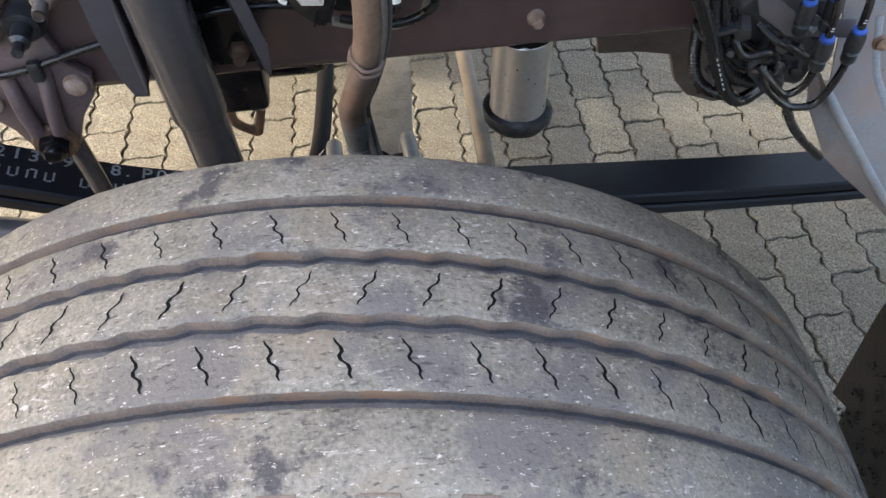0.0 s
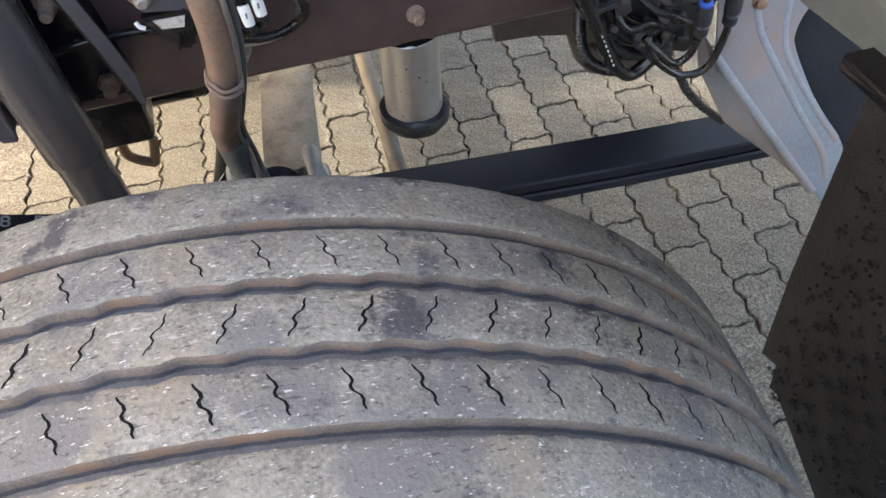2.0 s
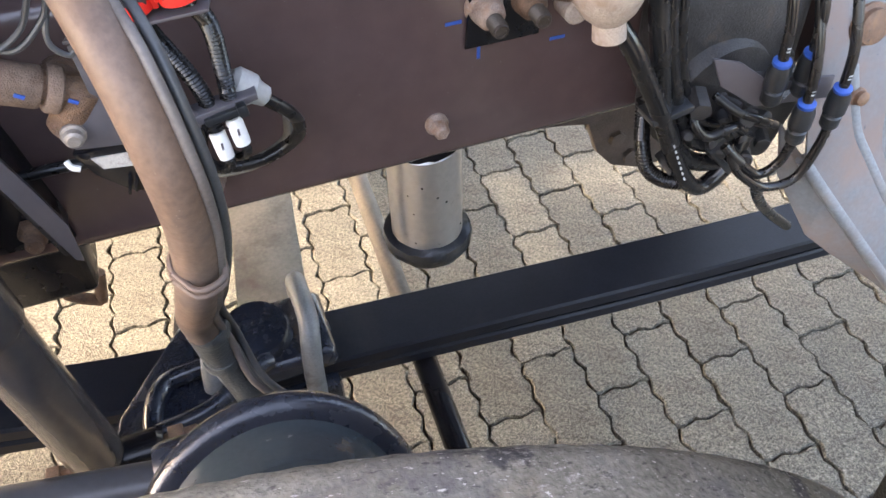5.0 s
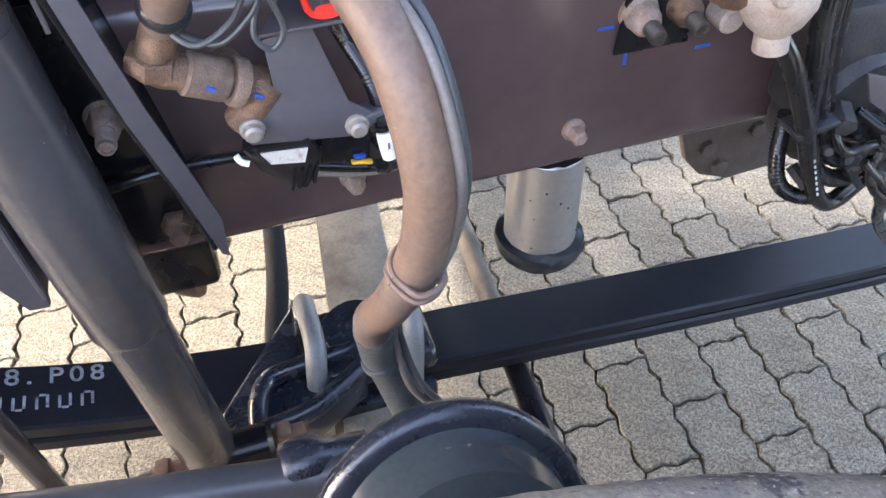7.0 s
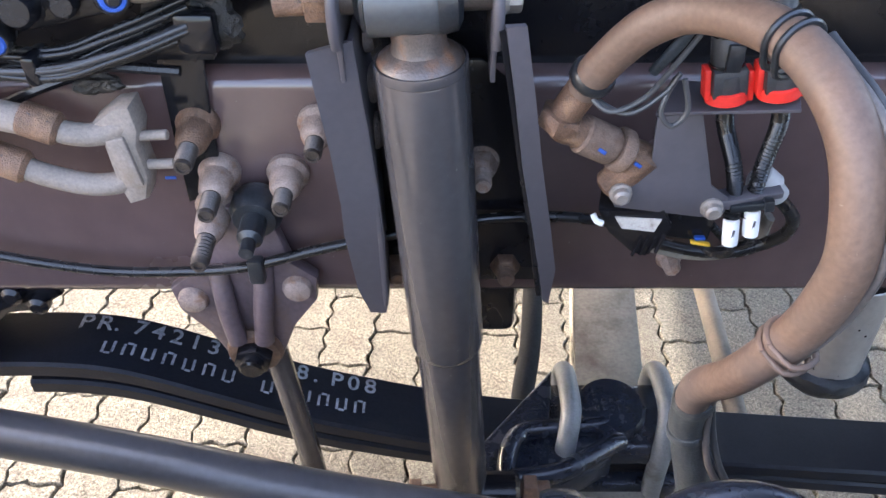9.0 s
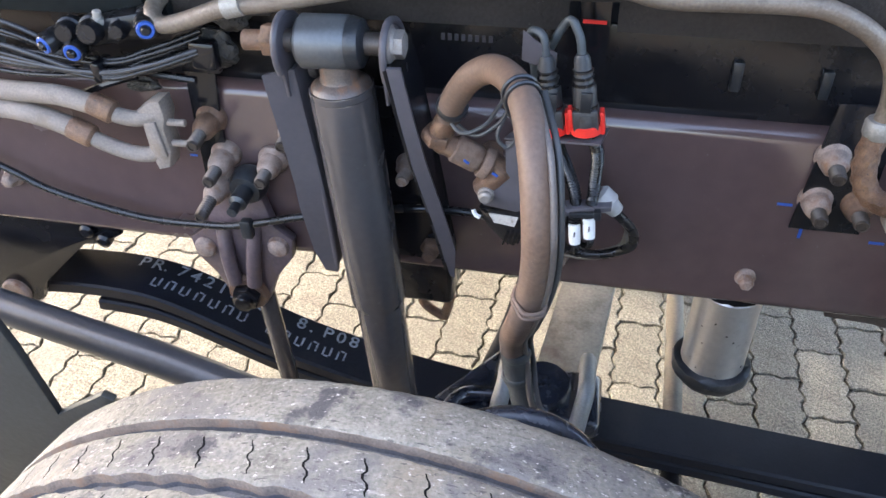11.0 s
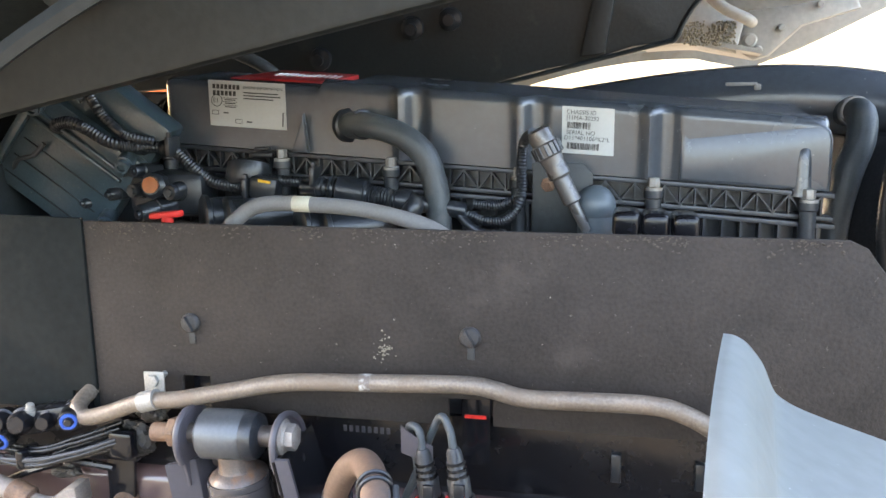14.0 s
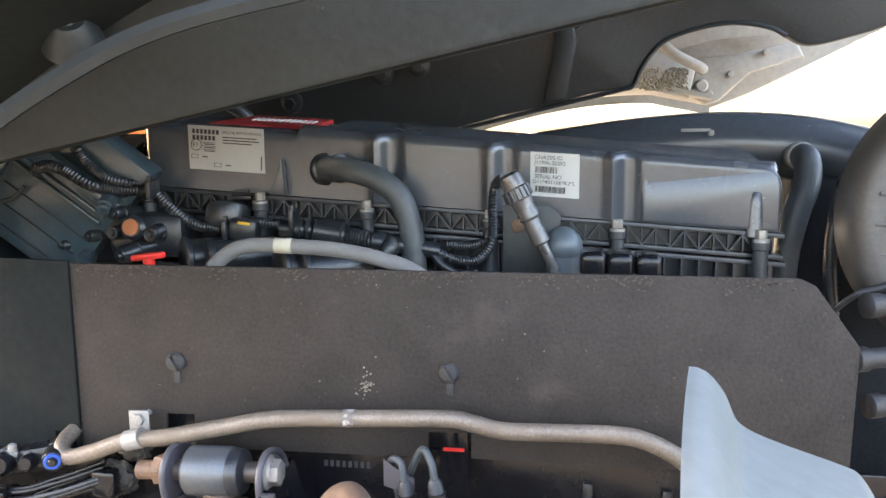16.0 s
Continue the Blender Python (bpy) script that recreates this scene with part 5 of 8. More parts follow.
for p, d in (((-0.578, 0.525, 1.077), (-0.35, -0.9, -0.2)), ((-0.542, 0.525, 1.07), (0.1, -1, -0.15)), ((-0.438, 0.525, 1.106), (0.45, -0.9, 0.0))):
    pc = thing("push_in_connector", p, "black push-in air port with a blue ring", "connector", "blue-ringed connectors")
    bm = B()
    p, dv = Vector(p), Vector(d).normalized()
    lathe(bm, p - dv * 0.055, dv, [(0.010, 0), (0.0135, 0.004), (0.0135, 0.018), (0.0118, 0.020), (0.0118, 0.028), (0.0138, 0.031), (0.0138, 0.048), (0.0122, 0.052), (0.0, 0.052)], 18)
    pbody = part("body", bm, CABLE, pc)
    bm = B()
    lathe(bm, p - dv * 0.006, dv, [(0.0108, 0), (0.0108, 0.003), (0.0095, 0.005), (0.0066, 0.005), (0.006, 0.002)], 22)
    part("ring", bm, BLUE, pbody, "bright blue release ring")
    bm = B()
    lathe(bm, p - dv * 0.006, dv, [(0.0058, 0), (0.0058, 0.0065), (0.004, 0.009), (0.0, 0.009)], 14)
    part("plug", bm, CABLE, pbody)
valve = thing("air_manifold", (-0.52, 0.55, 1.08), "black plastic air manifold block", "manifold")
bm = B()
box(bm, (-0.508, 0.566, 1.090), (0.15, 0.036, 0.034), Matrix.Rotation(radians(-12), 4, "Y"), 0.009)
part("body", bm, BLACK_PAINT, valve)
for x, z, r, h in ((-0.555, 1.088, 0.016, 0.03), (-0.522, 1.091, 0.018, 0.036), (-0.487, 1.094, 0.013, 0.03)):
    bm = B()
    lathe(bm, (x, 0.56, z), (0.2, -1, 0.15), [(r, 0), (r, h * 0.4), (r * 0.82, h * 0.45), (r * 0.82, h * 0.8), (r * 0.6, h), (0, h)], 16)
    part("boss", bm, BLACK_PAINT, valve)
bm = B()
hexagon(bm, (-0.513, 0.55, 1.100), (0.15, -0.1, 1), 0.0085, 0.008, 0.4, 0.001)
cyl(bm, (-0.513, 0.55, 1.100), (-0.510, 0.549, 1.116), 0.0052, 12, 0.001)
part("stud", bm, GALV, valve, "dull steel stud and nut")
GREASE = surface("greasy_dirt", (0.02, 0.018, 0.016), 0.3, vary=0.5, scale=60, bump=0.8, stain=(0.15, 0.125, 0.10), stain_amount=0.12, stain_scale=70)
rgz = random.Random(17)
for c, size in (((-0.387, 0.585, 1.062), (0.026, 0.014, 0.024)), ((-0.362, 0.59, 1.100), (0.02, 0.01, 0.014)), ((-0.500, 0.588, 1.007), (0.022, 0.010, 0.010))):
    gr = thing("grease_clump", c, "lump of black greasy dirt with pale flecks on the bracket", "dirt", "dirt lumps")
    bm = B()
    bmesh.ops.create_icosphere(bm, subdivisions=4, radius=1.0)
    for v in bm.verts:
        v.co *= 1 + 0.34 * noise.noise(v.co * 2.3 + Vector(c) * 40) + 0.16 * noise.noise(v.co * 6.5)
        v.co = Vector(c) + Vector((v.co.x * size[0], v.co.y * size[1], v.co.z * size[2]))
    part("clump", bm, GREASE, gr)

# ---- valve, pipe end and cables on the right ----
val = thing("drain_valve", (0.42, 0.56, 0.93), "dusty pink-white round valve body on the rail", "valve")
bm = B()
lathe(bm, (0.425, 0.535, 1.005), (0.1, -0.08, -1), [(0.012, -0.01), (0.024, 0.0), (0.034, 0.018), (0.0375, 0.036), (0.035, 0.055), (0.026, 0.072), (0.016, 0.082), (0.0165, 0.1), (0.012, 0.102)], 32)
part("body", bm, VALVE_DUST, val)
bm = B()
cyl(bm, (0.43, 0.58, 0.905), (0.43, 0.612, 0.905), 0.014, 14, 0.003)
part("mounting_stud", bm, VALVE_DUST, val)
bm = B()
lathe(bm, (0.408, 0.505, 0.975), (0.1, -1, 0.1), [(0.009, 0), (0.009, 0.008), (0.006, 0.011)], 12)
part("port", bm, VALVE_DUST, val)
harness = thing("wiring_harness", (0.53, 0.53, 0.8), "thick glossy black cables tied together and looped below the rail", "cables")
for pts, r, rib in (
        ([(0.445, 0.53, 0.915), (0.464, 0.52, 0.882), (0.502, 0.518, 0.809), (0.534, 0.518, 0.739), (0.565, 0.52, 0.687), (0.592, 0.522, 0.673), (0.625, 0.525, 0.70), (0.64, 0.53, 0.73)], 0.0105, 0),
        ([(0.485, 0.535, 1.02), (0.487, 0.53, 0.93), (0.497, 0.525, 0.87), (0.511, 0.525, 0.807), (0.537, 0.525, 0.747), (0.57, 0.528, 0.712), (0.609, 0.53, 0.70), (0.64, 0.53, 0.72)], 0.0105, 0),
        ([(0.50, 0.54, 1.02), (0.503, 0.535, 0.926), (0.512, 0.532, 0.87), (0.526, 0.53, 0.82), (0.553, 0.53, 0.757), (0.59, 0.535, 0.725), (0.63, 0.535, 0.735)], 0.009, 0),
        ([(0.515, 0.545, 1.02), (0.518, 0.54, 0.93), (0.535, 0.54, 0.84), (0.565, 0.54, 0.772), (0.60, 0.54, 0.745)], 0.008, 0),
        ([(0.505, 0.55, 0.80), (0.508, 0.545, 0.745), (0.52, 0.54, 0.705), (0.548, 0.535, 0.682), (0.58, 0.53, 0.675)], 0.0095, 0.16),
        ([(0.656, 0.477, 0.772), (0.655, 0.475, 0.755), (0.651, 0.48, 0.721), (0.631, 0.485, 0.706), (0.602, 0.49, 0.731), (0.585, 0.50, 0.75)], 0.0056, 0),
        ([(0.699, 0.477, 0.775), (0.697, 0.474, 0.745), (0.683, 0.478, 0.69), (0.646, 0.483, 0.683), (0.612, 0.487, 0.707), (0.598, 0.49, 0.725), (0.59, 0.50, 0.75)], 0.0056, 0),
        ([(0.61, 0.52, 0.725), (0.64, 0.52, 0.69), (0.67, 0.522, 0.65), (0.71, 0.545, 0.59), (0.76, 0.565, 0.53), (0.82, 0.58, 0.47)], 0.0075, 0)):
    bm = B()
    tube(bm, pts, r, 12, ribs=rib, pitch=0.005)
    part("cable", bm, CABLE, harness)
for c, an in (((0.518, 0.528, 0.80), -10), ((0.60, 0.528, 0.712), 50)):
    bm = B()
    box(bm, c, (0.05, 0.034, 0.008), Matrix.Rotation(radians(an), 4, "Y"), 0.002)
    part("tie", bm, BLACK_PLASTIC, harness)
# printed bars along two of the cables
bm = B()
for k in range(7):
    box(bm, (0.5235 + 0.004 * k, 0.5075, 0.762 - 0.009 * k), (0.0022, 0.0006, 0.005), Matrix.Rotation(radians(-25), 4, "Y"))
part("cable_print", bm, PAPER, harness, "row of tiny pale printed bars")
can = thing("air_valve_block", (0.62, 0.55, 0.8), "dirty black air valve block crowded with fittings", "valve")
bm = B()
lathe(bm, (0.605, 0.612, 0.775), (0.1, -1, -0.1), [(0.075, 0), (0.082, 0.01), (0.082, 0.04), (0.07, 0.058), (0.04, 0.064)], 28)
part("drum", bm, DIRTY_BLACK, can)
bm = B()
box(bm, (0.615, 0.585, 0.845), (0.19, 0.055, 0.13), bevel=0.012)
part("body", bm, DIRTY_BLACK, can)
bm = B()
box(bm, (0.665, 0.565, 0.735), (0.10, 0.05, 0.11), Matrix.Rotation(radians(20), 4, "Y"), 0.012)
part("lower_body", bm, DIRTY_BLACK, can)
bm = B()
prism(bm, [(0.552, 0.512, 0.862), (0.566, 0.508, 0.828), (0.612, 0.50, 0.795), (0.70, 0.49, 0.79), (0.70, 0.49, 0.818), (0.625, 0.50, 0.822), (0.585, 0.508, 0.852)], (0, 0.004, 0), 0.001)
guard = part("guard", bm, GREY_PAINT, can, "grey sheet metal guard")
bm = B()
prism(bm, [(0.632, 0.4965, 0.812), (0.652, 0.4945, 0.811), (0.644, 0.4955, 0.799)], (0, -0.0006, 0))
part("white_mark", bm, STENCIL, guard)
rv = random.Random(31)
for k in range(26):
    x, z = rv.uniform(0.54, 0.69), rv.uniform(0.70, 0.80)
    y = rv.uniform(0.515, 0.555)
    d = Vector((rv.uniform(-0.6, 0.6), -1, rv.uniform(-0.6, 0.6))).normalized()
    r = rv.uniform(0.007, 0.015)
    bm = B()
    if k % 3:
        lathe(bm, Vector((x, y, z)) - d * 0.03, d, [(r, 0), (r, 0.02), (r * 0.75, 0.022), (r * 0.75, 0.04), (r * 0.5, 0.043)], 12)
    else:
        hexagon(bm, Vector((x, y, z)) - d * 0.02, d, r, 0.03, rv.uniform(0, 1))
    part("fitting", bm, DIRTY_BLACK, can)
bm = B()
tube(bm, [(0.55, 0.53, 0.80), (0.552, 0.515, 0.775), (0.57, 0.51, 0.76), (0.60, 0.51, 0.765), (0.62, 0.515, 0.75)], 0.006, 10)
tube(bm, [(0.58, 0.53, 0.80), (0.60, 0.51, 0.785), (0.63, 0.505, 0.77), (0.66, 0.51, 0.75)], 0.005, 10)
part("short_hose", bm, CABLE, can)
for x, z, y in ((0.651, 0.811, 0.47), (0.694, 0.819, 0.47), (0.615, 0.862, 0.485), (0.652, 0.864, 0.485)):
    pc = thing("push_in_connector", (x, y, z), "black push-in air connector with a blue ring", "connector", "blue-ringed connectors")
    bm = B()
    lathe(bm, (x + 0.006, y + 0.006, z - 0.06), (-0.1, -0.1, 1), [(0.006, 0), (0.0105, 0.006), (0.0105, 0.02), (0.008, 0.022), (0.012, 0.026), (0.012, 0.046), (0.010, 0.055)], 16)
    pbody = part("body", bm, BLACK_PLASTIC, pc)
    bm = B()
    lathe(bm, (x, y, z - 0.006), (-0.1, -0.1, 1), [(0.0088, 0), (0.0098, 0.0015), (0.0098, 0.005), (0.0045, 0.007)], 18)
    part("ring", bm, BLUE, pbody, "bright blue release ring")
    bm = B()
    tube(bm, [(x, y, z), (x - 0.004, y + 0.002, z + 0.05), (x - 0.004, y + 0.03, z + 0.12), (x - 0.01, y + 0.07, z + 0.2)], 0.0056, 12)
    part("tube", bm, CABLE, pc)
    bm = B()
    for q in range(2):
        box(bm, (x - 0.002, y - 0.0056, z + 0.012 + 0.004 * q), (0.004, 0.0008, 0.0014))
    part("print", bm, PAPER, pc)
cross = thing("gearbox_crossmember", (0.7, 0.95, 0.45), "brown-grey dusty crossmember plate with bolts", "crossmember")
bm = B()
prism(bm, [(0.50, 0.93, 0.60), (0.52, 0.93, 0.475), (0.60, 0.93, 0.47), (0.675, 0.93, 0.455), (0.70, 0.93, 0.385), (0.735, 0.93, 0.345), (0.80, 0.93, 0.318), (0.90, 0.93, 0.325), (0.98, 0.93, 0.4), (1.05, 0.93, 0.62)], (0, 0.02, 0), 0.003)
part("plate", bm, BROWN_PLATE, cross)
bm = B()
prism(bm, [(0.55, 0.69, 0.725), (1.02, 0.69, 0.725), (1.02, 0.95, 0.60), (0.55, 0.95, 0.60)], (0, 0, 0.012), 0.002)
part("hanger_plate", bm, BROWN_PLATE, cross)
for x, z in ((0.735, 0.41), (0.77, 0.36), (0.83, 0.43)):
    bm = B()
    hexagon(bm, (x, 0.931, z), (0, -1, 0), 0.016, 0.012, x * 9)
    part("bolt", bm, BROWN_PLATE, cross)

# ---- bump stop ----
stop = thing("bump_stop", (0.285, 0.665, 0.56), "silver metal bump stop with a black rubber foot", "bump stop")
bm = B()
lathe(bm, (0.285, 0.663, 0.735), (0, 0, -1), [(0.040, 0), (0.046, 0.006), (0.046, 0.135), (0.0465, 0.15)], 40)
column = part("tube", bm, SILVER, stop)
rd = random.Random(12)
for k in range(7):
    an, z, r = rd.uniform(-2.5, -0.5), rd.uniform(0.60, 0.715), rd.uniform(0.0010, 0.0018)
    d = Vector((math.cos(an), math.sin(an), 0))
    bm = B()
    lathe(bm, Vector((0.285, 0.663, z)) + d * 0.0455, d, [(r, 0), (r * 0.9, 0.0008), (r * 0.4, 0.001), (0, 0.001)], 9)
    part("tar_spot", bm, DEAD_BLACK, column, "small black spot")
bm = B()
lathe(bm, (0.285, 0.663, 0.592), (0, 0, -1), [(0.0, 0), (0.05, 0), (0.0565, 0.004), (0.0585, 0.012), (0.056, 0.022), (0.05, 0.031), (0.03, 0.036)], 40)
rb = random.Random(2)
for v in bm.verts:
    v.co += Vector((rb.uniform(-1, 1), rb.uniform(-1, 1), rb.uniform(-1, 1))) * 0.0013
part("rubber_foot", bm, BLACK_PLASTIC, stop)
bm = B()
lathe(bm, (0.285, 0.663, 0.742), (0, 0, -1), [(0.047, 0), (0.0475, 0.007), (0.0465, 0.009), (0.045, 0.009)], 32)
for v in bm.verts:
    v.co.z += rb.uniform(-0.003, 0.002)
part("top_ring", bm, DEAD_BLACK, stop, "ragged black top ring")

# ---- hook under the rail ----
tow = thing("hook", (-0.17, 0.83, 0.5), "rusty steel hook hanging under the rail", "hook")
bm = B()
tube(bm, [(-0.19, 0.83, 0.58), (-0.20, 0.83, 0.51), (-0.196, 0.83, 0.478), (-0.165, 0.83, 0.455), (-0.158, 0.83, 0.458), (-0.147, 0.83, 0.505)], 0.009, 10, per=3)
part("hook", bm, RUST, tow)
bm = B()
box(bm, (-0.16, 0.88, 0.60), (0.30, 0.1, 0.09), bevel=0.03, seg=3)
part("mount", bm, BLACK_PAINT, tow)
bm = B()
box(bm, (-0.16, 0.80, 0.70), (0.10, 0.30, 0.12), bevel=0.01)
part("carrier", bm, BLACK_PAINT, tow, "black carrier fixed between rail and hook")

# ---- coolant pipe and its clip ----
pipe = thing("coolant_pipe", (0, 0.54, 1.16), "long bent aluminium pipe with brown dirt", "pipe")
bm = B()
tube(bm, [(-0.438, 0.60, 1.128), (-0.440, 0.575, 1.128), (-0.440, 0.55, 1.118), (-0.425, 0.541, 1.108), (-0.39, 0.54, 1.117), (-0.344, 0.54, 1.134), (-0.29, 0.54, 1.142), (-0.222, 0.54, 1.157), (-0.149, 0.54, 1.172), (-0.05, 0.54, 1.178), (0.058, 0.54, 1.183),
          (0.09, 0.54, 1.179), (0.124, 0.54, 1.172), (0.18, 0.54, 1.173), (0.25, 0.54, 1.174), (0.285, 0.54, 1.168), (0.322, 0.54, 1.149), (0.349, 0.54, 1.120), (0.358, 0.54, 1.08), (0.356, 0.541, 1.045)], 0.0102, 18, per=6)
part("tube", bm, ALU_PIPE, pipe)
bm = B()
tube(bm, [(0.356, 0.541, 1.052), (0.353, 0.538, 1.02), (0.358, 0.537, 0.992), (0.372, 0.536, 0.972), (0.392, 0.537, 0.962), (0.412, 0.54, 0.968)], 0.0125, 14)
for k, v in enumerate(bm.verts):
    v.co += Vector((math.sin(k * 1.7), math.sin(k * 2.3), math.sin(k * 0.9))) * 0.0012
part("corroded_end", bm, RUST, pipe, "corroded joint wrapped in dirt")
bm = B()
lathe(bm, (0.3565, 0.54, 1.062), (0, 0, -1), [(0.014, 0), (0.016, 0.003), (0.016, 0.016), (0.013, 0.02)], 16)
part("union", bm, GALV, pipe)
bm = B()
lathe(bm, (-0.063, 0.54, 1.1775), (1, 0, 0.05), [(0.0104, 0), (0.0107, 0.0005), (0.0107, 0.012), (0.0104, 0.0125)], 18)
part("sticker", bm, WORN_WHITE, pipe, "worn white band sticker")
clip = thing("pipe_clip", (-0.31, 0.55, 1.15), "dusty galvanised clip holding the pipe", "clip")
bm = B()
prism(bm, [(-0.347, 0.556, 1.135), (-0.320, 0.556, 1.138), (-0.320, 0.556, 1.169), (-0.347, 0.556, 1.168)], (0, -0.003, 0), 0.0008)
part("tab", bm, GALV, clip)
bm = B()
lathe(bm, (-0.344, 0.54, 1.1335), (1, 0, 0.28), [(0.0106, 0), (0.0128, 0), (0.0128, 0.022), (0.0106, 0.022)], 20)
part("loop", bm, GALV, clip)
bm = B()
hexagon(bm, (-0.333, 0.553, 1.158), (0, -1, 0), 0.008, 0.006)
cyl(bm, (-0.333, 0.557, 1.158), (-0.333, 0.58, 1.158), 0.004, 8)
part("screw", bm, GALV, clip)
for x in (-0.292, 0.056):
    tw = thing("turn_fastener", (x, 0.575, 1.226), "dusty black quarter-turn fastener in a keyhole", "fastener", "quarter-turn fasteners")
    bm = B()
    lathe(bm, (x, 0.5785, 1.226), (0, -1, 0), [(0.0125, 0), (0.0125, 0.003), (0.010, 0.006), (0.004, 0.007)], 24)
    part("head", bm, DIRTY_BLACK, tw)
    bm = B()
    box(bm, (x, 0.570, 1.226), (0.020, 0.006, 0.0035), Matrix.Rotation(radians(60), 4, "Y"), 0.001)
    part("grip", bm, DIRTY_BLACK, tw)
    # Black block paints the dark inside of the keyhole; no hole is cut.
    bm = B()
    box(bm, (x + 0.001, 0.5768, 1.2075), (0.0085, 0.002, 0.016), bevel=0.001)
    part("slot", bm, INK, tw)
spot = thing("scuff", (-0.052, 0.577, 1.205), "pale scuffed spot on the shield", "scuff")
bm = B()
rs2 = random.Random(9)
for k in range(60):
    x, z, r = rs2.gauss(-0.046, 0.0055), rs2.gauss(1.206, 0.007), rs2.uniform(0.0004, 0.0012)
    box(bm, (x, 0.5773, z), (r * 2, 0.0006, r * 1.6), Matrix.Rotation(rs2.uniform(0, 3), 4, "Y"))
part("scuff_flakes", bm, DUSTY_BAR, spot)
edge = thing("shield_edge_wear", (0, 0.58, 1.345), "crusty worn dirt along the shield's top edge", "dirt", kind="stuff")
bm = B()
for k in range(520):
    x = rs2.uniform(-0.42, 0.44)
    z = 1.3475 - abs(rs2.gauss(0, 0.007))
    if noise.noise(Vector((x * 14, 0, 3))) < -0.1:
        continue
    box(bm, (x, 0.5775, z), (rs2.uniform(0.0006, 0.0038), 0.0007, rs2.uniform(0.0005, 0.0022)), Matrix.Rotation(rs2.uniform(-0.6, 0.6), 4, "Y"))
part("crust", bm, surface("dry_crust", (0.062, 0.049, 0.04), 0.95, vary=0.4, scale=60, bump=0.4), edge)
for x, w in ((-0.292, 0.03), (0.058, 0.034)):
    br = thing("shield_bracket", (x, 0.6, 1.13), "black strap bracket behind the shield", "bracket", "shield brackets")
    bm = B()
    prism(bm, [(x - w / 2, 0.60, 1.06), (x + w / 2, 0.60, 1.06), (x + w / 2, 0.60, 1.16), (x - w / 2, 0.60, 1.16)], (0, 0.004, 0), 0.001)
    part("strap", bm, BLACK_PAINT, br)
    if x > 0:
        bm = B()
        box(bm, (x, 0.5985, 1.122), (0.026, 0.002, 0.004))
        part("red_mark", bm, RED, br)

# ---- mudguard behind the wheel ----
fender = thing("mudguard", (0.5, 0.05, 1.1), "pale grey-blue plastic mudguard half with splash marks", "mudguard")
FACE = [(0.0, 0.0), (0.008, -0.001), (0.018, -0.007), (0.028, -0.020), (0.038, -0.042), (0.052, -0.054), (0.079, -0.065), (0.127, -0.081), (0.143, -0.090), (0.160, -0.119), (0.19, -0.17), (0.26, -0.26), (0.32, -0.335), (0.36, -0.41)]


def guard_edge(v):
    """The upright edge of the mudguard, from the lorry outwards."""
    v *= 0.96
    a, m, b = Vector((0.299, 0.353, 1.311)), Vector((0.243, 0.031, 1.317)), Vector((0.229, -0.258, 1.286))
    return a * (1 - v) ** 2 + m * (2 * v * (1 - v)) + b * v * v


FACE_LINE = smooth_path([(x, 0, z) for x, z in FACE], 5)


def guard_face(u, v):
    """Rolled lip, hollow and flat back of the mudguard, carried outwards along its edge."""
    k = u * (len(FACE_LINE) - 1)
    i = min(int(k), len(FACE_LINE) - 2)
    p = FACE_LINE[i].lerp(FACE_LINE[i + 1], k - i)
    grow = 1.0 + 0.2 * v * max(0.0, (u - 0.35) / 0.65)
    return guard_edge(v) + Vector((p.x * grow, 0.0, p.z * (1.0 - 0.15 * v)))


SHOULDER = smooth_path([(0.2355, -0.18, 1.3005), (0.2365, -0.187, 1.2995), (0.244, -0.188, 1.2955), (0.253, -0.183, 1.287), (0.2605, -0.175, 1.275), (0.263, -0.182, 1.2595), (0.265, -0.189, 1.253), (0.267, -0.196, 1.247),
                        (0.269, -0.204, 1.240), (0.269, -0.210, 1.234), (0.264, -0.216, 1.224), (0.258, -0.222, 1.215), (0.253, -0.2275, 1.205)], 5)


SIDE_FALL = 0.68


def guard_section(u, v):
    """The whole sheet: flat top, the lip cut back at the outer end, and the side turned down."""
    if v <= 0.6:
        return guard_face(u, v / 0.6 * 0.87)
    f = (v - 0.6) / 0.4
    k = f * (len(SHOULDER) - 1)
    i = min(int(k), len(SHOULDER) - 2)
    e = SHOULDER[i].lerp(SHOULDER[i + 1], k - i)
    u0 = 0.22 * min(1.0, f * 12 / 4)
    q = guard_face(u0 + (1 - u0) * u, 0.87) - guard_face(u0, 0.87)
    w = min(1.0, max(0.0, (f - 0.5) / 0.3))
    return e + Vector((q.x, 0.0, q.z * (1 - w) - SIDE_FALL * q.x * w))


bm = B()
grid(bm, guard_section, 65, 90, (0.003, 0.001, -0.004))
part("shell", bm, FENDER_BLUE, fender, sharp=60)
# Dark strip paints the shade along the crease between top and side.
bm = B()
tube(bm, [guard_face(0.392 + 0.014 * k, 0.768) + Vector((0, 0, 0.0005)) for k in range(10)], 0.0024, 8, per=3)
part("slot", bm, BLACK_PLASTIC, fender, "dark narrow line painting the shade of the crease")
bm = B()
tube(bm, [(0.50, 0.20, 1.12), (0.58, 0.38, 1.04), (0.62, 0.62, 0.97)], 0.014, 12)
part("stay", bm, BLACK_PAINT, fender, "black tube stay to the chassis rail")
inner = thing("inner_splash_panel", (0.8, 0.45, 0.6), "dusty blue-grey folded plastic splash panel inside the arch", "splash panel")


def panel_at(x, z, out=0.0):
    """A point on the panel's leaning face."""
    return Vector((x, (0.3016 - 0.087 * x + 0.315 * z) / 0.945 - out, z))


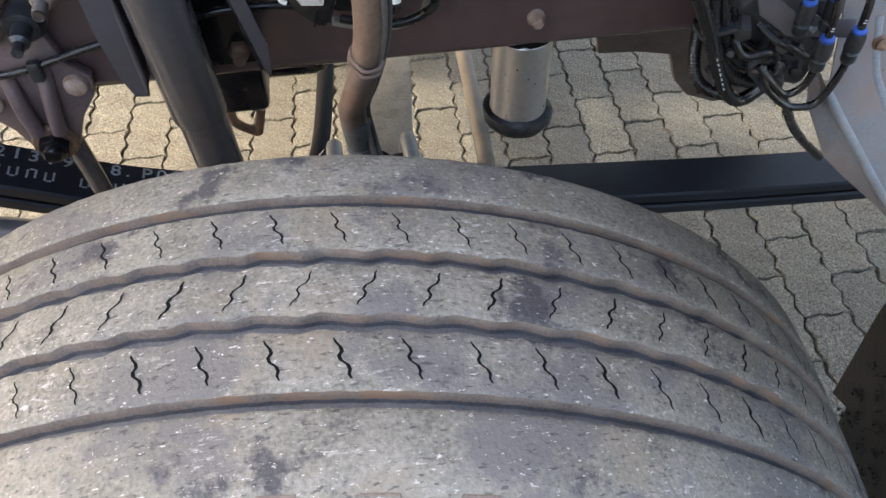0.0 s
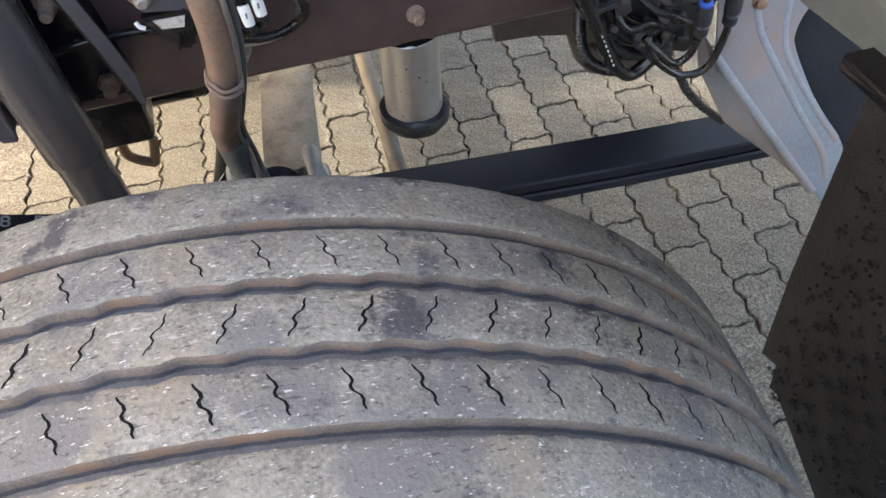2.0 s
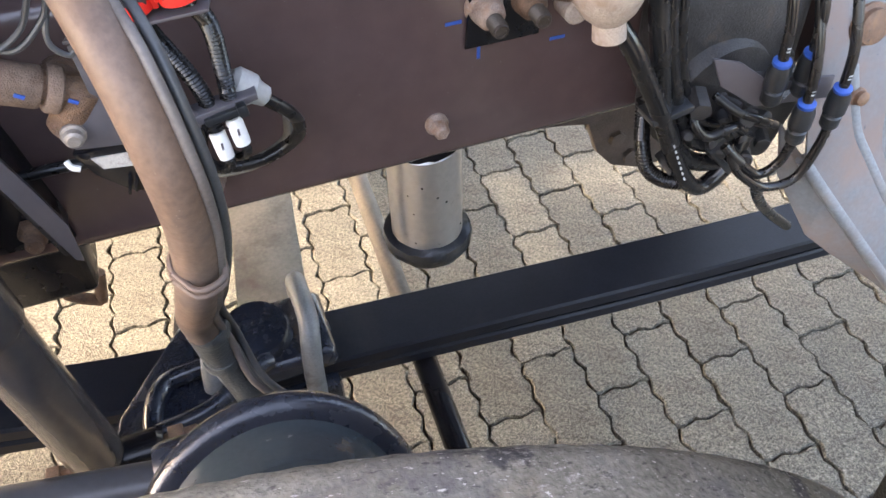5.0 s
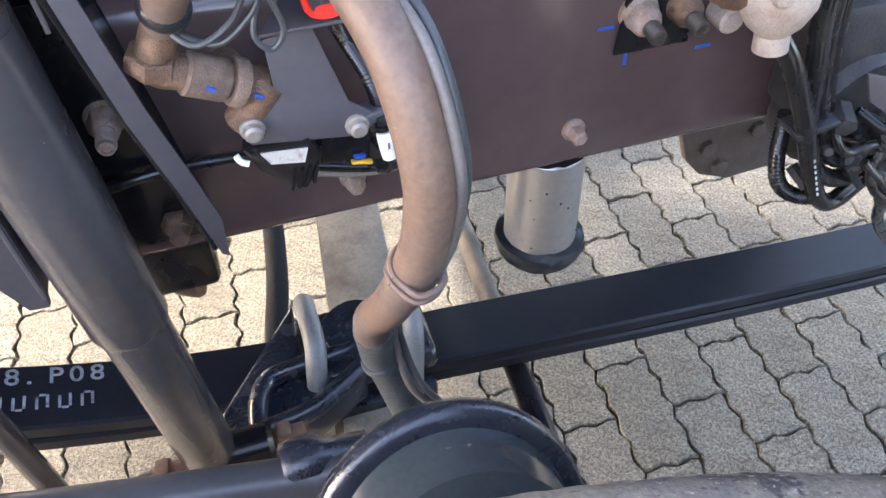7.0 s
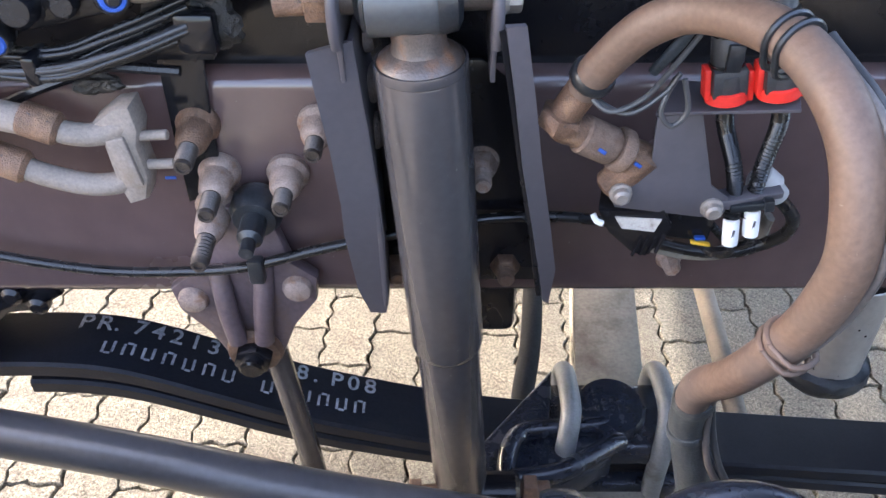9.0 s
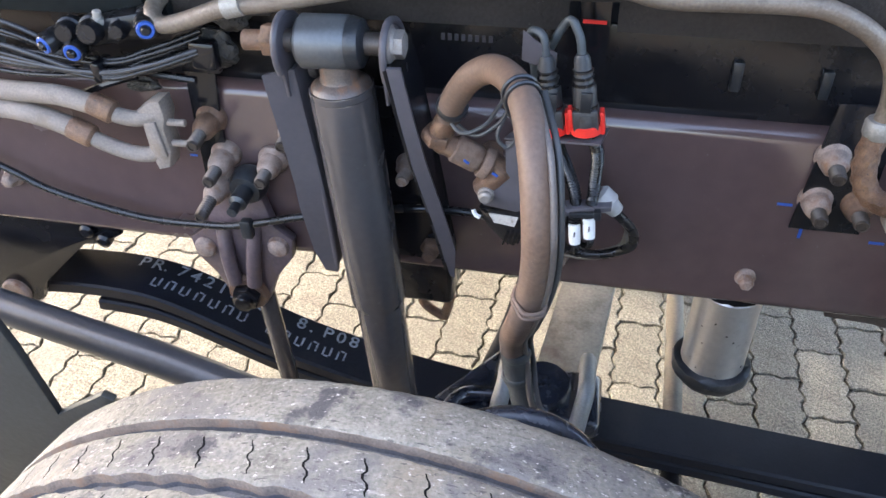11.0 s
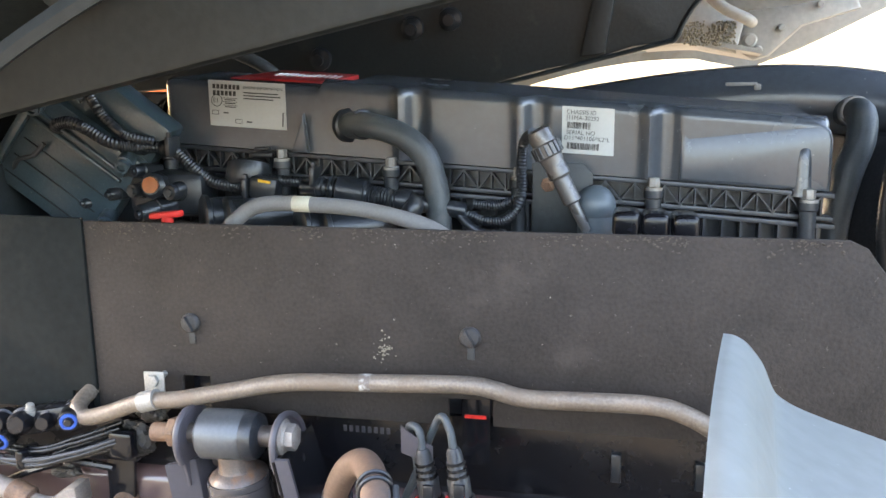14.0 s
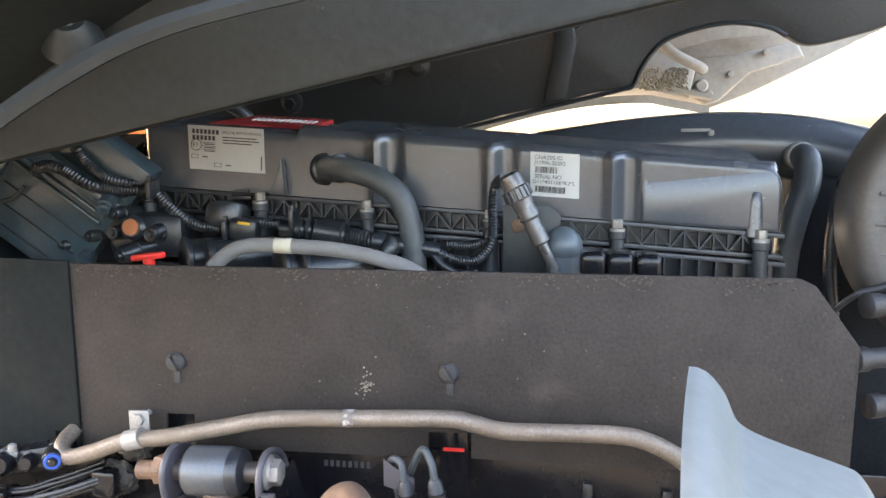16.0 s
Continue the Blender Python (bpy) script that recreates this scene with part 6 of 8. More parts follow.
RIDGE = [(0.702, 0.70), (0.736, 0.652), (0.795, 0.572), (0.867, 0.475), (0.885, 0.451)]
RIM = [(0.912, 0.414), (0.924, 0.47), (0.927, 0.52), (0.900, 0.562), (0.865, 0.614), (0.829, 0.687), (0.825, 0.715), (0.843, 0.747), (0.88, 0.775), (0.97, 0.79), (0.97, 0.95), (0.70, 0.95)]
CURVE = [(q.x, q.z) for q in smooth_path([(x, 0, z) for x, z in RIM[:10]], 4)]
bm = B()
prism(bm, [panel_at(x, z) for x, z in RIDGE + CURVE + RIM[10:]], (0, 0.004, 0), 0.0015)
part("centre_panel", bm, INNER_PANEL, inner)
L0, L1 = Vector((0.700, 0.515, 0.655)), Vector((0.742, 0.478, 0.570))
for nm, loop in (("upper_fold", [panel_at(0.702, 0.70), panel_at(0.736, 0.652), L1, L0, Vector((0.69, 0.53, 0.73))]),
                 ("edge_fold", [panel_at(0.736, 0.652), panel_at(0.795, 0.572), panel_at(0.867, 0.475), panel_at(0.885, 0.451), Vector((0.835, 0.43, 0.495)), Vector((0.775, 0.462, 0.541)), L1])):
    bm = B()
    c = sum(loop, Vector()) / len(loop)
    front = [bm.verts.new(p + Vector((0, 0.0015, 0))) for p in loop]
    back = [bm.verts.new(p + Vector((0, 0.0055, 0))) for p in loop]
    mid, mid2 = bm.verts.new(c), bm.verts.new(c + Vector((0, 0.004, 0)))
    for i in range(len(loop)):
        j = (i + 1) % len(loop)
        bm.faces.new((front[i], front[j], mid))
        bm.faces.new((back[j], back[i], mid2))
        bm.faces.new((front[i], back[i], back[j], front[j]))
    bmesh.ops.recalc_face_normals(bm, faces=bm.faces)
    part(nm, bm, INNER_PANEL, inner, sharp=20)
for line, r in ((RIDGE, 0.003), ([(0.755, 0.80), (0.767, 0.729), (0.789, 0.685), (0.844, 0.591), (0.891, 0.519), (0.903, 0.47)], 0.0035), ([(0.815, 0.78), (0.808, 0.715), (0.824, 0.665), (0.878, 0.581), (0.913, 0.534)], 0.003)):
    bm = B()
    tube(bm, [panel_at(x, z, -0.0068) for x, z in line], r + 0.0052, 16, per=4)
    part("pressed_ridge", bm, PALE_RIDGE, inner, "pale pressed ridge")
for x, z, r in ((0.763, 0.765, 0.009), (0.768, 0.842, 0.021)):
    bm = B()
    lathe(bm, panel_at(x, z, -0.002), (0, -1, 0.2), [(r * 1.25, 0), (r * 1.25, 0.003), (r, 0.005), (r * 0.95, 0.011), (r * 0.5, 0.013)], 20)
    part("bolt", bm, RUST, inner, "rusty brown bolt")
bm = B()
prism(bm, [panel_at(x, z, -0.03) for x, z in ((0.80, 0.72), (0.835, 0.64), (0.90, 0.545), (0.905, 0.44), (1.25, 0.40), (1.25, 0.84), (0.82, 0.84))], (0, 0.006, 0), 0.002)
part("liner", bm, MATT_BLACK, inner, "matt black liner behind the panel")
bm = B()
prism(bm, [panel_at(0.80, 0.93, -0.003), panel_at(0.95, 0.93, -0.003), Vector((0.95, 0.60, 0.93)), Vector((0.80, 0.60, 0.93))], (0, 0, 0.004), 0.001)
part("mount_lip", bm, INNER_PANEL, inner, "upper lip reaching back to the rail")
flap = thing("mud_flap", (0.74, -0.1, 0.05), "black ribbed rubber mud flap behind the wheel", "mud flap")
bm = B()
prism(bm, [(0.74, -0.36, 0.03), (0.74, -0.25, 0.035), (0.74, 0.02, 0.165), (0.74, 0.165, 0.242), (0.74, 0.183, 0.232), (0.74, 0.19, 0.29), (0.74, 0.226, 0.275), (0.74, 0.24, 0.475), (0.74, 0.246, 0.715), (0.74, 0.25, 0.98), (0.74, -0.36, 0.98)], (0.012, 0, 0), 0.003)
part("sheet", bm, FLAP, flap)
bm = B()
box(bm, (0.68, 0.0, 0.925), (0.14, 0.36, 0.02), bevel=0.003)
part("mount_strip", bm, BLACK_PAINT, flap)
bm = B()
rf = random.Random(5)
for i in range(20):
    for j in range(11):
        y, z = -0.34 + j * 0.055 + (i % 2) * 0.027, 0.24 + i * 0.034
        if y > 0.21:
            continue
        for q in range(9):
            yy, zz = y + rf.gauss(0, 0.009), z + rf.gauss(0, 0.007)
            box(bm, (0.7385, yy, zz), (0.005, rf.uniform(0.002, 0.006), rf.uniform(0.002, 0.005)), Matrix.Rotation(rf.uniform(0, 1.5), 4, "X"))
tagged(part("moulded_grain", bm, FLAP, flap), kind="stuff")

# ---- front wing plate ----
wing = thing("front_wing_plate", (-0.7, 0.3, 0.7), "dark grey dusty plastic wing plate in front of the wheel", "wing plate")
bm = B()
prism(bm, [(-1.2, 0.30, 0.86), (-0.575, 0.30, 0.845), (-0.562, 0.30, 0.80), (-0.542, 0.30, 0.693), (-0.47, 0.30, 0.742), (-0.455, 0.30, 0.735), (-0.52, 0.30, 0.60), (-0.62, 0.30, 0.45), (-1.2, 0.30, 0.45)], (0, 0.012, 0), 0.003)
part("plate", bm, LINER, wing)
bm = B()
tube(bm, [(-1.0, 0.305, 0.74), (-1.0, 0.45, 0.80), (-1.0, 0.64, 0.85)], 0.014, 12)
part("stay", bm, BLACK_PAINT, wing, "black tube stay to the rail")

# ---- engine ----
def ez(x, z):
    """Height on the engine, which leans down to the rear by four degrees."""
    return z - 0.068 * (x + 0.5)


block = thing("engine_block", (0, 1.1, 0.7), "black painted engine block below the cover", "engine")
bm = B()
prism(bm, [(-0.62, 0.93, 0.80), (0.50, 0.93, 0.78), (0.50, 0.93, ez(0.5, 1.36)), (-0.62, 0.93, ez(-0.62, 1.36))], (0, 0.36, 0), 0.01)
part("block", bm, BLACK_PLASTIC, block)
for x, z in ((-0.388, 1.322), (-0.352, 1.320), (-0.236, 1.308), (-0.204, 1.306)):
    bm = B()
    lathe(bm, (x, 0.795, z), (0.75, 0.65, 0), [(0.0, -0.002), (0.020, -0.002), (0.030, 0.0), (0.033, 0.002), (0.033, 0.008), (0.028, 0.011), (0.028, 0.11)], 26)
    part("intake_runner", bm, BLACK_PLASTIC, block)
cover = thing("engine_cover", (0, 1.05, 1.35), "dark grey plastic rocker cover with moulded ribs", "engine cover")
CF = [(-0.505, 0.916, 1.430), (0.497, 0.916, 1.430), (0.497, 0.917, 1.50), (0.490, 0.919, 1.522), (0.470, 0.925, 1.530), (-0.19, 0.925, 1.542), (-0.235, 0.925, 1.533), (-0.485, 0.925, 1.533), (-0.502, 0.918, 1.52)]
bm = B()
prism(bm, [(x, y, ez(x, z)) for x, y, z in CF], (0, 0.30, 0), 0.010)
part("lid", bm, COVER_PLASTIC, cover, sharp=25)
COLUMNS = (-0.108, 0.072, 0.255)


def cover_front(u, v):
    """The moulded front: flat fields, upright columns and a hollow beside each, rolled back at the top."""
    x = -0.503 + 0.998 * u
    top = 1.532 if x < -0.235 else (1.541 if x < -0.19 else 1.541 - 0.012 * (x + 0.19) / 0.66)
    z = 1.4265 + (top - 1.4265) * v
    y = 0.900
    fade = 1.0 - max(0.0, (v - 0.86) / 0.14) ** 2
    for c in COLUMNS:
        y -= 0.013 * fade * math.exp(-(((x - c) / 0.0095) ** 2))
        y += 0.011 * fade * math.exp(-(((x - c - 0.027) / 0.013) ** 4))
    end = min(x + 0.503, 0.495 - x)
    y += 0.014 * max(0.0, 1.0 - end / 0.014) ** 2
    y += 0.022 * max(0.0, (v - 0.88) / 0.12) ** 2
    return Vector((x, y, ez(x, z)))


bm = B()
grid(bm, cover_front, 200, 22, (0, 0.012, 0))
part("front_face", bm, COVER_PLASTIC, cover, sharp=60)
bm = B()
prism(bm, [(-0.280, 0.900, ez(-0.268, 1.427)), (-0.252, 0.900, ez(-0.268, 1.427)), (-0.258, 0.900, ez(-0.268, 1.487))], (0, -0.02, 0), 0.004)
part("rib", bm, COVER_PLASTIC, cover)
bm = B()
lathe(bm, (0.463, 0.905, ez(0.463, 1.418)), (0, 0.03, 1), [(0.0165, 0), (0.015, 0.012), (0.0135, 0.05), (0.012, 0.064), (0.006, 0.072), (0.002, 0.074)], 22)
part("rib", bm, COVER_PLASTIC, cover)
# flat stiffened faces beside the ribs
for x0, x1 in ((0.298, 0.4985),):
    bm = B()
    prism(bm, [(x, y, ez(x, z)) for x, y, z in ((x0, 0.907, 1.4268), (x1, 0.907, 1.4268), (x1, 0.909, 1.498), (x1 - 0.004, 0.910, 1.510), (x1 - 0.012, 0.912, 1.519), (x1 - 0.026, 0.915, 1.525), (x0 + 0.014, 0.919, 1.5305), (x0 + 0.003, 0.916, 1.525), (x0, 0.912, 1.515))], (0, -0.0125, 0), 0.0055)
    part("raised_panel", bm, COVER_PLASTIC, cover, sharp=70)
for x0, x1, z0, z1 in ((-0.485, -0.24, 1.530, 1.530), (-0.19, 0.475, 1.539, 1.527)):
    bm = B()
    a, b = ez(x0, z0), ez(x1, z1)
    vs = [bm.verts.new(p) for p in ((x0, 0.935, a), (x1, 0.935, b), (x1, 1.06, b + 0.014), (x0, 1.06, a + 0.014), (x0, 1.21, a), (x1, 1.21, b))]
    for fc in ((0, 1, 2, 3), (3, 2, 5, 4), (0, 3, 4), (1, 5, 2), (0, 4, 5, 1)):
        bm.faces.new([vs[i] for i in fc])
    bmesh.ops.recalc_face_normals(bm, faces=bm.faces)
    part("crown", bm, COVER_PLASTIC, cover)
bm = B()
prism(bm, [(x, 0.897, ez(x, z)) for x, z in ((-0.51, 1.4185), (0.505, 1.4185), (0.505, 1.4255), (-0.51, 1.4255))], (0, 0.03, 0), 0.0022)
part("upper_flange", bm, RIB_PLASTIC, cover)
bm = B()
prism(bm, [(x, 0.897, ez(x, z)) for x, z in ((-0.51, 1.386), (0.505, 1.386), (0.505, 1.393), (-0.51, 1.393))], (0, 0.03, 0), 0.0022)
prism(bm, [(x, 0.893, ez(x, z)) for x, z in ((-0.512, 1.376), (0.507, 1.376), (0.507, 1.3835), (-0.512, 1.3835))], (0, 0.03, 0), 0.0022)
part("lower_flange", bm, RIB_PLASTIC, cover)
bm = B()
prism(bm, [(x, 0.918, ez(x, z)) for x, z in ((-0.5, 1.33), (0.495, 1.33), (0.495, 1.43), (-0.5, 1.43))], (0, 0.02, 0))
part("truss_back", bm, BLACK_PLASTIC, cover)
for k in range(48):
    x = -0.50 + k * 0.0208
    sgn = 1 if k % 2 else -1
    bm = B()
    p0, p1 = (x - 0.0095 * sgn, 0.903, ez(x, 1.393)), (x + 0.0095 * sgn, 0.903, ez(x, 1.4185))
    box(bm, (Vector(p0) + Vector(p1)) / 2, (0.0024, 0.014, 0.034), Matrix.Rotation(radians(38) * sgn, 4, "Y"))
    box(bm, (x + 0.0104, 0.902, ez(x, 1.4058)), (0.0022, 0.014, 0.026))
    part("truss_web", bm, RIB_PLASTIC, cover)
for k in range(40):
    x = -0.49 + k * 0.025
    bm = B()
    box(bm, (x, 0.905, ez(x, 1.34)), (0.003, 0.024, 0.084))
    part("fin", bm, RIB_PLASTIC, cover)
bm = B()
prism(bm, [(x, 0.893, ez(x, z)) for x, z in ((-0.5, 1.285), (0.50, 1.285), (0.50, 1.302), (-0.5, 1.302))], (0, 0.04, 0), 0.003)
part("base_flange", bm, RIB_PLASTIC, cover)
for x in (-0.490, -0.298, -0.122, 0.072, 0.264, 0.470):
    bm = B()
    lathe(bm, (x, 0.888, ez(x, 1.33)), (0, 0, 1), [(0.011, 0), (0.011, 0.07), (0.0135, 0.072), (0.0135, 0.082)], 16)
    tower = part("bolt_tower", bm, RIB_PLASTIC, cover)
    bm = B()
    lathe(bm, (x, 0.888, ez(x, 1.412)), (0, 0, 1), [(0.0125, 0), (0.0125, 0.004), (0.009, 0.005)], 16)
    hexagon(bm, (x, 0.888, ez(x, 1.416)), (0, 0, 1), 0.0085, 0.014, x)
    part("bolt", bm, GALV, tower, "dusty steel bolt")
badge = thing("red_badge", (-0.3, 1.0, 1.54), "red plastic badge with raised white marks on the cover", "badge")
bm = B()
low, high = [], []
for x, y, z in ((-0.405, 0.945, 1.534), (-0.232, 0.945, 1.536), (-0.222, 1.05, 1.55), (-0.36, 1.05, 1.55)):
    low.append(bm.verts.new((x, y, ez(x, z - 0.006))))
    high.append(bm.verts.new((x, y, ez(x, z + 0.001))))
bm.faces.new(low)
bm.faces.new(high[::-1])
for i in range(4):
    bm.faces.new((low[i], high[i], high[(i + 1) % 4], low[(i + 1) % 4]))
bmesh.ops.recalc_face_normals(bm, faces=bm.faces)
part("plate", bm, surface("dull_red_badge", (0.42, 0.022, 0.025), 0.45, vary=0.25, scale=40, bump=0.1), badge)
for k in range(12):
    x = -0.345 + k * 0.0095
    bm = B()
    box(bm, (x, 1.0, ez(x, 1.5435)), (0.0055, 0.03, 0.004), Matrix.Rotation(radians(8), 4, "X"), 0.0008)
    part("mark", bm, WHITE, badge)


def sticker(name, label, x0, x1, z0, z1, y=0.8985):
    t = thing(name, ((x0 + x1) / 2, y, z0), label, "label")
    bm = B()
    prism(bm, [(x0, y, ez(x0, z0)), (x1, y, ez(x1, z0)), (x1, y, ez(x1, z1)), (x0, y, ez(x0, z1))], (0, 0.0008, 0))
    part("paper", bm, PAPER, t)
    return t


def on_cover(x, z, y=0.8978):
    return Matrix.Translation((x, y, ez(x, z))) @ Matrix.Rotation(radians(3.9), 4, "Y") @ Matrix.Rotation(radians(90), 4, "X")


def bar(t, x, z, w, h, mat=None, y=0.8979):
    bm = B()
    box(bm, (0, 0, 0), (w, h, 0.0003))
    bmesh.ops.transform(bm, matrix=on_cover(x, z, y), verts=bm.verts)
    part("print_bar", bm, mat or INK, t)


lab = sticker("engine_label", "white engine information label with black print", -0.421, -0.292, 1.459, 1.530)
for z, w in ((1.5205, 0.046), (1.5105, 0.042)):
    for k in range(7 if w > 0.045 else 6):
        bar(lab, -0.411 + k * 0.0068, z, 0.0048, 0.0072)
text_mesh("heading", "ENGINE INFORMATION", 0.0062, on_cover(-0.362, 1.519), INK, lab, depth=0.0001)
for k, w in enumerate((0.058, 0.062, 0.05)):
    bar(lab, -0.362 + w / 2, 1.513 - k * 0.0045, w, 0.0018)
text_mesh("approval_mark", "E1", 0.010, on_cover(-0.414, 1.4955), INK, lab, depth=0.0001)
bm = B()
pts = [Vector((0.009 * math.cos(k * math.pi / 10), 0.009 * math.sin(k * math.pi / 10), 0)) for k in range(21)]
tube(bm, pts, 0.0006, 6, per=1)
bmesh.ops.transform(bm, matrix=on_cover(-0.4075, 1.4985), verts=bm.verts)
part("approval_ring", bm, INK, lab)
for k in range(3):
    bar(lab, -0.385, 1.503 - k * 0.0055, 0.024, 0.0008)
    bar(lab, -0.385, 1.5005 - k * 0.0055, 0.018, 0.0016)
for x, z in ((-0.411, 1.480), (-0.372, 1.468)):
    for dx, dz, w, h in ((0, 0.003, 0.011, 0.0008), (0, -0.003, 0.011, 0.0008), (-0.0055, 0, 0.0008, 0.0066), (0.0055, 0, 0.0008, 0.0066)):
        bar(lab, x + dx, z + dz, w, h)
    bar(lab, x + 0.018, z, 0.009, 0.002)
bar(lab, -0.2975, 1.475, 0.002, 0.022)
lab2 = sticker("serial_label", "white paper label with bar codes", 0.133, 0.207, 1.455, 1.522)
text_mesh("line", "CHASSIS ID", 0.0085, on_cover(0.139, 1.5115), INK, lab2, depth=0.0001)
text_mesh("line", "J11MA-30292", 0.0085, on_cover(0.139, 1.5035), INK, lab2, depth=0.0001)
text_mesh("line", "SERIAL NO", 0.0085, on_cover(0.139, 1.4825), INK, lab2, depth=0.0001)
text_mesh("line", "D11*401106*K2*L", 0.0085, on_cover(0.136, 1.4745), INK, lab2, depth=0.0001)
rc = random.Random(12)
for zc, w in ((1.4955, 0.032), (1.466, 0.044)):
    x = 0.141
    while x < 0.141 + w:
        t = rc.choice((0.0006, 0.001, 0.0015))
        bar(lab2, x, zc, t, 0.0095)
        x += t + rc.choice((0.0006, 0.001))

shroud = thing("fan_shroud", (-0.9, 1.1, 0.8), "black plastic fan shroud in front of the engine", "fan shroud")
bm = B()
box(bm, (-0.98, 1.08, 1.13), (0.5, 0.8, 0.70), bevel=0.05, seg=3)
part("shroud", bm, LINER, shroud)
bm = B()
box(bm, (-0.66, 1.12, 1.20), (0.3, 0.35, 0.50), bevel=0.03)
part("front_cover", bm, BLACK_PLASTIC, shroud)

# hoses and wiring on the engine
rad = thing("breather_hose", (-0.05, 0.86, 1.4), "thick grey ribbed rubber breather hose", "hose")
bm = B()
tube(bm, [(-0.195, 0.90, 1.452), (-0.17, 0.875, 1.455), (-0.135, 0.855, 1.452), (-0.095, 0.848, 1.440), (-0.062, 0.846, 1.415), (-0.047, 0.846, 1.38), (-0.040, 0.846, 1.34), (-0.036, 0.846, 1.25)], 0.0185, 20)
part("hose", bm, GREY_HOSE, rad)
bm = B()
lathe(bm, (-0.196, 0.905, 1.452), (0.75, -0.65, 0.05), [(0.026, 0), (0.026, 0.01), (0.0205, 0.014), (0.0205, 0.04), (0.0225, 0.042), (0.0225, 0.05), (0.019, 0.052)], 24)
part("stub", bm, BLACK_PLASTIC, rad)
gpipe = thing("grey_hose", (-0.15, 0.7, 1.34), "bent pale grey hose behind the shield", "hose")
bm = B()
tube(bm, [(-0.33, 0.72, 1.29), (-0.296, 0.70, 1.325), (-0.268, 0.70, 1.348), (-0.24, 0.70, 1.357), (-0.20, 0.70, 1.358), (-0.122, 0.70, 1.354), (-0.06, 0.70, 1.343), (-0.01, 0.70, 1.326), (0.04, 0.70, 1.29)], 0.0105, 16)
part("hose", bm, surface("grey_rubber", (0.17, 0.16, 0.152), 0.65, vary=0.15, scale=30, bump=0.1), gpipe)
bm = B()
lathe(bm, (-0.202, 0.70, 1.3582), (1, 0, -0.03), [(0.0106, 0), (0.0109, 0.0005), (0.0109, 0.024), (0.0106, 0.0245)], 16)
part("band", bm, surface("cream_paper", (0.5, 0.45, 0.34), 0.6, vary=0.1, scale=30, bump=0.02), gpipe, "cream paper band")
loom = thing("engine_loom", (-0.3, 0.85, 1.37), "black corrugated wiring conduit along the engine", "wiring")
for pts, r in (([(-0.635, 0.83, 1.440), (-0.628, 0.802, 1.456), (-0.612, 0.798, 1.462), (-0.595, 0.798, 1.461), (-0.575, 0.80, 1.453), (-0.541, 0.81, 1.431), (-0.505, 0.84, 1.422), (-0.466, 0.85, 1.420), (-0.435, 0.85, 1.395), (-0.40, 0.85, 1.370), (-0.36, 0.85, 1.362), (-0.326, 0.85, 1.358)], 0.0105),
               ([(-0.60, 0.83, 1.53), (-0.573, 0.82, 1.494), (-0.561, 0.82, 1.474), (-0.545, 0.82, 1.459), (-0.525, 0.825, 1.441), (-0.49, 0.845, 1.430)], 0.0095),
               ([(-0.31, 0.845, 1.374), (-0.27, 0.845, 1.372), (-0.235, 0.845, 1.366), (-0.232, 0.84, 1.345), (-0.225, 0.83, 1.33)], 0.009),
               ([(0.0, 0.85, 1.327), (0.03, 0.845, 1.318), (0.06, 0.845, 1.322), (0.08, 0.845, 1.35), (0.081, 0.845, 1.40), (0.086, 0.84, 1.432), (0.10, 0.82, 1.444)], 0.0085),
               ([(0.01, 0.86, 1.340), (0.04, 0.86, 1.338), (0.07, 0.86, 1.345)], 0.0085),
               ([(-0.008, 0.845, 1.326), (0.008, 0.84, 1.31), (0.03, 0.84, 1.30), (0.06, 0.84, 1.30)], 0.008)):
    bm = B()
    tube(bm, pts, r * 0.92, 14, ribs=0.13, pitch=0.0048)
    part("conduit", bm, BLACK_PLASTIC, loom)
bm = B()
tube(bm, [(-0.245, 0.838, 1.364), (-0.20, 0.836, 1.363), (-0.165, 0.835, 1.358), (-0.13, 0.836, 1.351), (-0.07, 0.842, 1.342), (0.0, 0.85, 1.331)], 0.0125, 16)
part("trunk", bm, BLACK_PLASTIC, loom)
for p, d, r, L in (((-0.222, 0.837, 1.364), (1, 0, -0.05), 0.0165, 0.016), ((-0.203, 0.836, 1.363), (1, 0, -0.1), 0.0195, 0.010), ((-0.19, 0.835, 1.3625), (1, 0, -0.16), 0.021, 0.050), ((-0.102, 0.838, 1.347), (1, 0, -0.1), 0.0165, 0.03), ((-0.48, 0.85, 1.42), (1, 0, 0), 0.0135, 0.016), ((-0.535, 0.845, 1.424), (1, 0, -0.05), 0.0135, 0.034)):
    bm = B()
    lathe(bm, p, d, [(r * 0.8, 0), (r, 0.003), (r, L - 0.006), (r * 0.85, L - 0.004), (r * 0.8, L)], 18)
    part("sleeve", bm, BLACK_PLASTIC, loom)
bm = B()
tube(bm, [(-0.141, 0.835, 1.3535), (-0.125, 0.836, 1.351), (-0.106, 0.837, 1.348)], 0.0155, 16, ribs=0.16, pitch=0.0055)
part("boot", bm, BLACK_PLASTIC, loom, "ribbed rubber boot")
bm = B()
tube(bm, [(-0.080, 0.838, 1.345), (-0.072, 0.83, 1.340), (-0.078, 0.826, 1.328), (-0.085, 0.826, 1.312)], 0.0145, 14)
part("elbow", bm, BLACK_PLASTIC, loom)
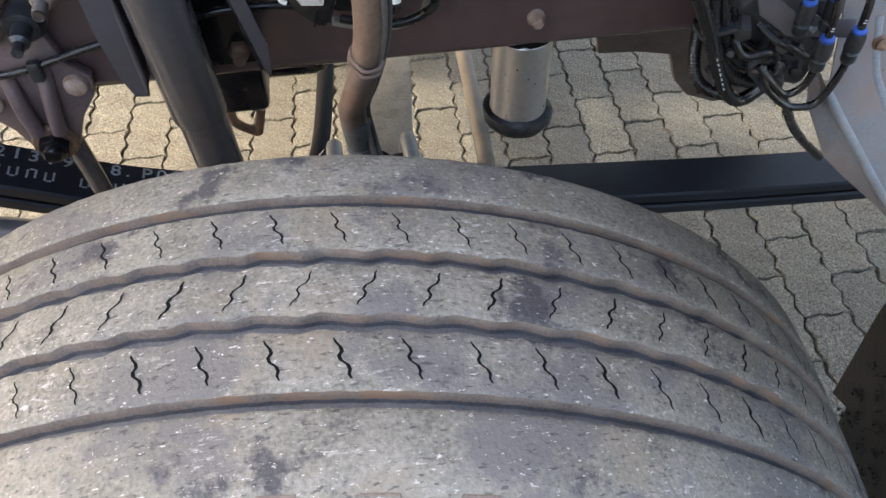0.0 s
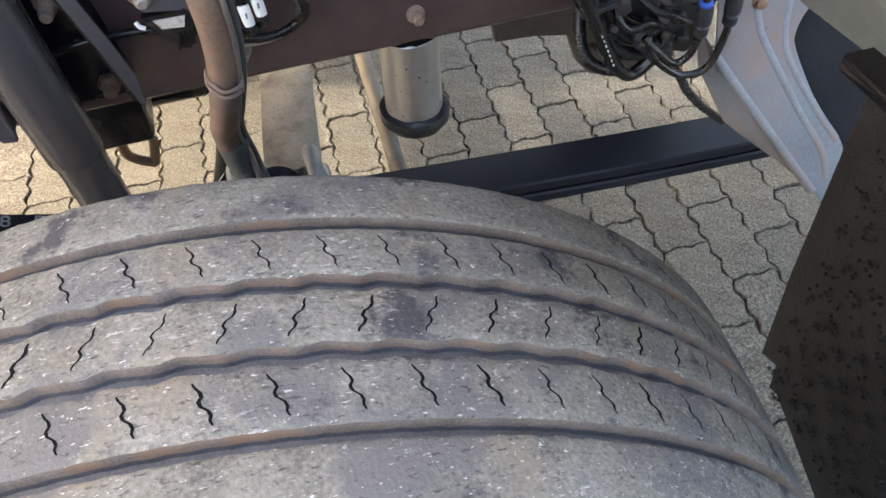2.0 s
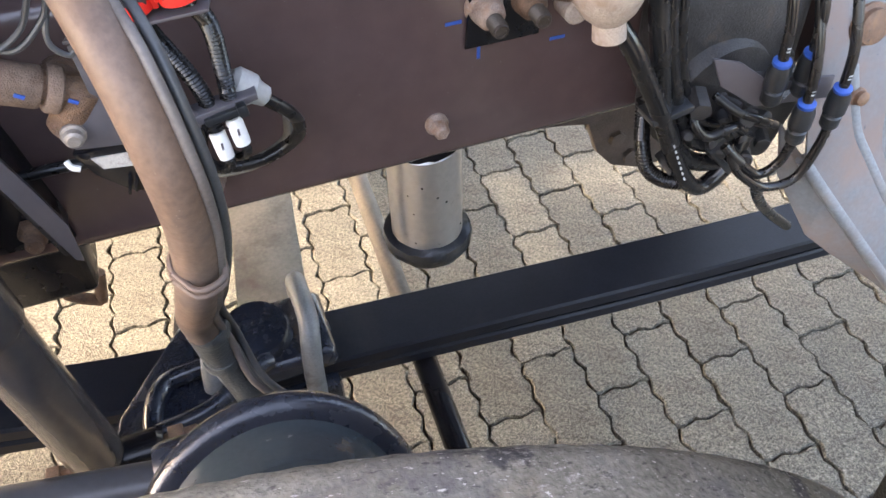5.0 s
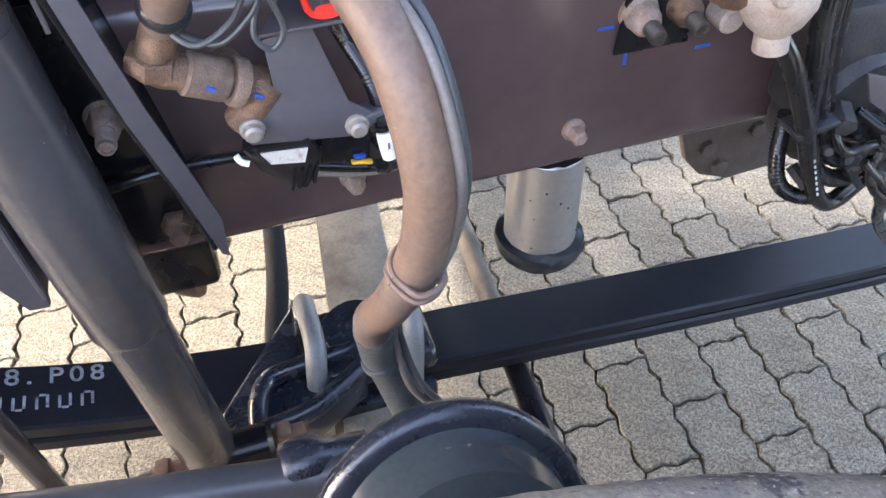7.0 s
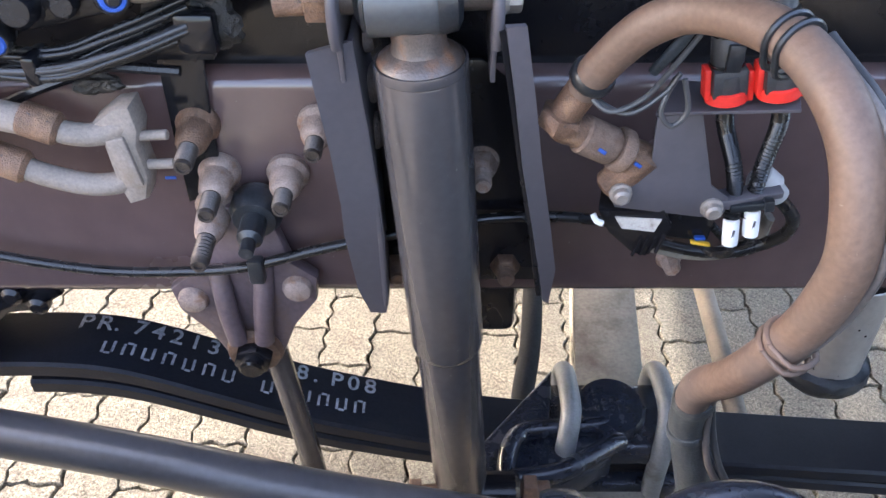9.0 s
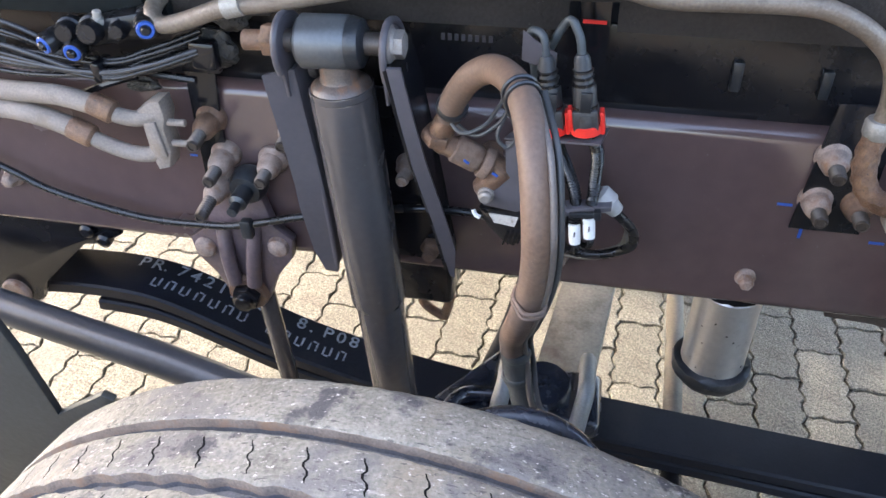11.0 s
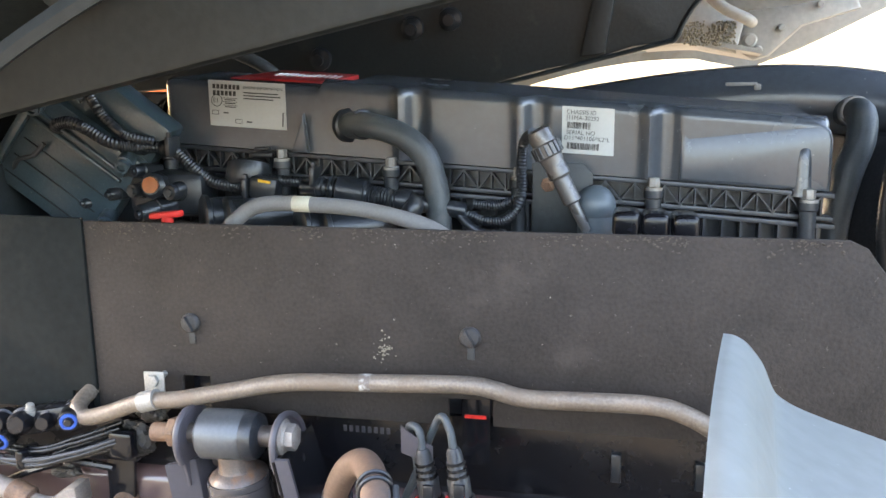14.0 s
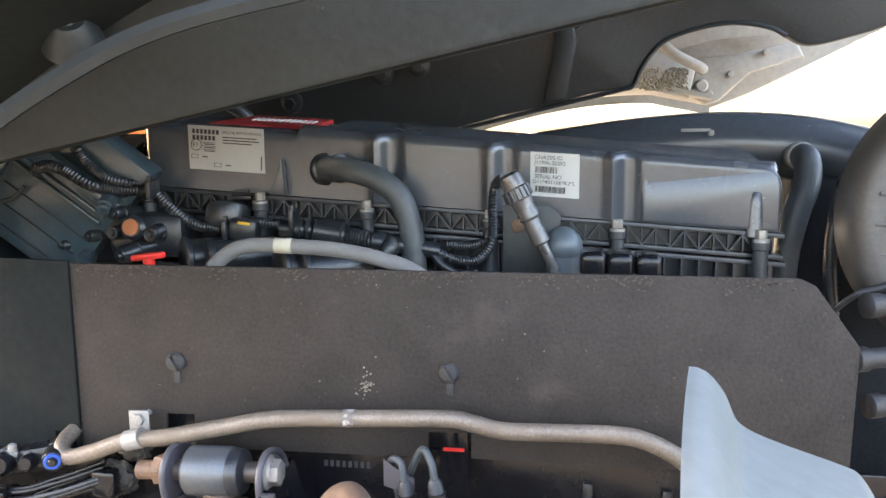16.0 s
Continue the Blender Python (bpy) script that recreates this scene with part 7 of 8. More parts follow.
for p in ((-0.332, 0.836, 1.362), (-0.2215, 0.83, 1.381), (-0.456, 0.84, 1.424)):
    bm = B()
    box(bm, p, (0.008, 0.034, 0.030), bevel=0.0025)
    box(bm, Vector(p) + Vector((0.002, -0.012, 0.017)), (0.006, 0.008, 0.010), bevel=0.0015)
    part("clip", bm, BLACK_PLASTIC, loom)
bm = B()
box(bm, (-0.327, 0.885, 1.408), (0.034, 0.012, 0.007), bevel=0.002)
box(bm, (-0.327, 0.882, 1.418), (0.026, 0.008, 0.005), bevel=0.0015)
part("flange_clip", bm, BLACK_PLASTIC, loom)
bm = B()
box(bm, (-0.305, 0.84, 1.362), (0.045, 0.03, 0.034), Matrix.Rotation(radians(8), 4, "Y"), 0.006)
part("junction", bm, BLACK_PLASTIC, loom)
bm = B()
box(bm, (-0.30, 0.8235, 1.373), (0.02, 0.002, 0.004), Matrix.Rotation(radians(8), 4, "Y"))
part("yellow_tab", bm, YELLOW, loom)
bm = B()
lathe(bm, (-0.345, 0.875, 1.40), (0, -0.3, -1), [(0.02, 0), (0.034, 0.006), (0.036, 0.03), (0.03, 0.04)], 24)
part("sensor_dome", bm, BLACK_PLASTIC, loom)
plug = thing("round_plug", (0.14, 0.8, 1.38), "dark grey round multi-pin plug standing upright", "plug")
ax = Vector((0.065, 0.0, -0.13)).normalized()
bm = B()
lathe(bm, (0.108, 0.805, 1.447), ax, [(0.010, -0.004), (0.0155, 0.0), (0.0165, 0.006), (0.0165, 0.018), (0.019, 0.02), (0.019, 0.036), (0.0165, 0.038), (0.014, 0.05), (0.0155, 0.058), (0.0155, 0.066), (0.012, 0.07), (0.0125, 0.09), (0.013, 0.105), (0.008, 0.108), (0.0075, 0.13), (0.006, 0.15)], 24)
part("body", bm, surface("dusty_plug", (0.12, 0.115, 0.112), 0.32, 0.5, vary=0.2, scale=40, bump=0.15), plug)
a, b, d = basis(ax)
for k in range(16):
    q = k * math.pi / 8
    bm = B()
    p = Vector((0.108, 0.805, 1.447)) + ax * 0.028 + (a * math.cos(q) + b * math.sin(q)) * 0.0195
    cyl(bm, p - ax * 0.008, p + ax * 0.008, 0.0016, 6)
    part("grip_rib", bm, BLACK_PLASTIC, plug)
bm = B()
tube(bm, [(0.17, 0.805, 1.315), (0.182, 0.80, 1.305), (0.20, 0.79, 1.306), (0.22, 0.79, 1.30)], 0.005, 8)
part("lead", bm, GREY_HOSE, plug)
mount = thing("plug_bracket", (0.125, 0.86, 1.34), "dark sheet bracket with a bolt behind the plug", "bracket")
bm = B()
prism(bm, [(0.095, 0.86, 1.28), (0.18, 0.86, 1.28), (0.18, 0.86, 1.385), (0.165, 0.86, 1.40), (0.095, 0.86, 1.40)], (0, 0.005, 0), 0.001)
part("plate", bm, LINER, mount)
bm = B()
hexagon(bm, (0.118, 0.86, 1.37), (0, -1, 0), 0.011, 0.008, 0.2)
part("bolt", bm, RUST, mount)
ball = thing("grey_dome", (0.178, 0.83, 1.33), "small blue-grey plastic dome on the engine", "sensor")
bm = B()
bmesh.ops.create_uvsphere(bm, u_segments=24, v_segments=16, radius=0.028, matrix=Matrix.Translation((0.185, 0.83, 1.345)))
cyl(bm, (0.185, 0.83, 1.29), (0.185, 0.83, 1.34), 0.024, 20, 0.004)
part("dome", bm, surface("blue_grey_plastic", (0.075, 0.095, 0.11), 0.4, vary=0.1, scale=20, bump=0.05), ball)
relay = thing("black_box", (0.26, 0.77, 1.32), "glossy black ribbed plastic box behind the shield", "box")
for k, x in enumerate((0.226, 0.262, 0.298)):
    bm = B()
    box(bm, (x, 0.76, 1.334 - 0.0015 * k), (0.034, 0.06, 0.034), bevel=0.009, seg=3)
    part("segment", bm, BLACK_PAINT, relay)
ecu = thing("control_unit", (-0.62, 0.86, 1.36), "dark finned engine control unit", "control unit")
EM = Matrix.Translation((-0.635, 0.85, 1.395)) @ Matrix.Rotation(radians(40), 4, "Y") @ Matrix.Rotation(radians(10), 4, "Z")


def on_unit(name, c, size, bevel=0.003, mat=None):
    bm = B()
    box(bm, c, size, bevel=bevel)
    bmesh.ops.transform(bm, matrix=EM, verts=bm.verts)
    return part(name, bm, mat or CONTROL_BLACK, ecu)


on_unit("case", (0, 0, 0), (0.20, 0.07, 0.17), 0.008)
on_unit("upper_case", (0.0, 0.012, 0.115), (0.20, 0.06, 0.07), 0.008)
# Raised dark strips paint the shade of the seam grooves.
for z in (-0.062, -0.030, 0.002):
    on_unit("seam", (0.0, -0.0365, z), (0.15, 0.003, 0.0016), 0.0005, BLACK_PLASTIC)
for z in (0.040, 0.053):
    on_unit("ridge", (0.0, -0.038, z), (0.165, 0.010, 0.007))
on_unit("step", (0.03, -0.039, 0.072), (0.10, 0.008, 0.022))
on_unit("clamp_bar", (-0.09, -0.04, 0.0), (0.014, 0.014, 0.16))
on_unit("name_plate", (-0.06, -0.0225, 0.118), (0.05, 0.006, 0.04))
for x, z, L in ((0.085, -0.055, 0.05), (0.095, -0.02, 0.045), (-0.085, 0.06, 0.03), (0.07, 0.078, 0.04)):
    bm = B()
    lathe(bm, EM @ Vector((x, -0.03, z)), EM.to_3x3() @ Vector((0.25, -1, -0.1)), [(0.013, 0), (0.013, L * 0.7), (0.010, L * 0.72), (0.010, L), (0.006, L + 0.001), (0.006, L - 0.006)], 16)
    part("screw_boss", bm, CONTROL_BLACK, ecu)
for pts, r in (([(-0.72, 0.81, 1.385), (-0.70, 0.80, 1.405), (-0.672, 0.80, 1.412), (-0.65, 0.80, 1.43)], 0.0035), ([(-0.74, 0.81, 1.41), (-0.70, 0.81, 1.43), (-0.665, 0.81, 1.44)], 0.003)):
    bm = B()
    tube(bm, pts, r, 8)
    part("thin_lead", bm, THIN_WIRE, ecu)
head = thing("rail_end", (-0.5, 0.83, 1.33), "black cylinder-head fittings with studs", "engine part")
for p0, p1, r in (((-0.560, 0.815, 1.350), (-0.545, 0.85, 1.352), 0.010), ((-0.446, 0.815, 1.358), (-0.436, 0.86, 1.362), 0.012), ((-0.49, 0.785, 1.325), (-0.46, 0.84, 1.335), 0.014),
                  ((-0.61, 0.82, 1.335), (-0.585, 0.86, 1.335), 0.009)):
    bm = B()
    p0, p1 = Vector(p0), Vector(p1)
    h = (p1 - p0).length
    lathe(bm, p0, p1 - p0, [(r * 0.45, -0.002), (r * 0.5, 0.003), (r * 0.85, 0.003), (r, 0.006), (r, h * 0.5), (r * 1.15, h * 0.52), (r * 1.15, h)], 18)
    part("stud_cap", bm, BLACK_PLASTIC, head)
bm = B()
box(bm, (-0.47, 0.86, 1.35), (0.13, 0.06, 0.07), bevel=0.015)
box(bm, (-0.60, 0.90, 1.33), (0.16, 0.06, 0.07), bevel=0.015)
part("casting", bm, BLACK_PLASTIC, head)
bm = B()
lathe(bm, (-0.48, 0.84, 1.362), (0.1, -1, 0.15), [(0.019, 0), (0.021, 0.006), (0.021, 0.03), (0.015, 0.036)], 8)
part("housing", bm, BLACK_PLASTIC, head)
for x, z, r in ((-0.512, 1.358, 0.011), (-0.449, 1.356, 0.012), (-0.492, 1.324, 0.012), (-0.508, 1.388, 0.010)):
    bm = B()
    lathe(bm, (x, 0.806, z), (0.15, 1, -0.05), [(r * 0.4, 0), (r * 0.5, 0.003), (r * 0.9, 0.002), (r, 0.004), (r, 0.02), (r * 1.2, 0.022), (r * 1.2, 0.06)], 16)
    part("boss", bm, BLACK_PLASTIC, head)
bm = B()
lathe(bm, (-0.4765, 0.8045, 1.3675), (0.1, -1, 0.15), [(0.0125, 0), (0.0125, 0.003), (0.006, 0.004)], 16)
part("orange_cap", bm, surface("burnt_orange", (0.4, 0.12, 0.04), 0.5, vary=0.2, scale=60, bump=0.1), head, "burnt orange cap")
dip = thing("dipstick_handle", (-0.41, 0.735, 1.3), "bright red T-shaped dipstick handle", "dipstick")
bm = B()
box(bm, (-0.411, 0.735, 1.334), (0.05, 0.014, 0.0095), Matrix.Rotation(radians(-6), 4, "Y"), 0.003)
part("grip", bm, RED, dip)
bm = B()
lathe(bm, (-0.41, 0.735, 1.332), (0, 0, -1), [(0.009, 0), (0.008, 0.02), (0.006, 0.05)], 12)
part("stem", bm, RED, dip)

# intake duct and hoses at the rear of the engine
duct = thing("air_intake_duct", (0.5, 1.2, 1.45), "matt black moulded air intake duct", "air duct")
bm = B()
tube(bm, [(0.02, 1.32, 1.43), (0.18, 1.27, 1.455), (0.34, 1.24, 1.475), (0.5, 1.22, 1.482), (0.66, 1.2, 1.462), (0.82, 1.15, 1.40), (0.95, 1.1, 1.25)], 0.062, 28, flat=0.95)
part("duct", bm, COVER_PLASTIC, duct)
bm = B()
box(bm, (0.41, 1.155, 1.508), (0.05, 0.012, 0.006), bevel=0.002)
box(bm, (0.435, 1.15, 1.503), (0.01, 0.01, 0.01), bevel=0.002)
part("clip", bm, GALV, duct)
# Lighter grey puts the haze over this hose into its colour.
bm = B()
tube(bm, [(0.575, 1.17, 1.46), (0.582, 1.10, 1.46), (0.580, 1.08, 1.42), (0.563, 1.07, 1.37), (0.550, 1.07, 1.3), (0.545, 1.07, 1.2)], 0.022, 20)
part("branch", bm, GREY_HOSE, duct)
bm = B()
lathe(bm, (0.577, 1.13, 1.463), (0.1, -1, 0), [(0.023, 0), (0.0245, 0.003), (0.0245, 0.014), (0.023, 0.016)], 24)
part("clamp", bm, GALV, duct)
bm = B()
tube(bm, [(0.68, 1.0, 1.45), (0.65, 1.0, 1.462), (0.62, 1.0, 1.44), (0.605, 1.0, 1.39), (0.60, 1.0, 1.3), (0.61, 1.0, 1.2)], 0.011, 12, ribs=0.12, pitch=0.008)
part("conduit", bm, BLACK_PLASTIC, duct)
bel = thing("air_filter_drum", (0.75, 0.85, 1.2), "large round dark grey plastic air filter drum with a ribbed face", "air filter")
bm = B()
lathe(bm, (0.765, 0.915, 1.385), (0, -1, 0.05), [(0.165, 0), (0.19, 0.012), (0.2, 0.035), (0.2, 0.085), (0.196, 0.106), (0.188, 0.118), (0.175, 0.123), (0.0, 0.126)], 72)
drum = part("drum", bm, BELLOWS, bel, sharp=50)
for k in range(7):
    z = 1.265 + 0.04 * k
    w = math.sqrt(max(0.0, 0.174 ** 2 - (z - 1.392) ** 2))
    bm = B()
    tube(bm, [(0.765 - w, 0.7925, z), (0.765 - w * 0.6, 0.789, z - 0.005), (0.765, 0.788, z - 0.009), (0.765 + w, 0.791, z - 0.004)], 0.0032, 8)
    part("face_rib", bm, BELLOWS, drum)
bm = B()
cyl(bm, (0.79, 0.91, 1.36), (0.82, 1.16, 1.33), 0.085, 32, 0.006)
part("outlet", bm, MATT_BLACK, bel)
bm = B()
tube(bm, [(0.57, 0.785, 1.292), (0.60, 0.778, 1.303), (0.64, 0.776, 1.315), (0.69, 0.775, 1.318)], 0.0055, 10)
tube(bm, [(0.545, 0.80, 1.262), (0.575, 0.785, 1.292), (0.62, 0.778, 1.288), (0.68, 0.776, 1.29)], 0.004, 8)
part("clip_wire", bm, DIRTY_BLACK, bel, "dirty wire clip across the drum")
for x in (0.615, 0.65):
    bm = B()
    hexagon(bm, (x, 0.782, 1.302), (0.3, -1, 0), 0.011, 0.012, x)
    part("clip_nut", bm, BRIGHT_ZINC, bel)

side = thing("rear_bulkhead", (0.75, 1.1, 1.2), "black plastic housing behind the engine", "housing")
bm = B()
box(bm, (0.80, 1.26, 1.14), (0.44, 0.26, 0.58), bevel=0.03)
part("housing", bm, MATT_BLACK, side)
for x, z in ((0.55, 1.22), (0.57, 1.16), (0.56, 1.29)):
    bm = B()
    lathe(bm, (x, 0.72, z), (0.93, 0.37, 0), [(0.012, 0), (0.016, 0.003), (0.016, 0.02), (0.013, 0.022), (0.013, 0.08)], 16)
    part("pipe_stub", bm, DIRTY_BLACK, side)

bm = B()
box(bm, (0.66, 1.43, 1.14), (0.46, 0.08, 0.60), bevel=0.02)
part("rear_cover", bm, MATT_BLACK, side)
# Box added to close the bright gap behind the control unit.
infill = thing("oil_cooler", (-0.72, 1.3, 1.2), "dark infill box with black hoses behind the control unit", "cooler")
bm = B()
box(bm, (-0.80, 1.30, 1.275), (0.60, 0.10, 0.47), bevel=0.02)
part("housing", bm, DIRTY_BLACK, infill)
for k in range(3):
    bm = B()
    tube(bm, [(-0.60 + 0.03 * k, 1.22, 1.38), (-0.58 + 0.03 * k, 1.1, 1.46 + 0.012 * k), (-0.56 + 0.02 * k, 0.98, 1.475 + 0.01 * k), (-0.53, 0.93, 1.45)], 0.014, 14)
    part("hose", bm, CABLE, infill)

# ---- tilted cab ----
cab = thing("tilted_cab", (-1.3, 1.0, 1.4), "underside of the forward-tilted lorry cab in dusty black plastic", "cab")
bm = B()
# The end beyond x -1.4 is added out of view to shade the tyre.
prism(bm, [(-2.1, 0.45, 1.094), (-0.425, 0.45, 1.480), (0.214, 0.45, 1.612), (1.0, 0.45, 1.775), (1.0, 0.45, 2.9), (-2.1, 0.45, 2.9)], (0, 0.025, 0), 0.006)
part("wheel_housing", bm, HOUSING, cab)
bm = B()
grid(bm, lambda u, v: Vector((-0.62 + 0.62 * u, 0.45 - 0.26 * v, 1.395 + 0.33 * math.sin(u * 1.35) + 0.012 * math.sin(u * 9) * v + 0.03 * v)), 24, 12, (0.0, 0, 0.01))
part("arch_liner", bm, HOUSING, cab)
bm = B()
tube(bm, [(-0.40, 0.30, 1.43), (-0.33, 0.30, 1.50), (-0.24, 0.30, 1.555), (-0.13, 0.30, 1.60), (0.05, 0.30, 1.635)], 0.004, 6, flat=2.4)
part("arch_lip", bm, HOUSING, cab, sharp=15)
bm = B()
lathe(bm, (-0.2985, 0.42, 1.609), (0.3, -0.7, 0.62), [(0.031, -0.012), (0.028, 0.0), (0.025, 0.006), (0.019, 0.018), (0.016, 0.021), (0.004, 0.0212)], 28)
boss = part("arch_boss", bm, LINER, cab)
bm = B()
lathe(bm, (-0.2920, 0.405, 1.6223), (0.3, -0.7, 0.62), [(0.0085, -0.003), (0.0085, 0.004), (0.007, 0.0055), (0.001, 0.006)], 20)
part("arch_bolt", bm, DUSTY_KNOB, boss)
bm = B()
prism(bm, [(-1.4, 1.45, 1.47), (-0.62, 1.45, 1.535), (-0.07, 1.45, 1.512), (0.04, 1.45, 1.542)] + [tuple(p) for p in smooth_path([(0.159, 1.45, 1.563), (0.231, 1.45, 1.586), (0.29, 1.45, 1.593), (0.319, 1.45, 1.602), (0.335, 1.45, 1.636), (0.357, 1.45, 1.67), (0.39, 1.45, 1.698), (0.457, 1.45, 1.719), (0.523, 1.45, 1.726), (0.59, 1.45, 1.715), (0.623, 1.45, 1.697), (0.657, 1.45, 1.679), (0.70, 1.45, 1.680), (0.791, 1.45, 1.703)], 4)] + [(1.05, 1.45, 1.80), (1.05, 1.45, 2.9), (-1.4, 1.45, 2.9)], (0, 0.03, 0), 0.008)
part("floor_pan", bm, LINER, cab)
bm = B()
tube(bm, [(-0.05, 1.449, 1.514), (0.159, 1.449, 1.563), (0.29, 1.449, 1.593), (0.319, 1.449, 1.602), (0.335, 1.449, 1.636), (0.357, 1.449, 1.67), (0.39, 1.449, 1.698), (0.457, 1.449, 1.719), (0.523, 1.449, 1.726), (0.59, 1.449, 1.715), (0.623, 1.449, 1.697)], 0.005, 8, per=5)
part("pan_lip", bm, LINER, cab)
bm = B()
prism(bm, [(0.18, 1.435, 1.575), (0.20, 1.435, 1.70), (0.15, 1.435, 1.9), (0.10, 1.435, 1.9), (0.155, 1.435, 1.70), (0.13, 1.435, 1.57)], (0, 0.02, 0), 0.006)
part("pan_rib", bm, LINER, cab)
for x, z in ((-0.228, 1.638), (-0.145, 1.655), (-0.44, 1.578), (0.19, 1.745)):
    bm = B()
    lathe(bm, (x, 1.452, z), (0, -1, -0.2), [(0.026, 0), (0.024, 0.012), (0.012, 0.016), (0.012, 0.026)], 18)
    part("pan_bolt", bm, BLACK_PLASTIC, cab)
bm = B()
tube(bm, [(-0.62, 1.35, 1.60), (-0.56, 1.35, 1.575), (-0.52, 1.36, 1.55), (-0.50, 1.38, 1.52)], 0.014, 12)
part("cab_hose", bm, GREY_HOSE, cab)
# Unseen slab added above the visible underside to block sun from overhead.
bm = B()
prism(bm, [(-1.4, 0.47, 2.45), (1.05, 0.47, 2.55), (1.05, 2.35, 2.55), (-1.4, 2.35, 2.45)], (0, 0, 0.3))
part("cab_floor", bm, LINER, cab)
# Unseen wall added to keep direct sun off the tyre and hose.
bm = B()
prism(bm, [(-1.4, 0.475, 1.62), (-1.4, 2.35, 1.62), (-1.4, 2.35, 2.45), (-1.4, 0.475, 2.45)], (-0.03, 0, 0), 0.006)
part("front_wall", bm, LINER, cab)
far_side = thing("cab_far_side", (0.3, 2.0, 1.6), "dirty white painted cab side and arch on the far side", "cab side")
bm = B()
pts = [(-0.30, 2.1, 1.475), (-0.10, 2.1, 1.53), (0.11, 2.1, 1.598), (0.24, 2.1, 1.617), (0.37, 2.1, 1.61), (0.48, 2.1, 1.59), (0.575, 2.1, 1.566), (0.68, 2.1, 1.605), (0.768, 2.1, 1.647), (1.005, 2.1, 1.765), (1.35, 2.1, 1.93), (1.35, 2.1, 2.9), (-0.5, 2.1, 2.9)]
prism(bm, pts, (0, 0.04, 0), 0.01)
part("side_panel", bm, CAB_WHITE, far_side)
bm = B()
grid(bm, lambda u, v: Vector((-0.2 + 0.76 * u, 2.09 - 0.16 * v, 1.495 + 0.113 * math.sin(min(1.0, u * 1.2) * 1.75) - 0.03 * max(0, u - 0.8) / 0.2 + 0.012 * v)), 30, 4, (0, 0, 0.012))
part("arch_rim", bm, CAB_WHITE, far_side)
bm = B()
grid(bm, lambda u, v: Vector((-0.2 + 0.75 * u, 1.925, 1.488 + 0.113 * math.sin(min(1.0, u * 1.2) * 1.75) - 0.03 * max(0, u - 0.8) / 0.2 - 0.022 * v)), 30, 2, (0, -0.006, 0))
part("arch_flange", bm, CAB_WHITE, far_side)
for nm, ptz, off in (("brace", ((0.50, 1.98, 1.60), (0.545, 1.98, 1.575), (0.58, 1.98, 1.585), (0.66, 1.99, 1.66), (0.80, 2.0, 1.70), (0.78, 2.0, 1.74), (0.63, 1.99, 1.71), (0.53, 1.98, 1.70)), (0.01, 0.03, 0)),
                     ("gusset", ((0.36, 1.90, 1.62), (0.50, 1.95, 1.59), (0.52, 1.95, 1.69), (0.43, 1.92, 1.735), (0.37, 1.90, 1.70)), (0, 0.012, 0)),
                     ("upper_fold", ((0.38, 1.90, 1.73), (0.46, 1.91, 1.715), (0.56, 1.93, 1.74), (0.80, 1.97, 1.76), (0.84, 1.97, 1.83), (0.42, 1.9, 1.83)), (0, 0.02, 0.01))):
    bm = B()
    prism(bm, ptz, off, 0.006)
    part(nm, bm, CAB_WHITE, far_side)
for c, r in (((0.535, 1.975, 1.625), 0.018), ((0.555, 1.975, 1.60), 0.012), ((0.70, 1.985, 1.71), 0.010), ((0.61, 1.985, 1.655), 0.009)):
    bm = B()
    lathe(bm, c, (0, -1, 0), [(r, 0), (r, 0.006), (r * 0.7, 0.012)], 16)
    part("bolt", bm, CAB_WHITE, far_side)
bm = B()
tube(bm, [(0.40, 1.86, 1.745), (0.45, 1.86, 1.70), (0.51, 1.88, 1.672), (0.53, 1.92, 1.665)], 0.014, 12)
part("hose_end", bm, CAB_WHITE, far_side)
bm = B()
rg = random.Random(21)
for k in range(260):
    x, z = rg.uniform(0.365, 0.495), rg.uniform(1.612, 1.672)
    bmesh.ops.create_icosphere(bm, subdivisions=1, radius=rg.uniform(0.002, 0.0045), matrix=Matrix.Translation((x, 1.90 + 0.3 * (x - 0.36), z)))
part("crumbled_foam", bm, FOAM, far_side, "crumbling brown foam lining")
bm = B()
box(bm, (0.24, 1.96, 1.588), (0.075, 0.004, 0.022), Matrix.Rotation(radians(-8), 4, "Y"))
part("sticker", bm, PAPER, far_side, "small cream sticker")
far_lorry = thing("orange_vehicle", (-1.6, 2.6, 1.4), "orange painted vehicle part seen beyond the engine", "vehicle")
bm = B()
box(bm, (-1.62, 2.7, 1.545), (0.8, 0.3, 0.14), bevel=0.03)
part("panel", bm, ORANGE, far_lorry)
bm = B()
box(bm, (-1.62, 2.72, 0.74), (0.78, 0.26, 1.48), bevel=0.03)
part("skirt", bm, BLACK_PLASTIC, far_lorry, "dark lower skirt down to the ground")

# ---- pavers ----
PW, PL, PROT = 0.112, 0.229, radians(-3.0)


def zig(s):
    """A saw wave from -1 to 1 with period 1 and flattened tips."""
    s = (s % 1.0)
    tri = 4 * abs(s - 0.5) - 1
    return max(-0.8, min(0.8, tri * 1.3)) / 0.8


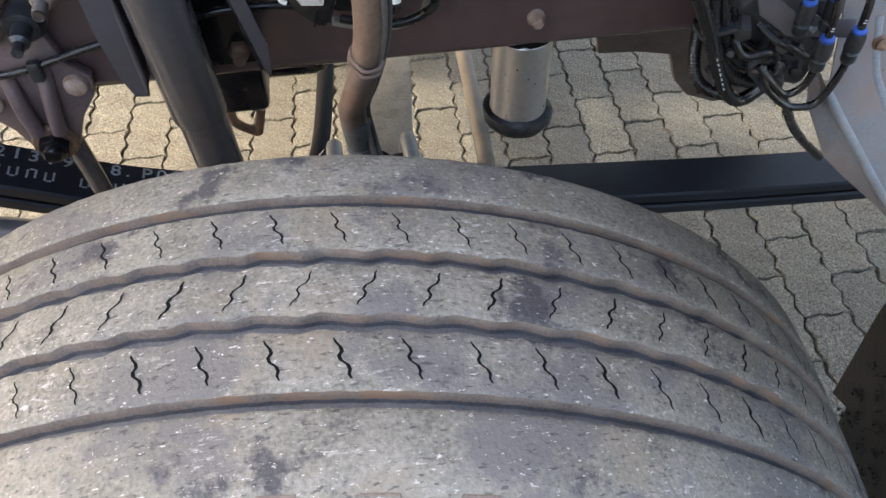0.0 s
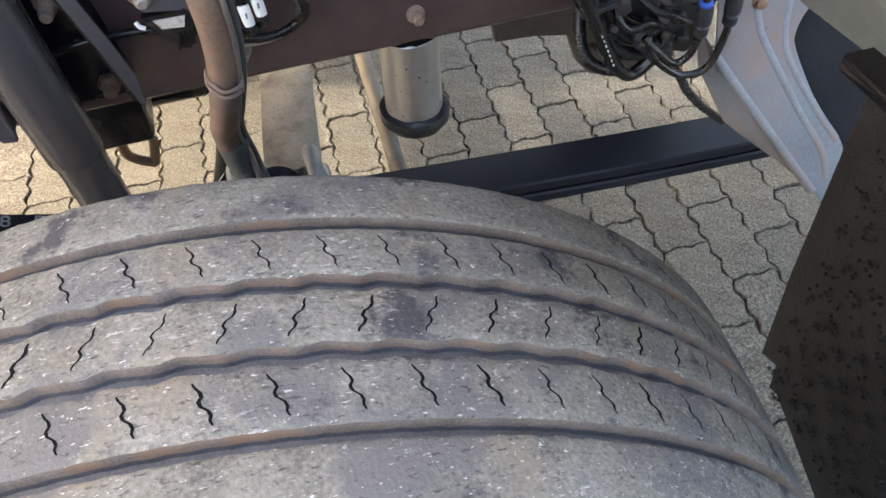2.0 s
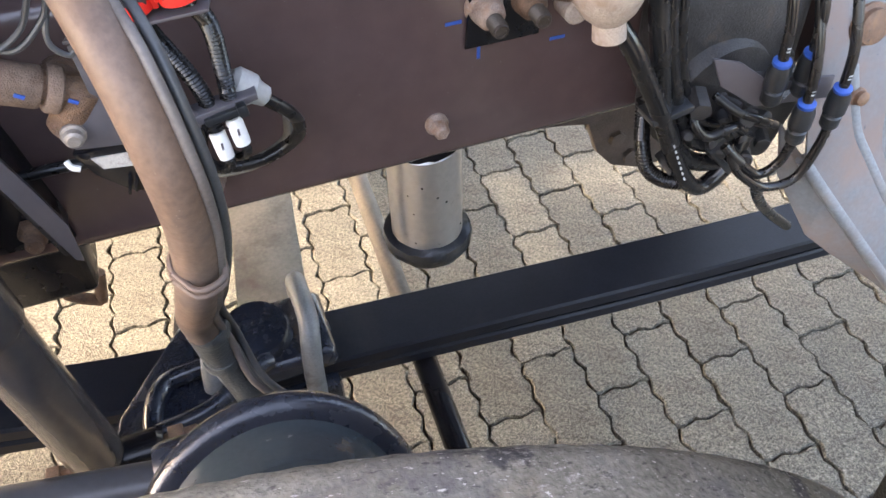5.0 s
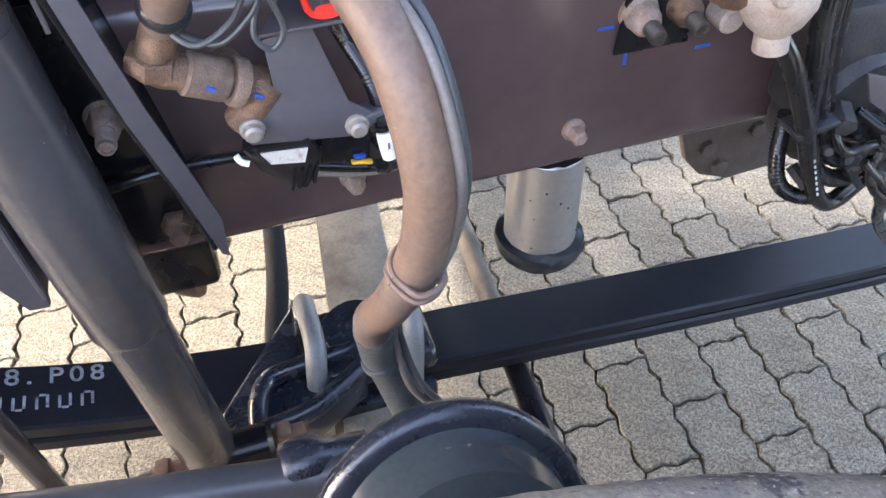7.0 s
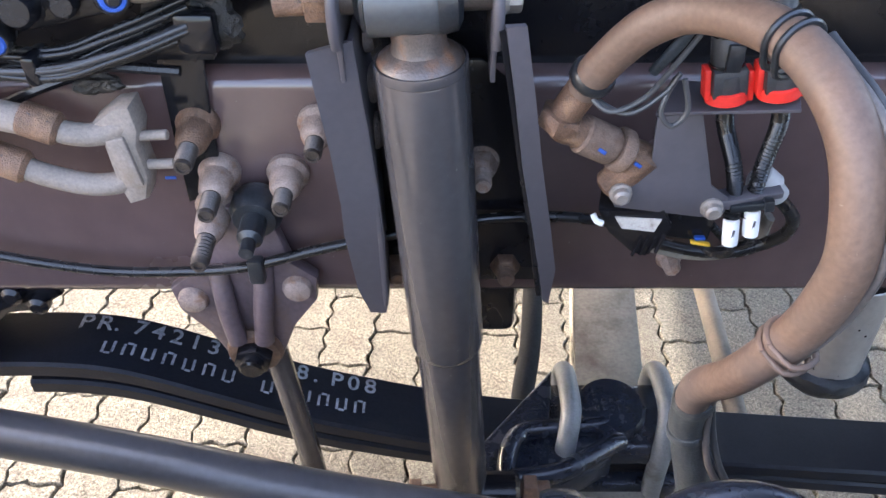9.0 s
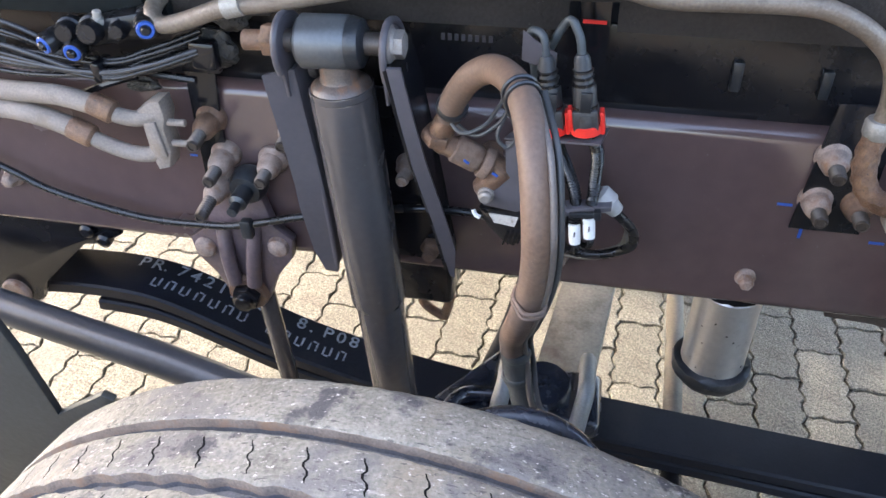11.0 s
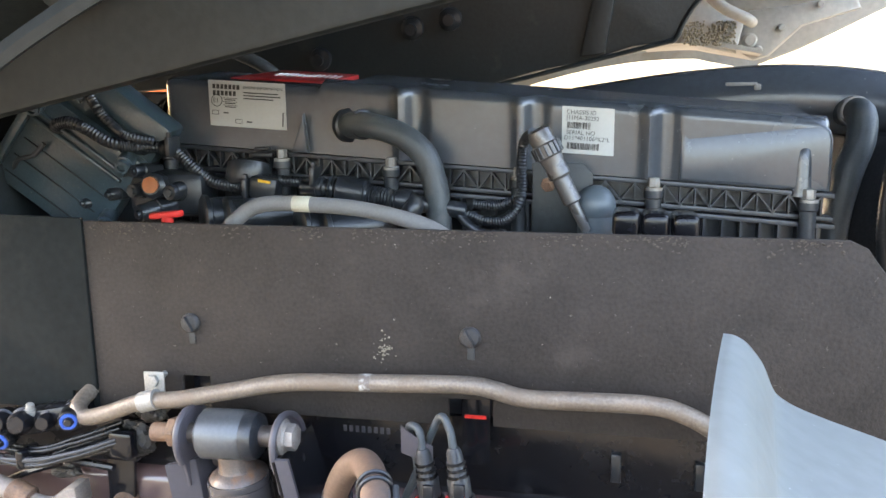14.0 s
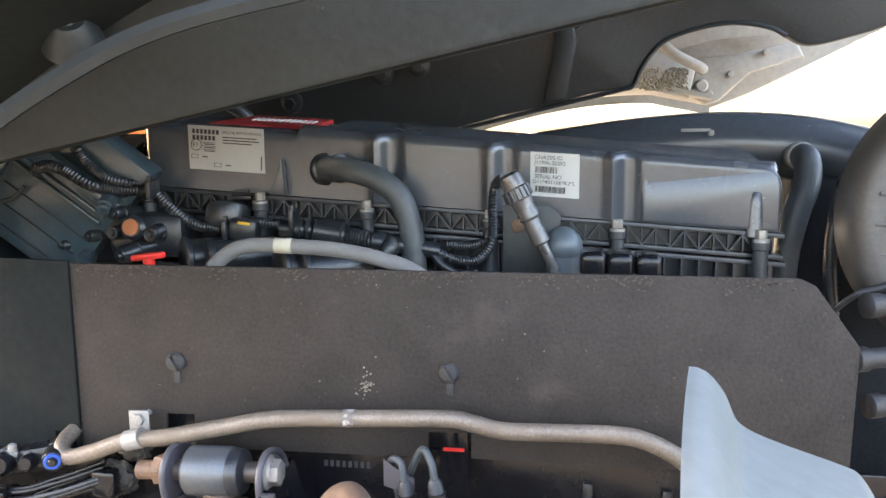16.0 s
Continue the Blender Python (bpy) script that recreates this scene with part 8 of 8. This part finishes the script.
def paver_outline(gap):
    pts = []
    w, l = PW / 2 - gap, PL / 2 - gap
    n = 16
    for i in range(n):
        y = -l + 2 * l * i / n
        pts.append((w + 0.0055 * zig(y / (PL / 4)), y))
    for i in range(8):
        x = w - 2 * w * i / 8
        pts.append((x, l + 0.004 * zig(x / (PW / 2) + 0.25)))
    for i in range(n):
        y = l - 2 * l * i / n
        pts.append((-w + 0.0055 * zig(y / (PL / 4)), y))
    for i in range(8):
        x = -w + 2 * w * i / 8
        pts.append((x, -l + 0.004 * zig(x / (PW / 2) + 0.25)))
    return pts


def paver_mesh(bm, m, rnd=None):
    rings = []
    n = len(paver_outline(0))
    wear = [rnd.uniform(-0.0019, 0.0019) if rnd else 0.0 for _ in range(2 * n)]
    for gap, z in ((0.0016, -0.02), (0.0019, -0.004), (0.0044, 0.0)):
        rings.append([bm.verts.new(m @ Vector((x + wear[2 * i], y + wear[2 * i + 1], z))) for i, (x, y) in enumerate(paver_outline(gap))])
    for a, b in zip(rings, rings[1:]):
        bridge(bm, a, b)
    bm.faces.new(rings[-1])


pav = thing("paving", (0, 0, 0), "worn tan zigzag concrete block paving with dark joints", "paving", kind="structure")
shapes = []
for k in range(5):
    bm = B()
    paver_mesh(bm, Matrix(), random.Random(40 + k))
    pm = bpy.data.meshes.new("paver")
    for f in bm.faces:
        f.smooth = True
    bm.to_mesh(pm)
    bm.free()
    pm.set_sharp_from_angle(angle=radians(30))
    pm.materials.append(PAVER)
    shapes.append(pm)
rest = B()
rng = random.Random(4)
ORIGIN = Matrix.Translation((0.451, 0.692 + PL / 2, 0)) @ Matrix.Rotation(PROT, 4, "Z")
for i in range(-26, 36):
    for j in range(-22, 26):
        m = ORIGIN @ Matrix.Translation((i * PW, (j + 0.5 * (i % 2)) * PL, rng.uniform(-0.002, 0.002))) @ Euler((rng.uniform(-0.012, 0.012), rng.uniform(-0.012, 0.012), rng.uniform(-0.01, 0.01))).to_matrix().to_4x4()
        x, y = m.translation.x, m.translation.y
        if -0.55 < x < 1.75 and 0.5 < y < 1.85:
            ob = new("paver", rng.choice(shapes))
            ob.matrix_world = m
            ob.parent = pav
        elif y > -4.2 and y < 4.6:
            paver_mesh(rest, m, rng)
me = bpy.data.meshes.new("far_pavers")
for f in rest.faces:
    f.smooth = True
rest.to_mesh(me)
rest.free()
me.set_sharp_from_angle(angle=radians(30))
me.materials.append(PAVER)
ob = new("far_pavers", me)
ob.parent = pav
tagged(ob, kind="stuff")
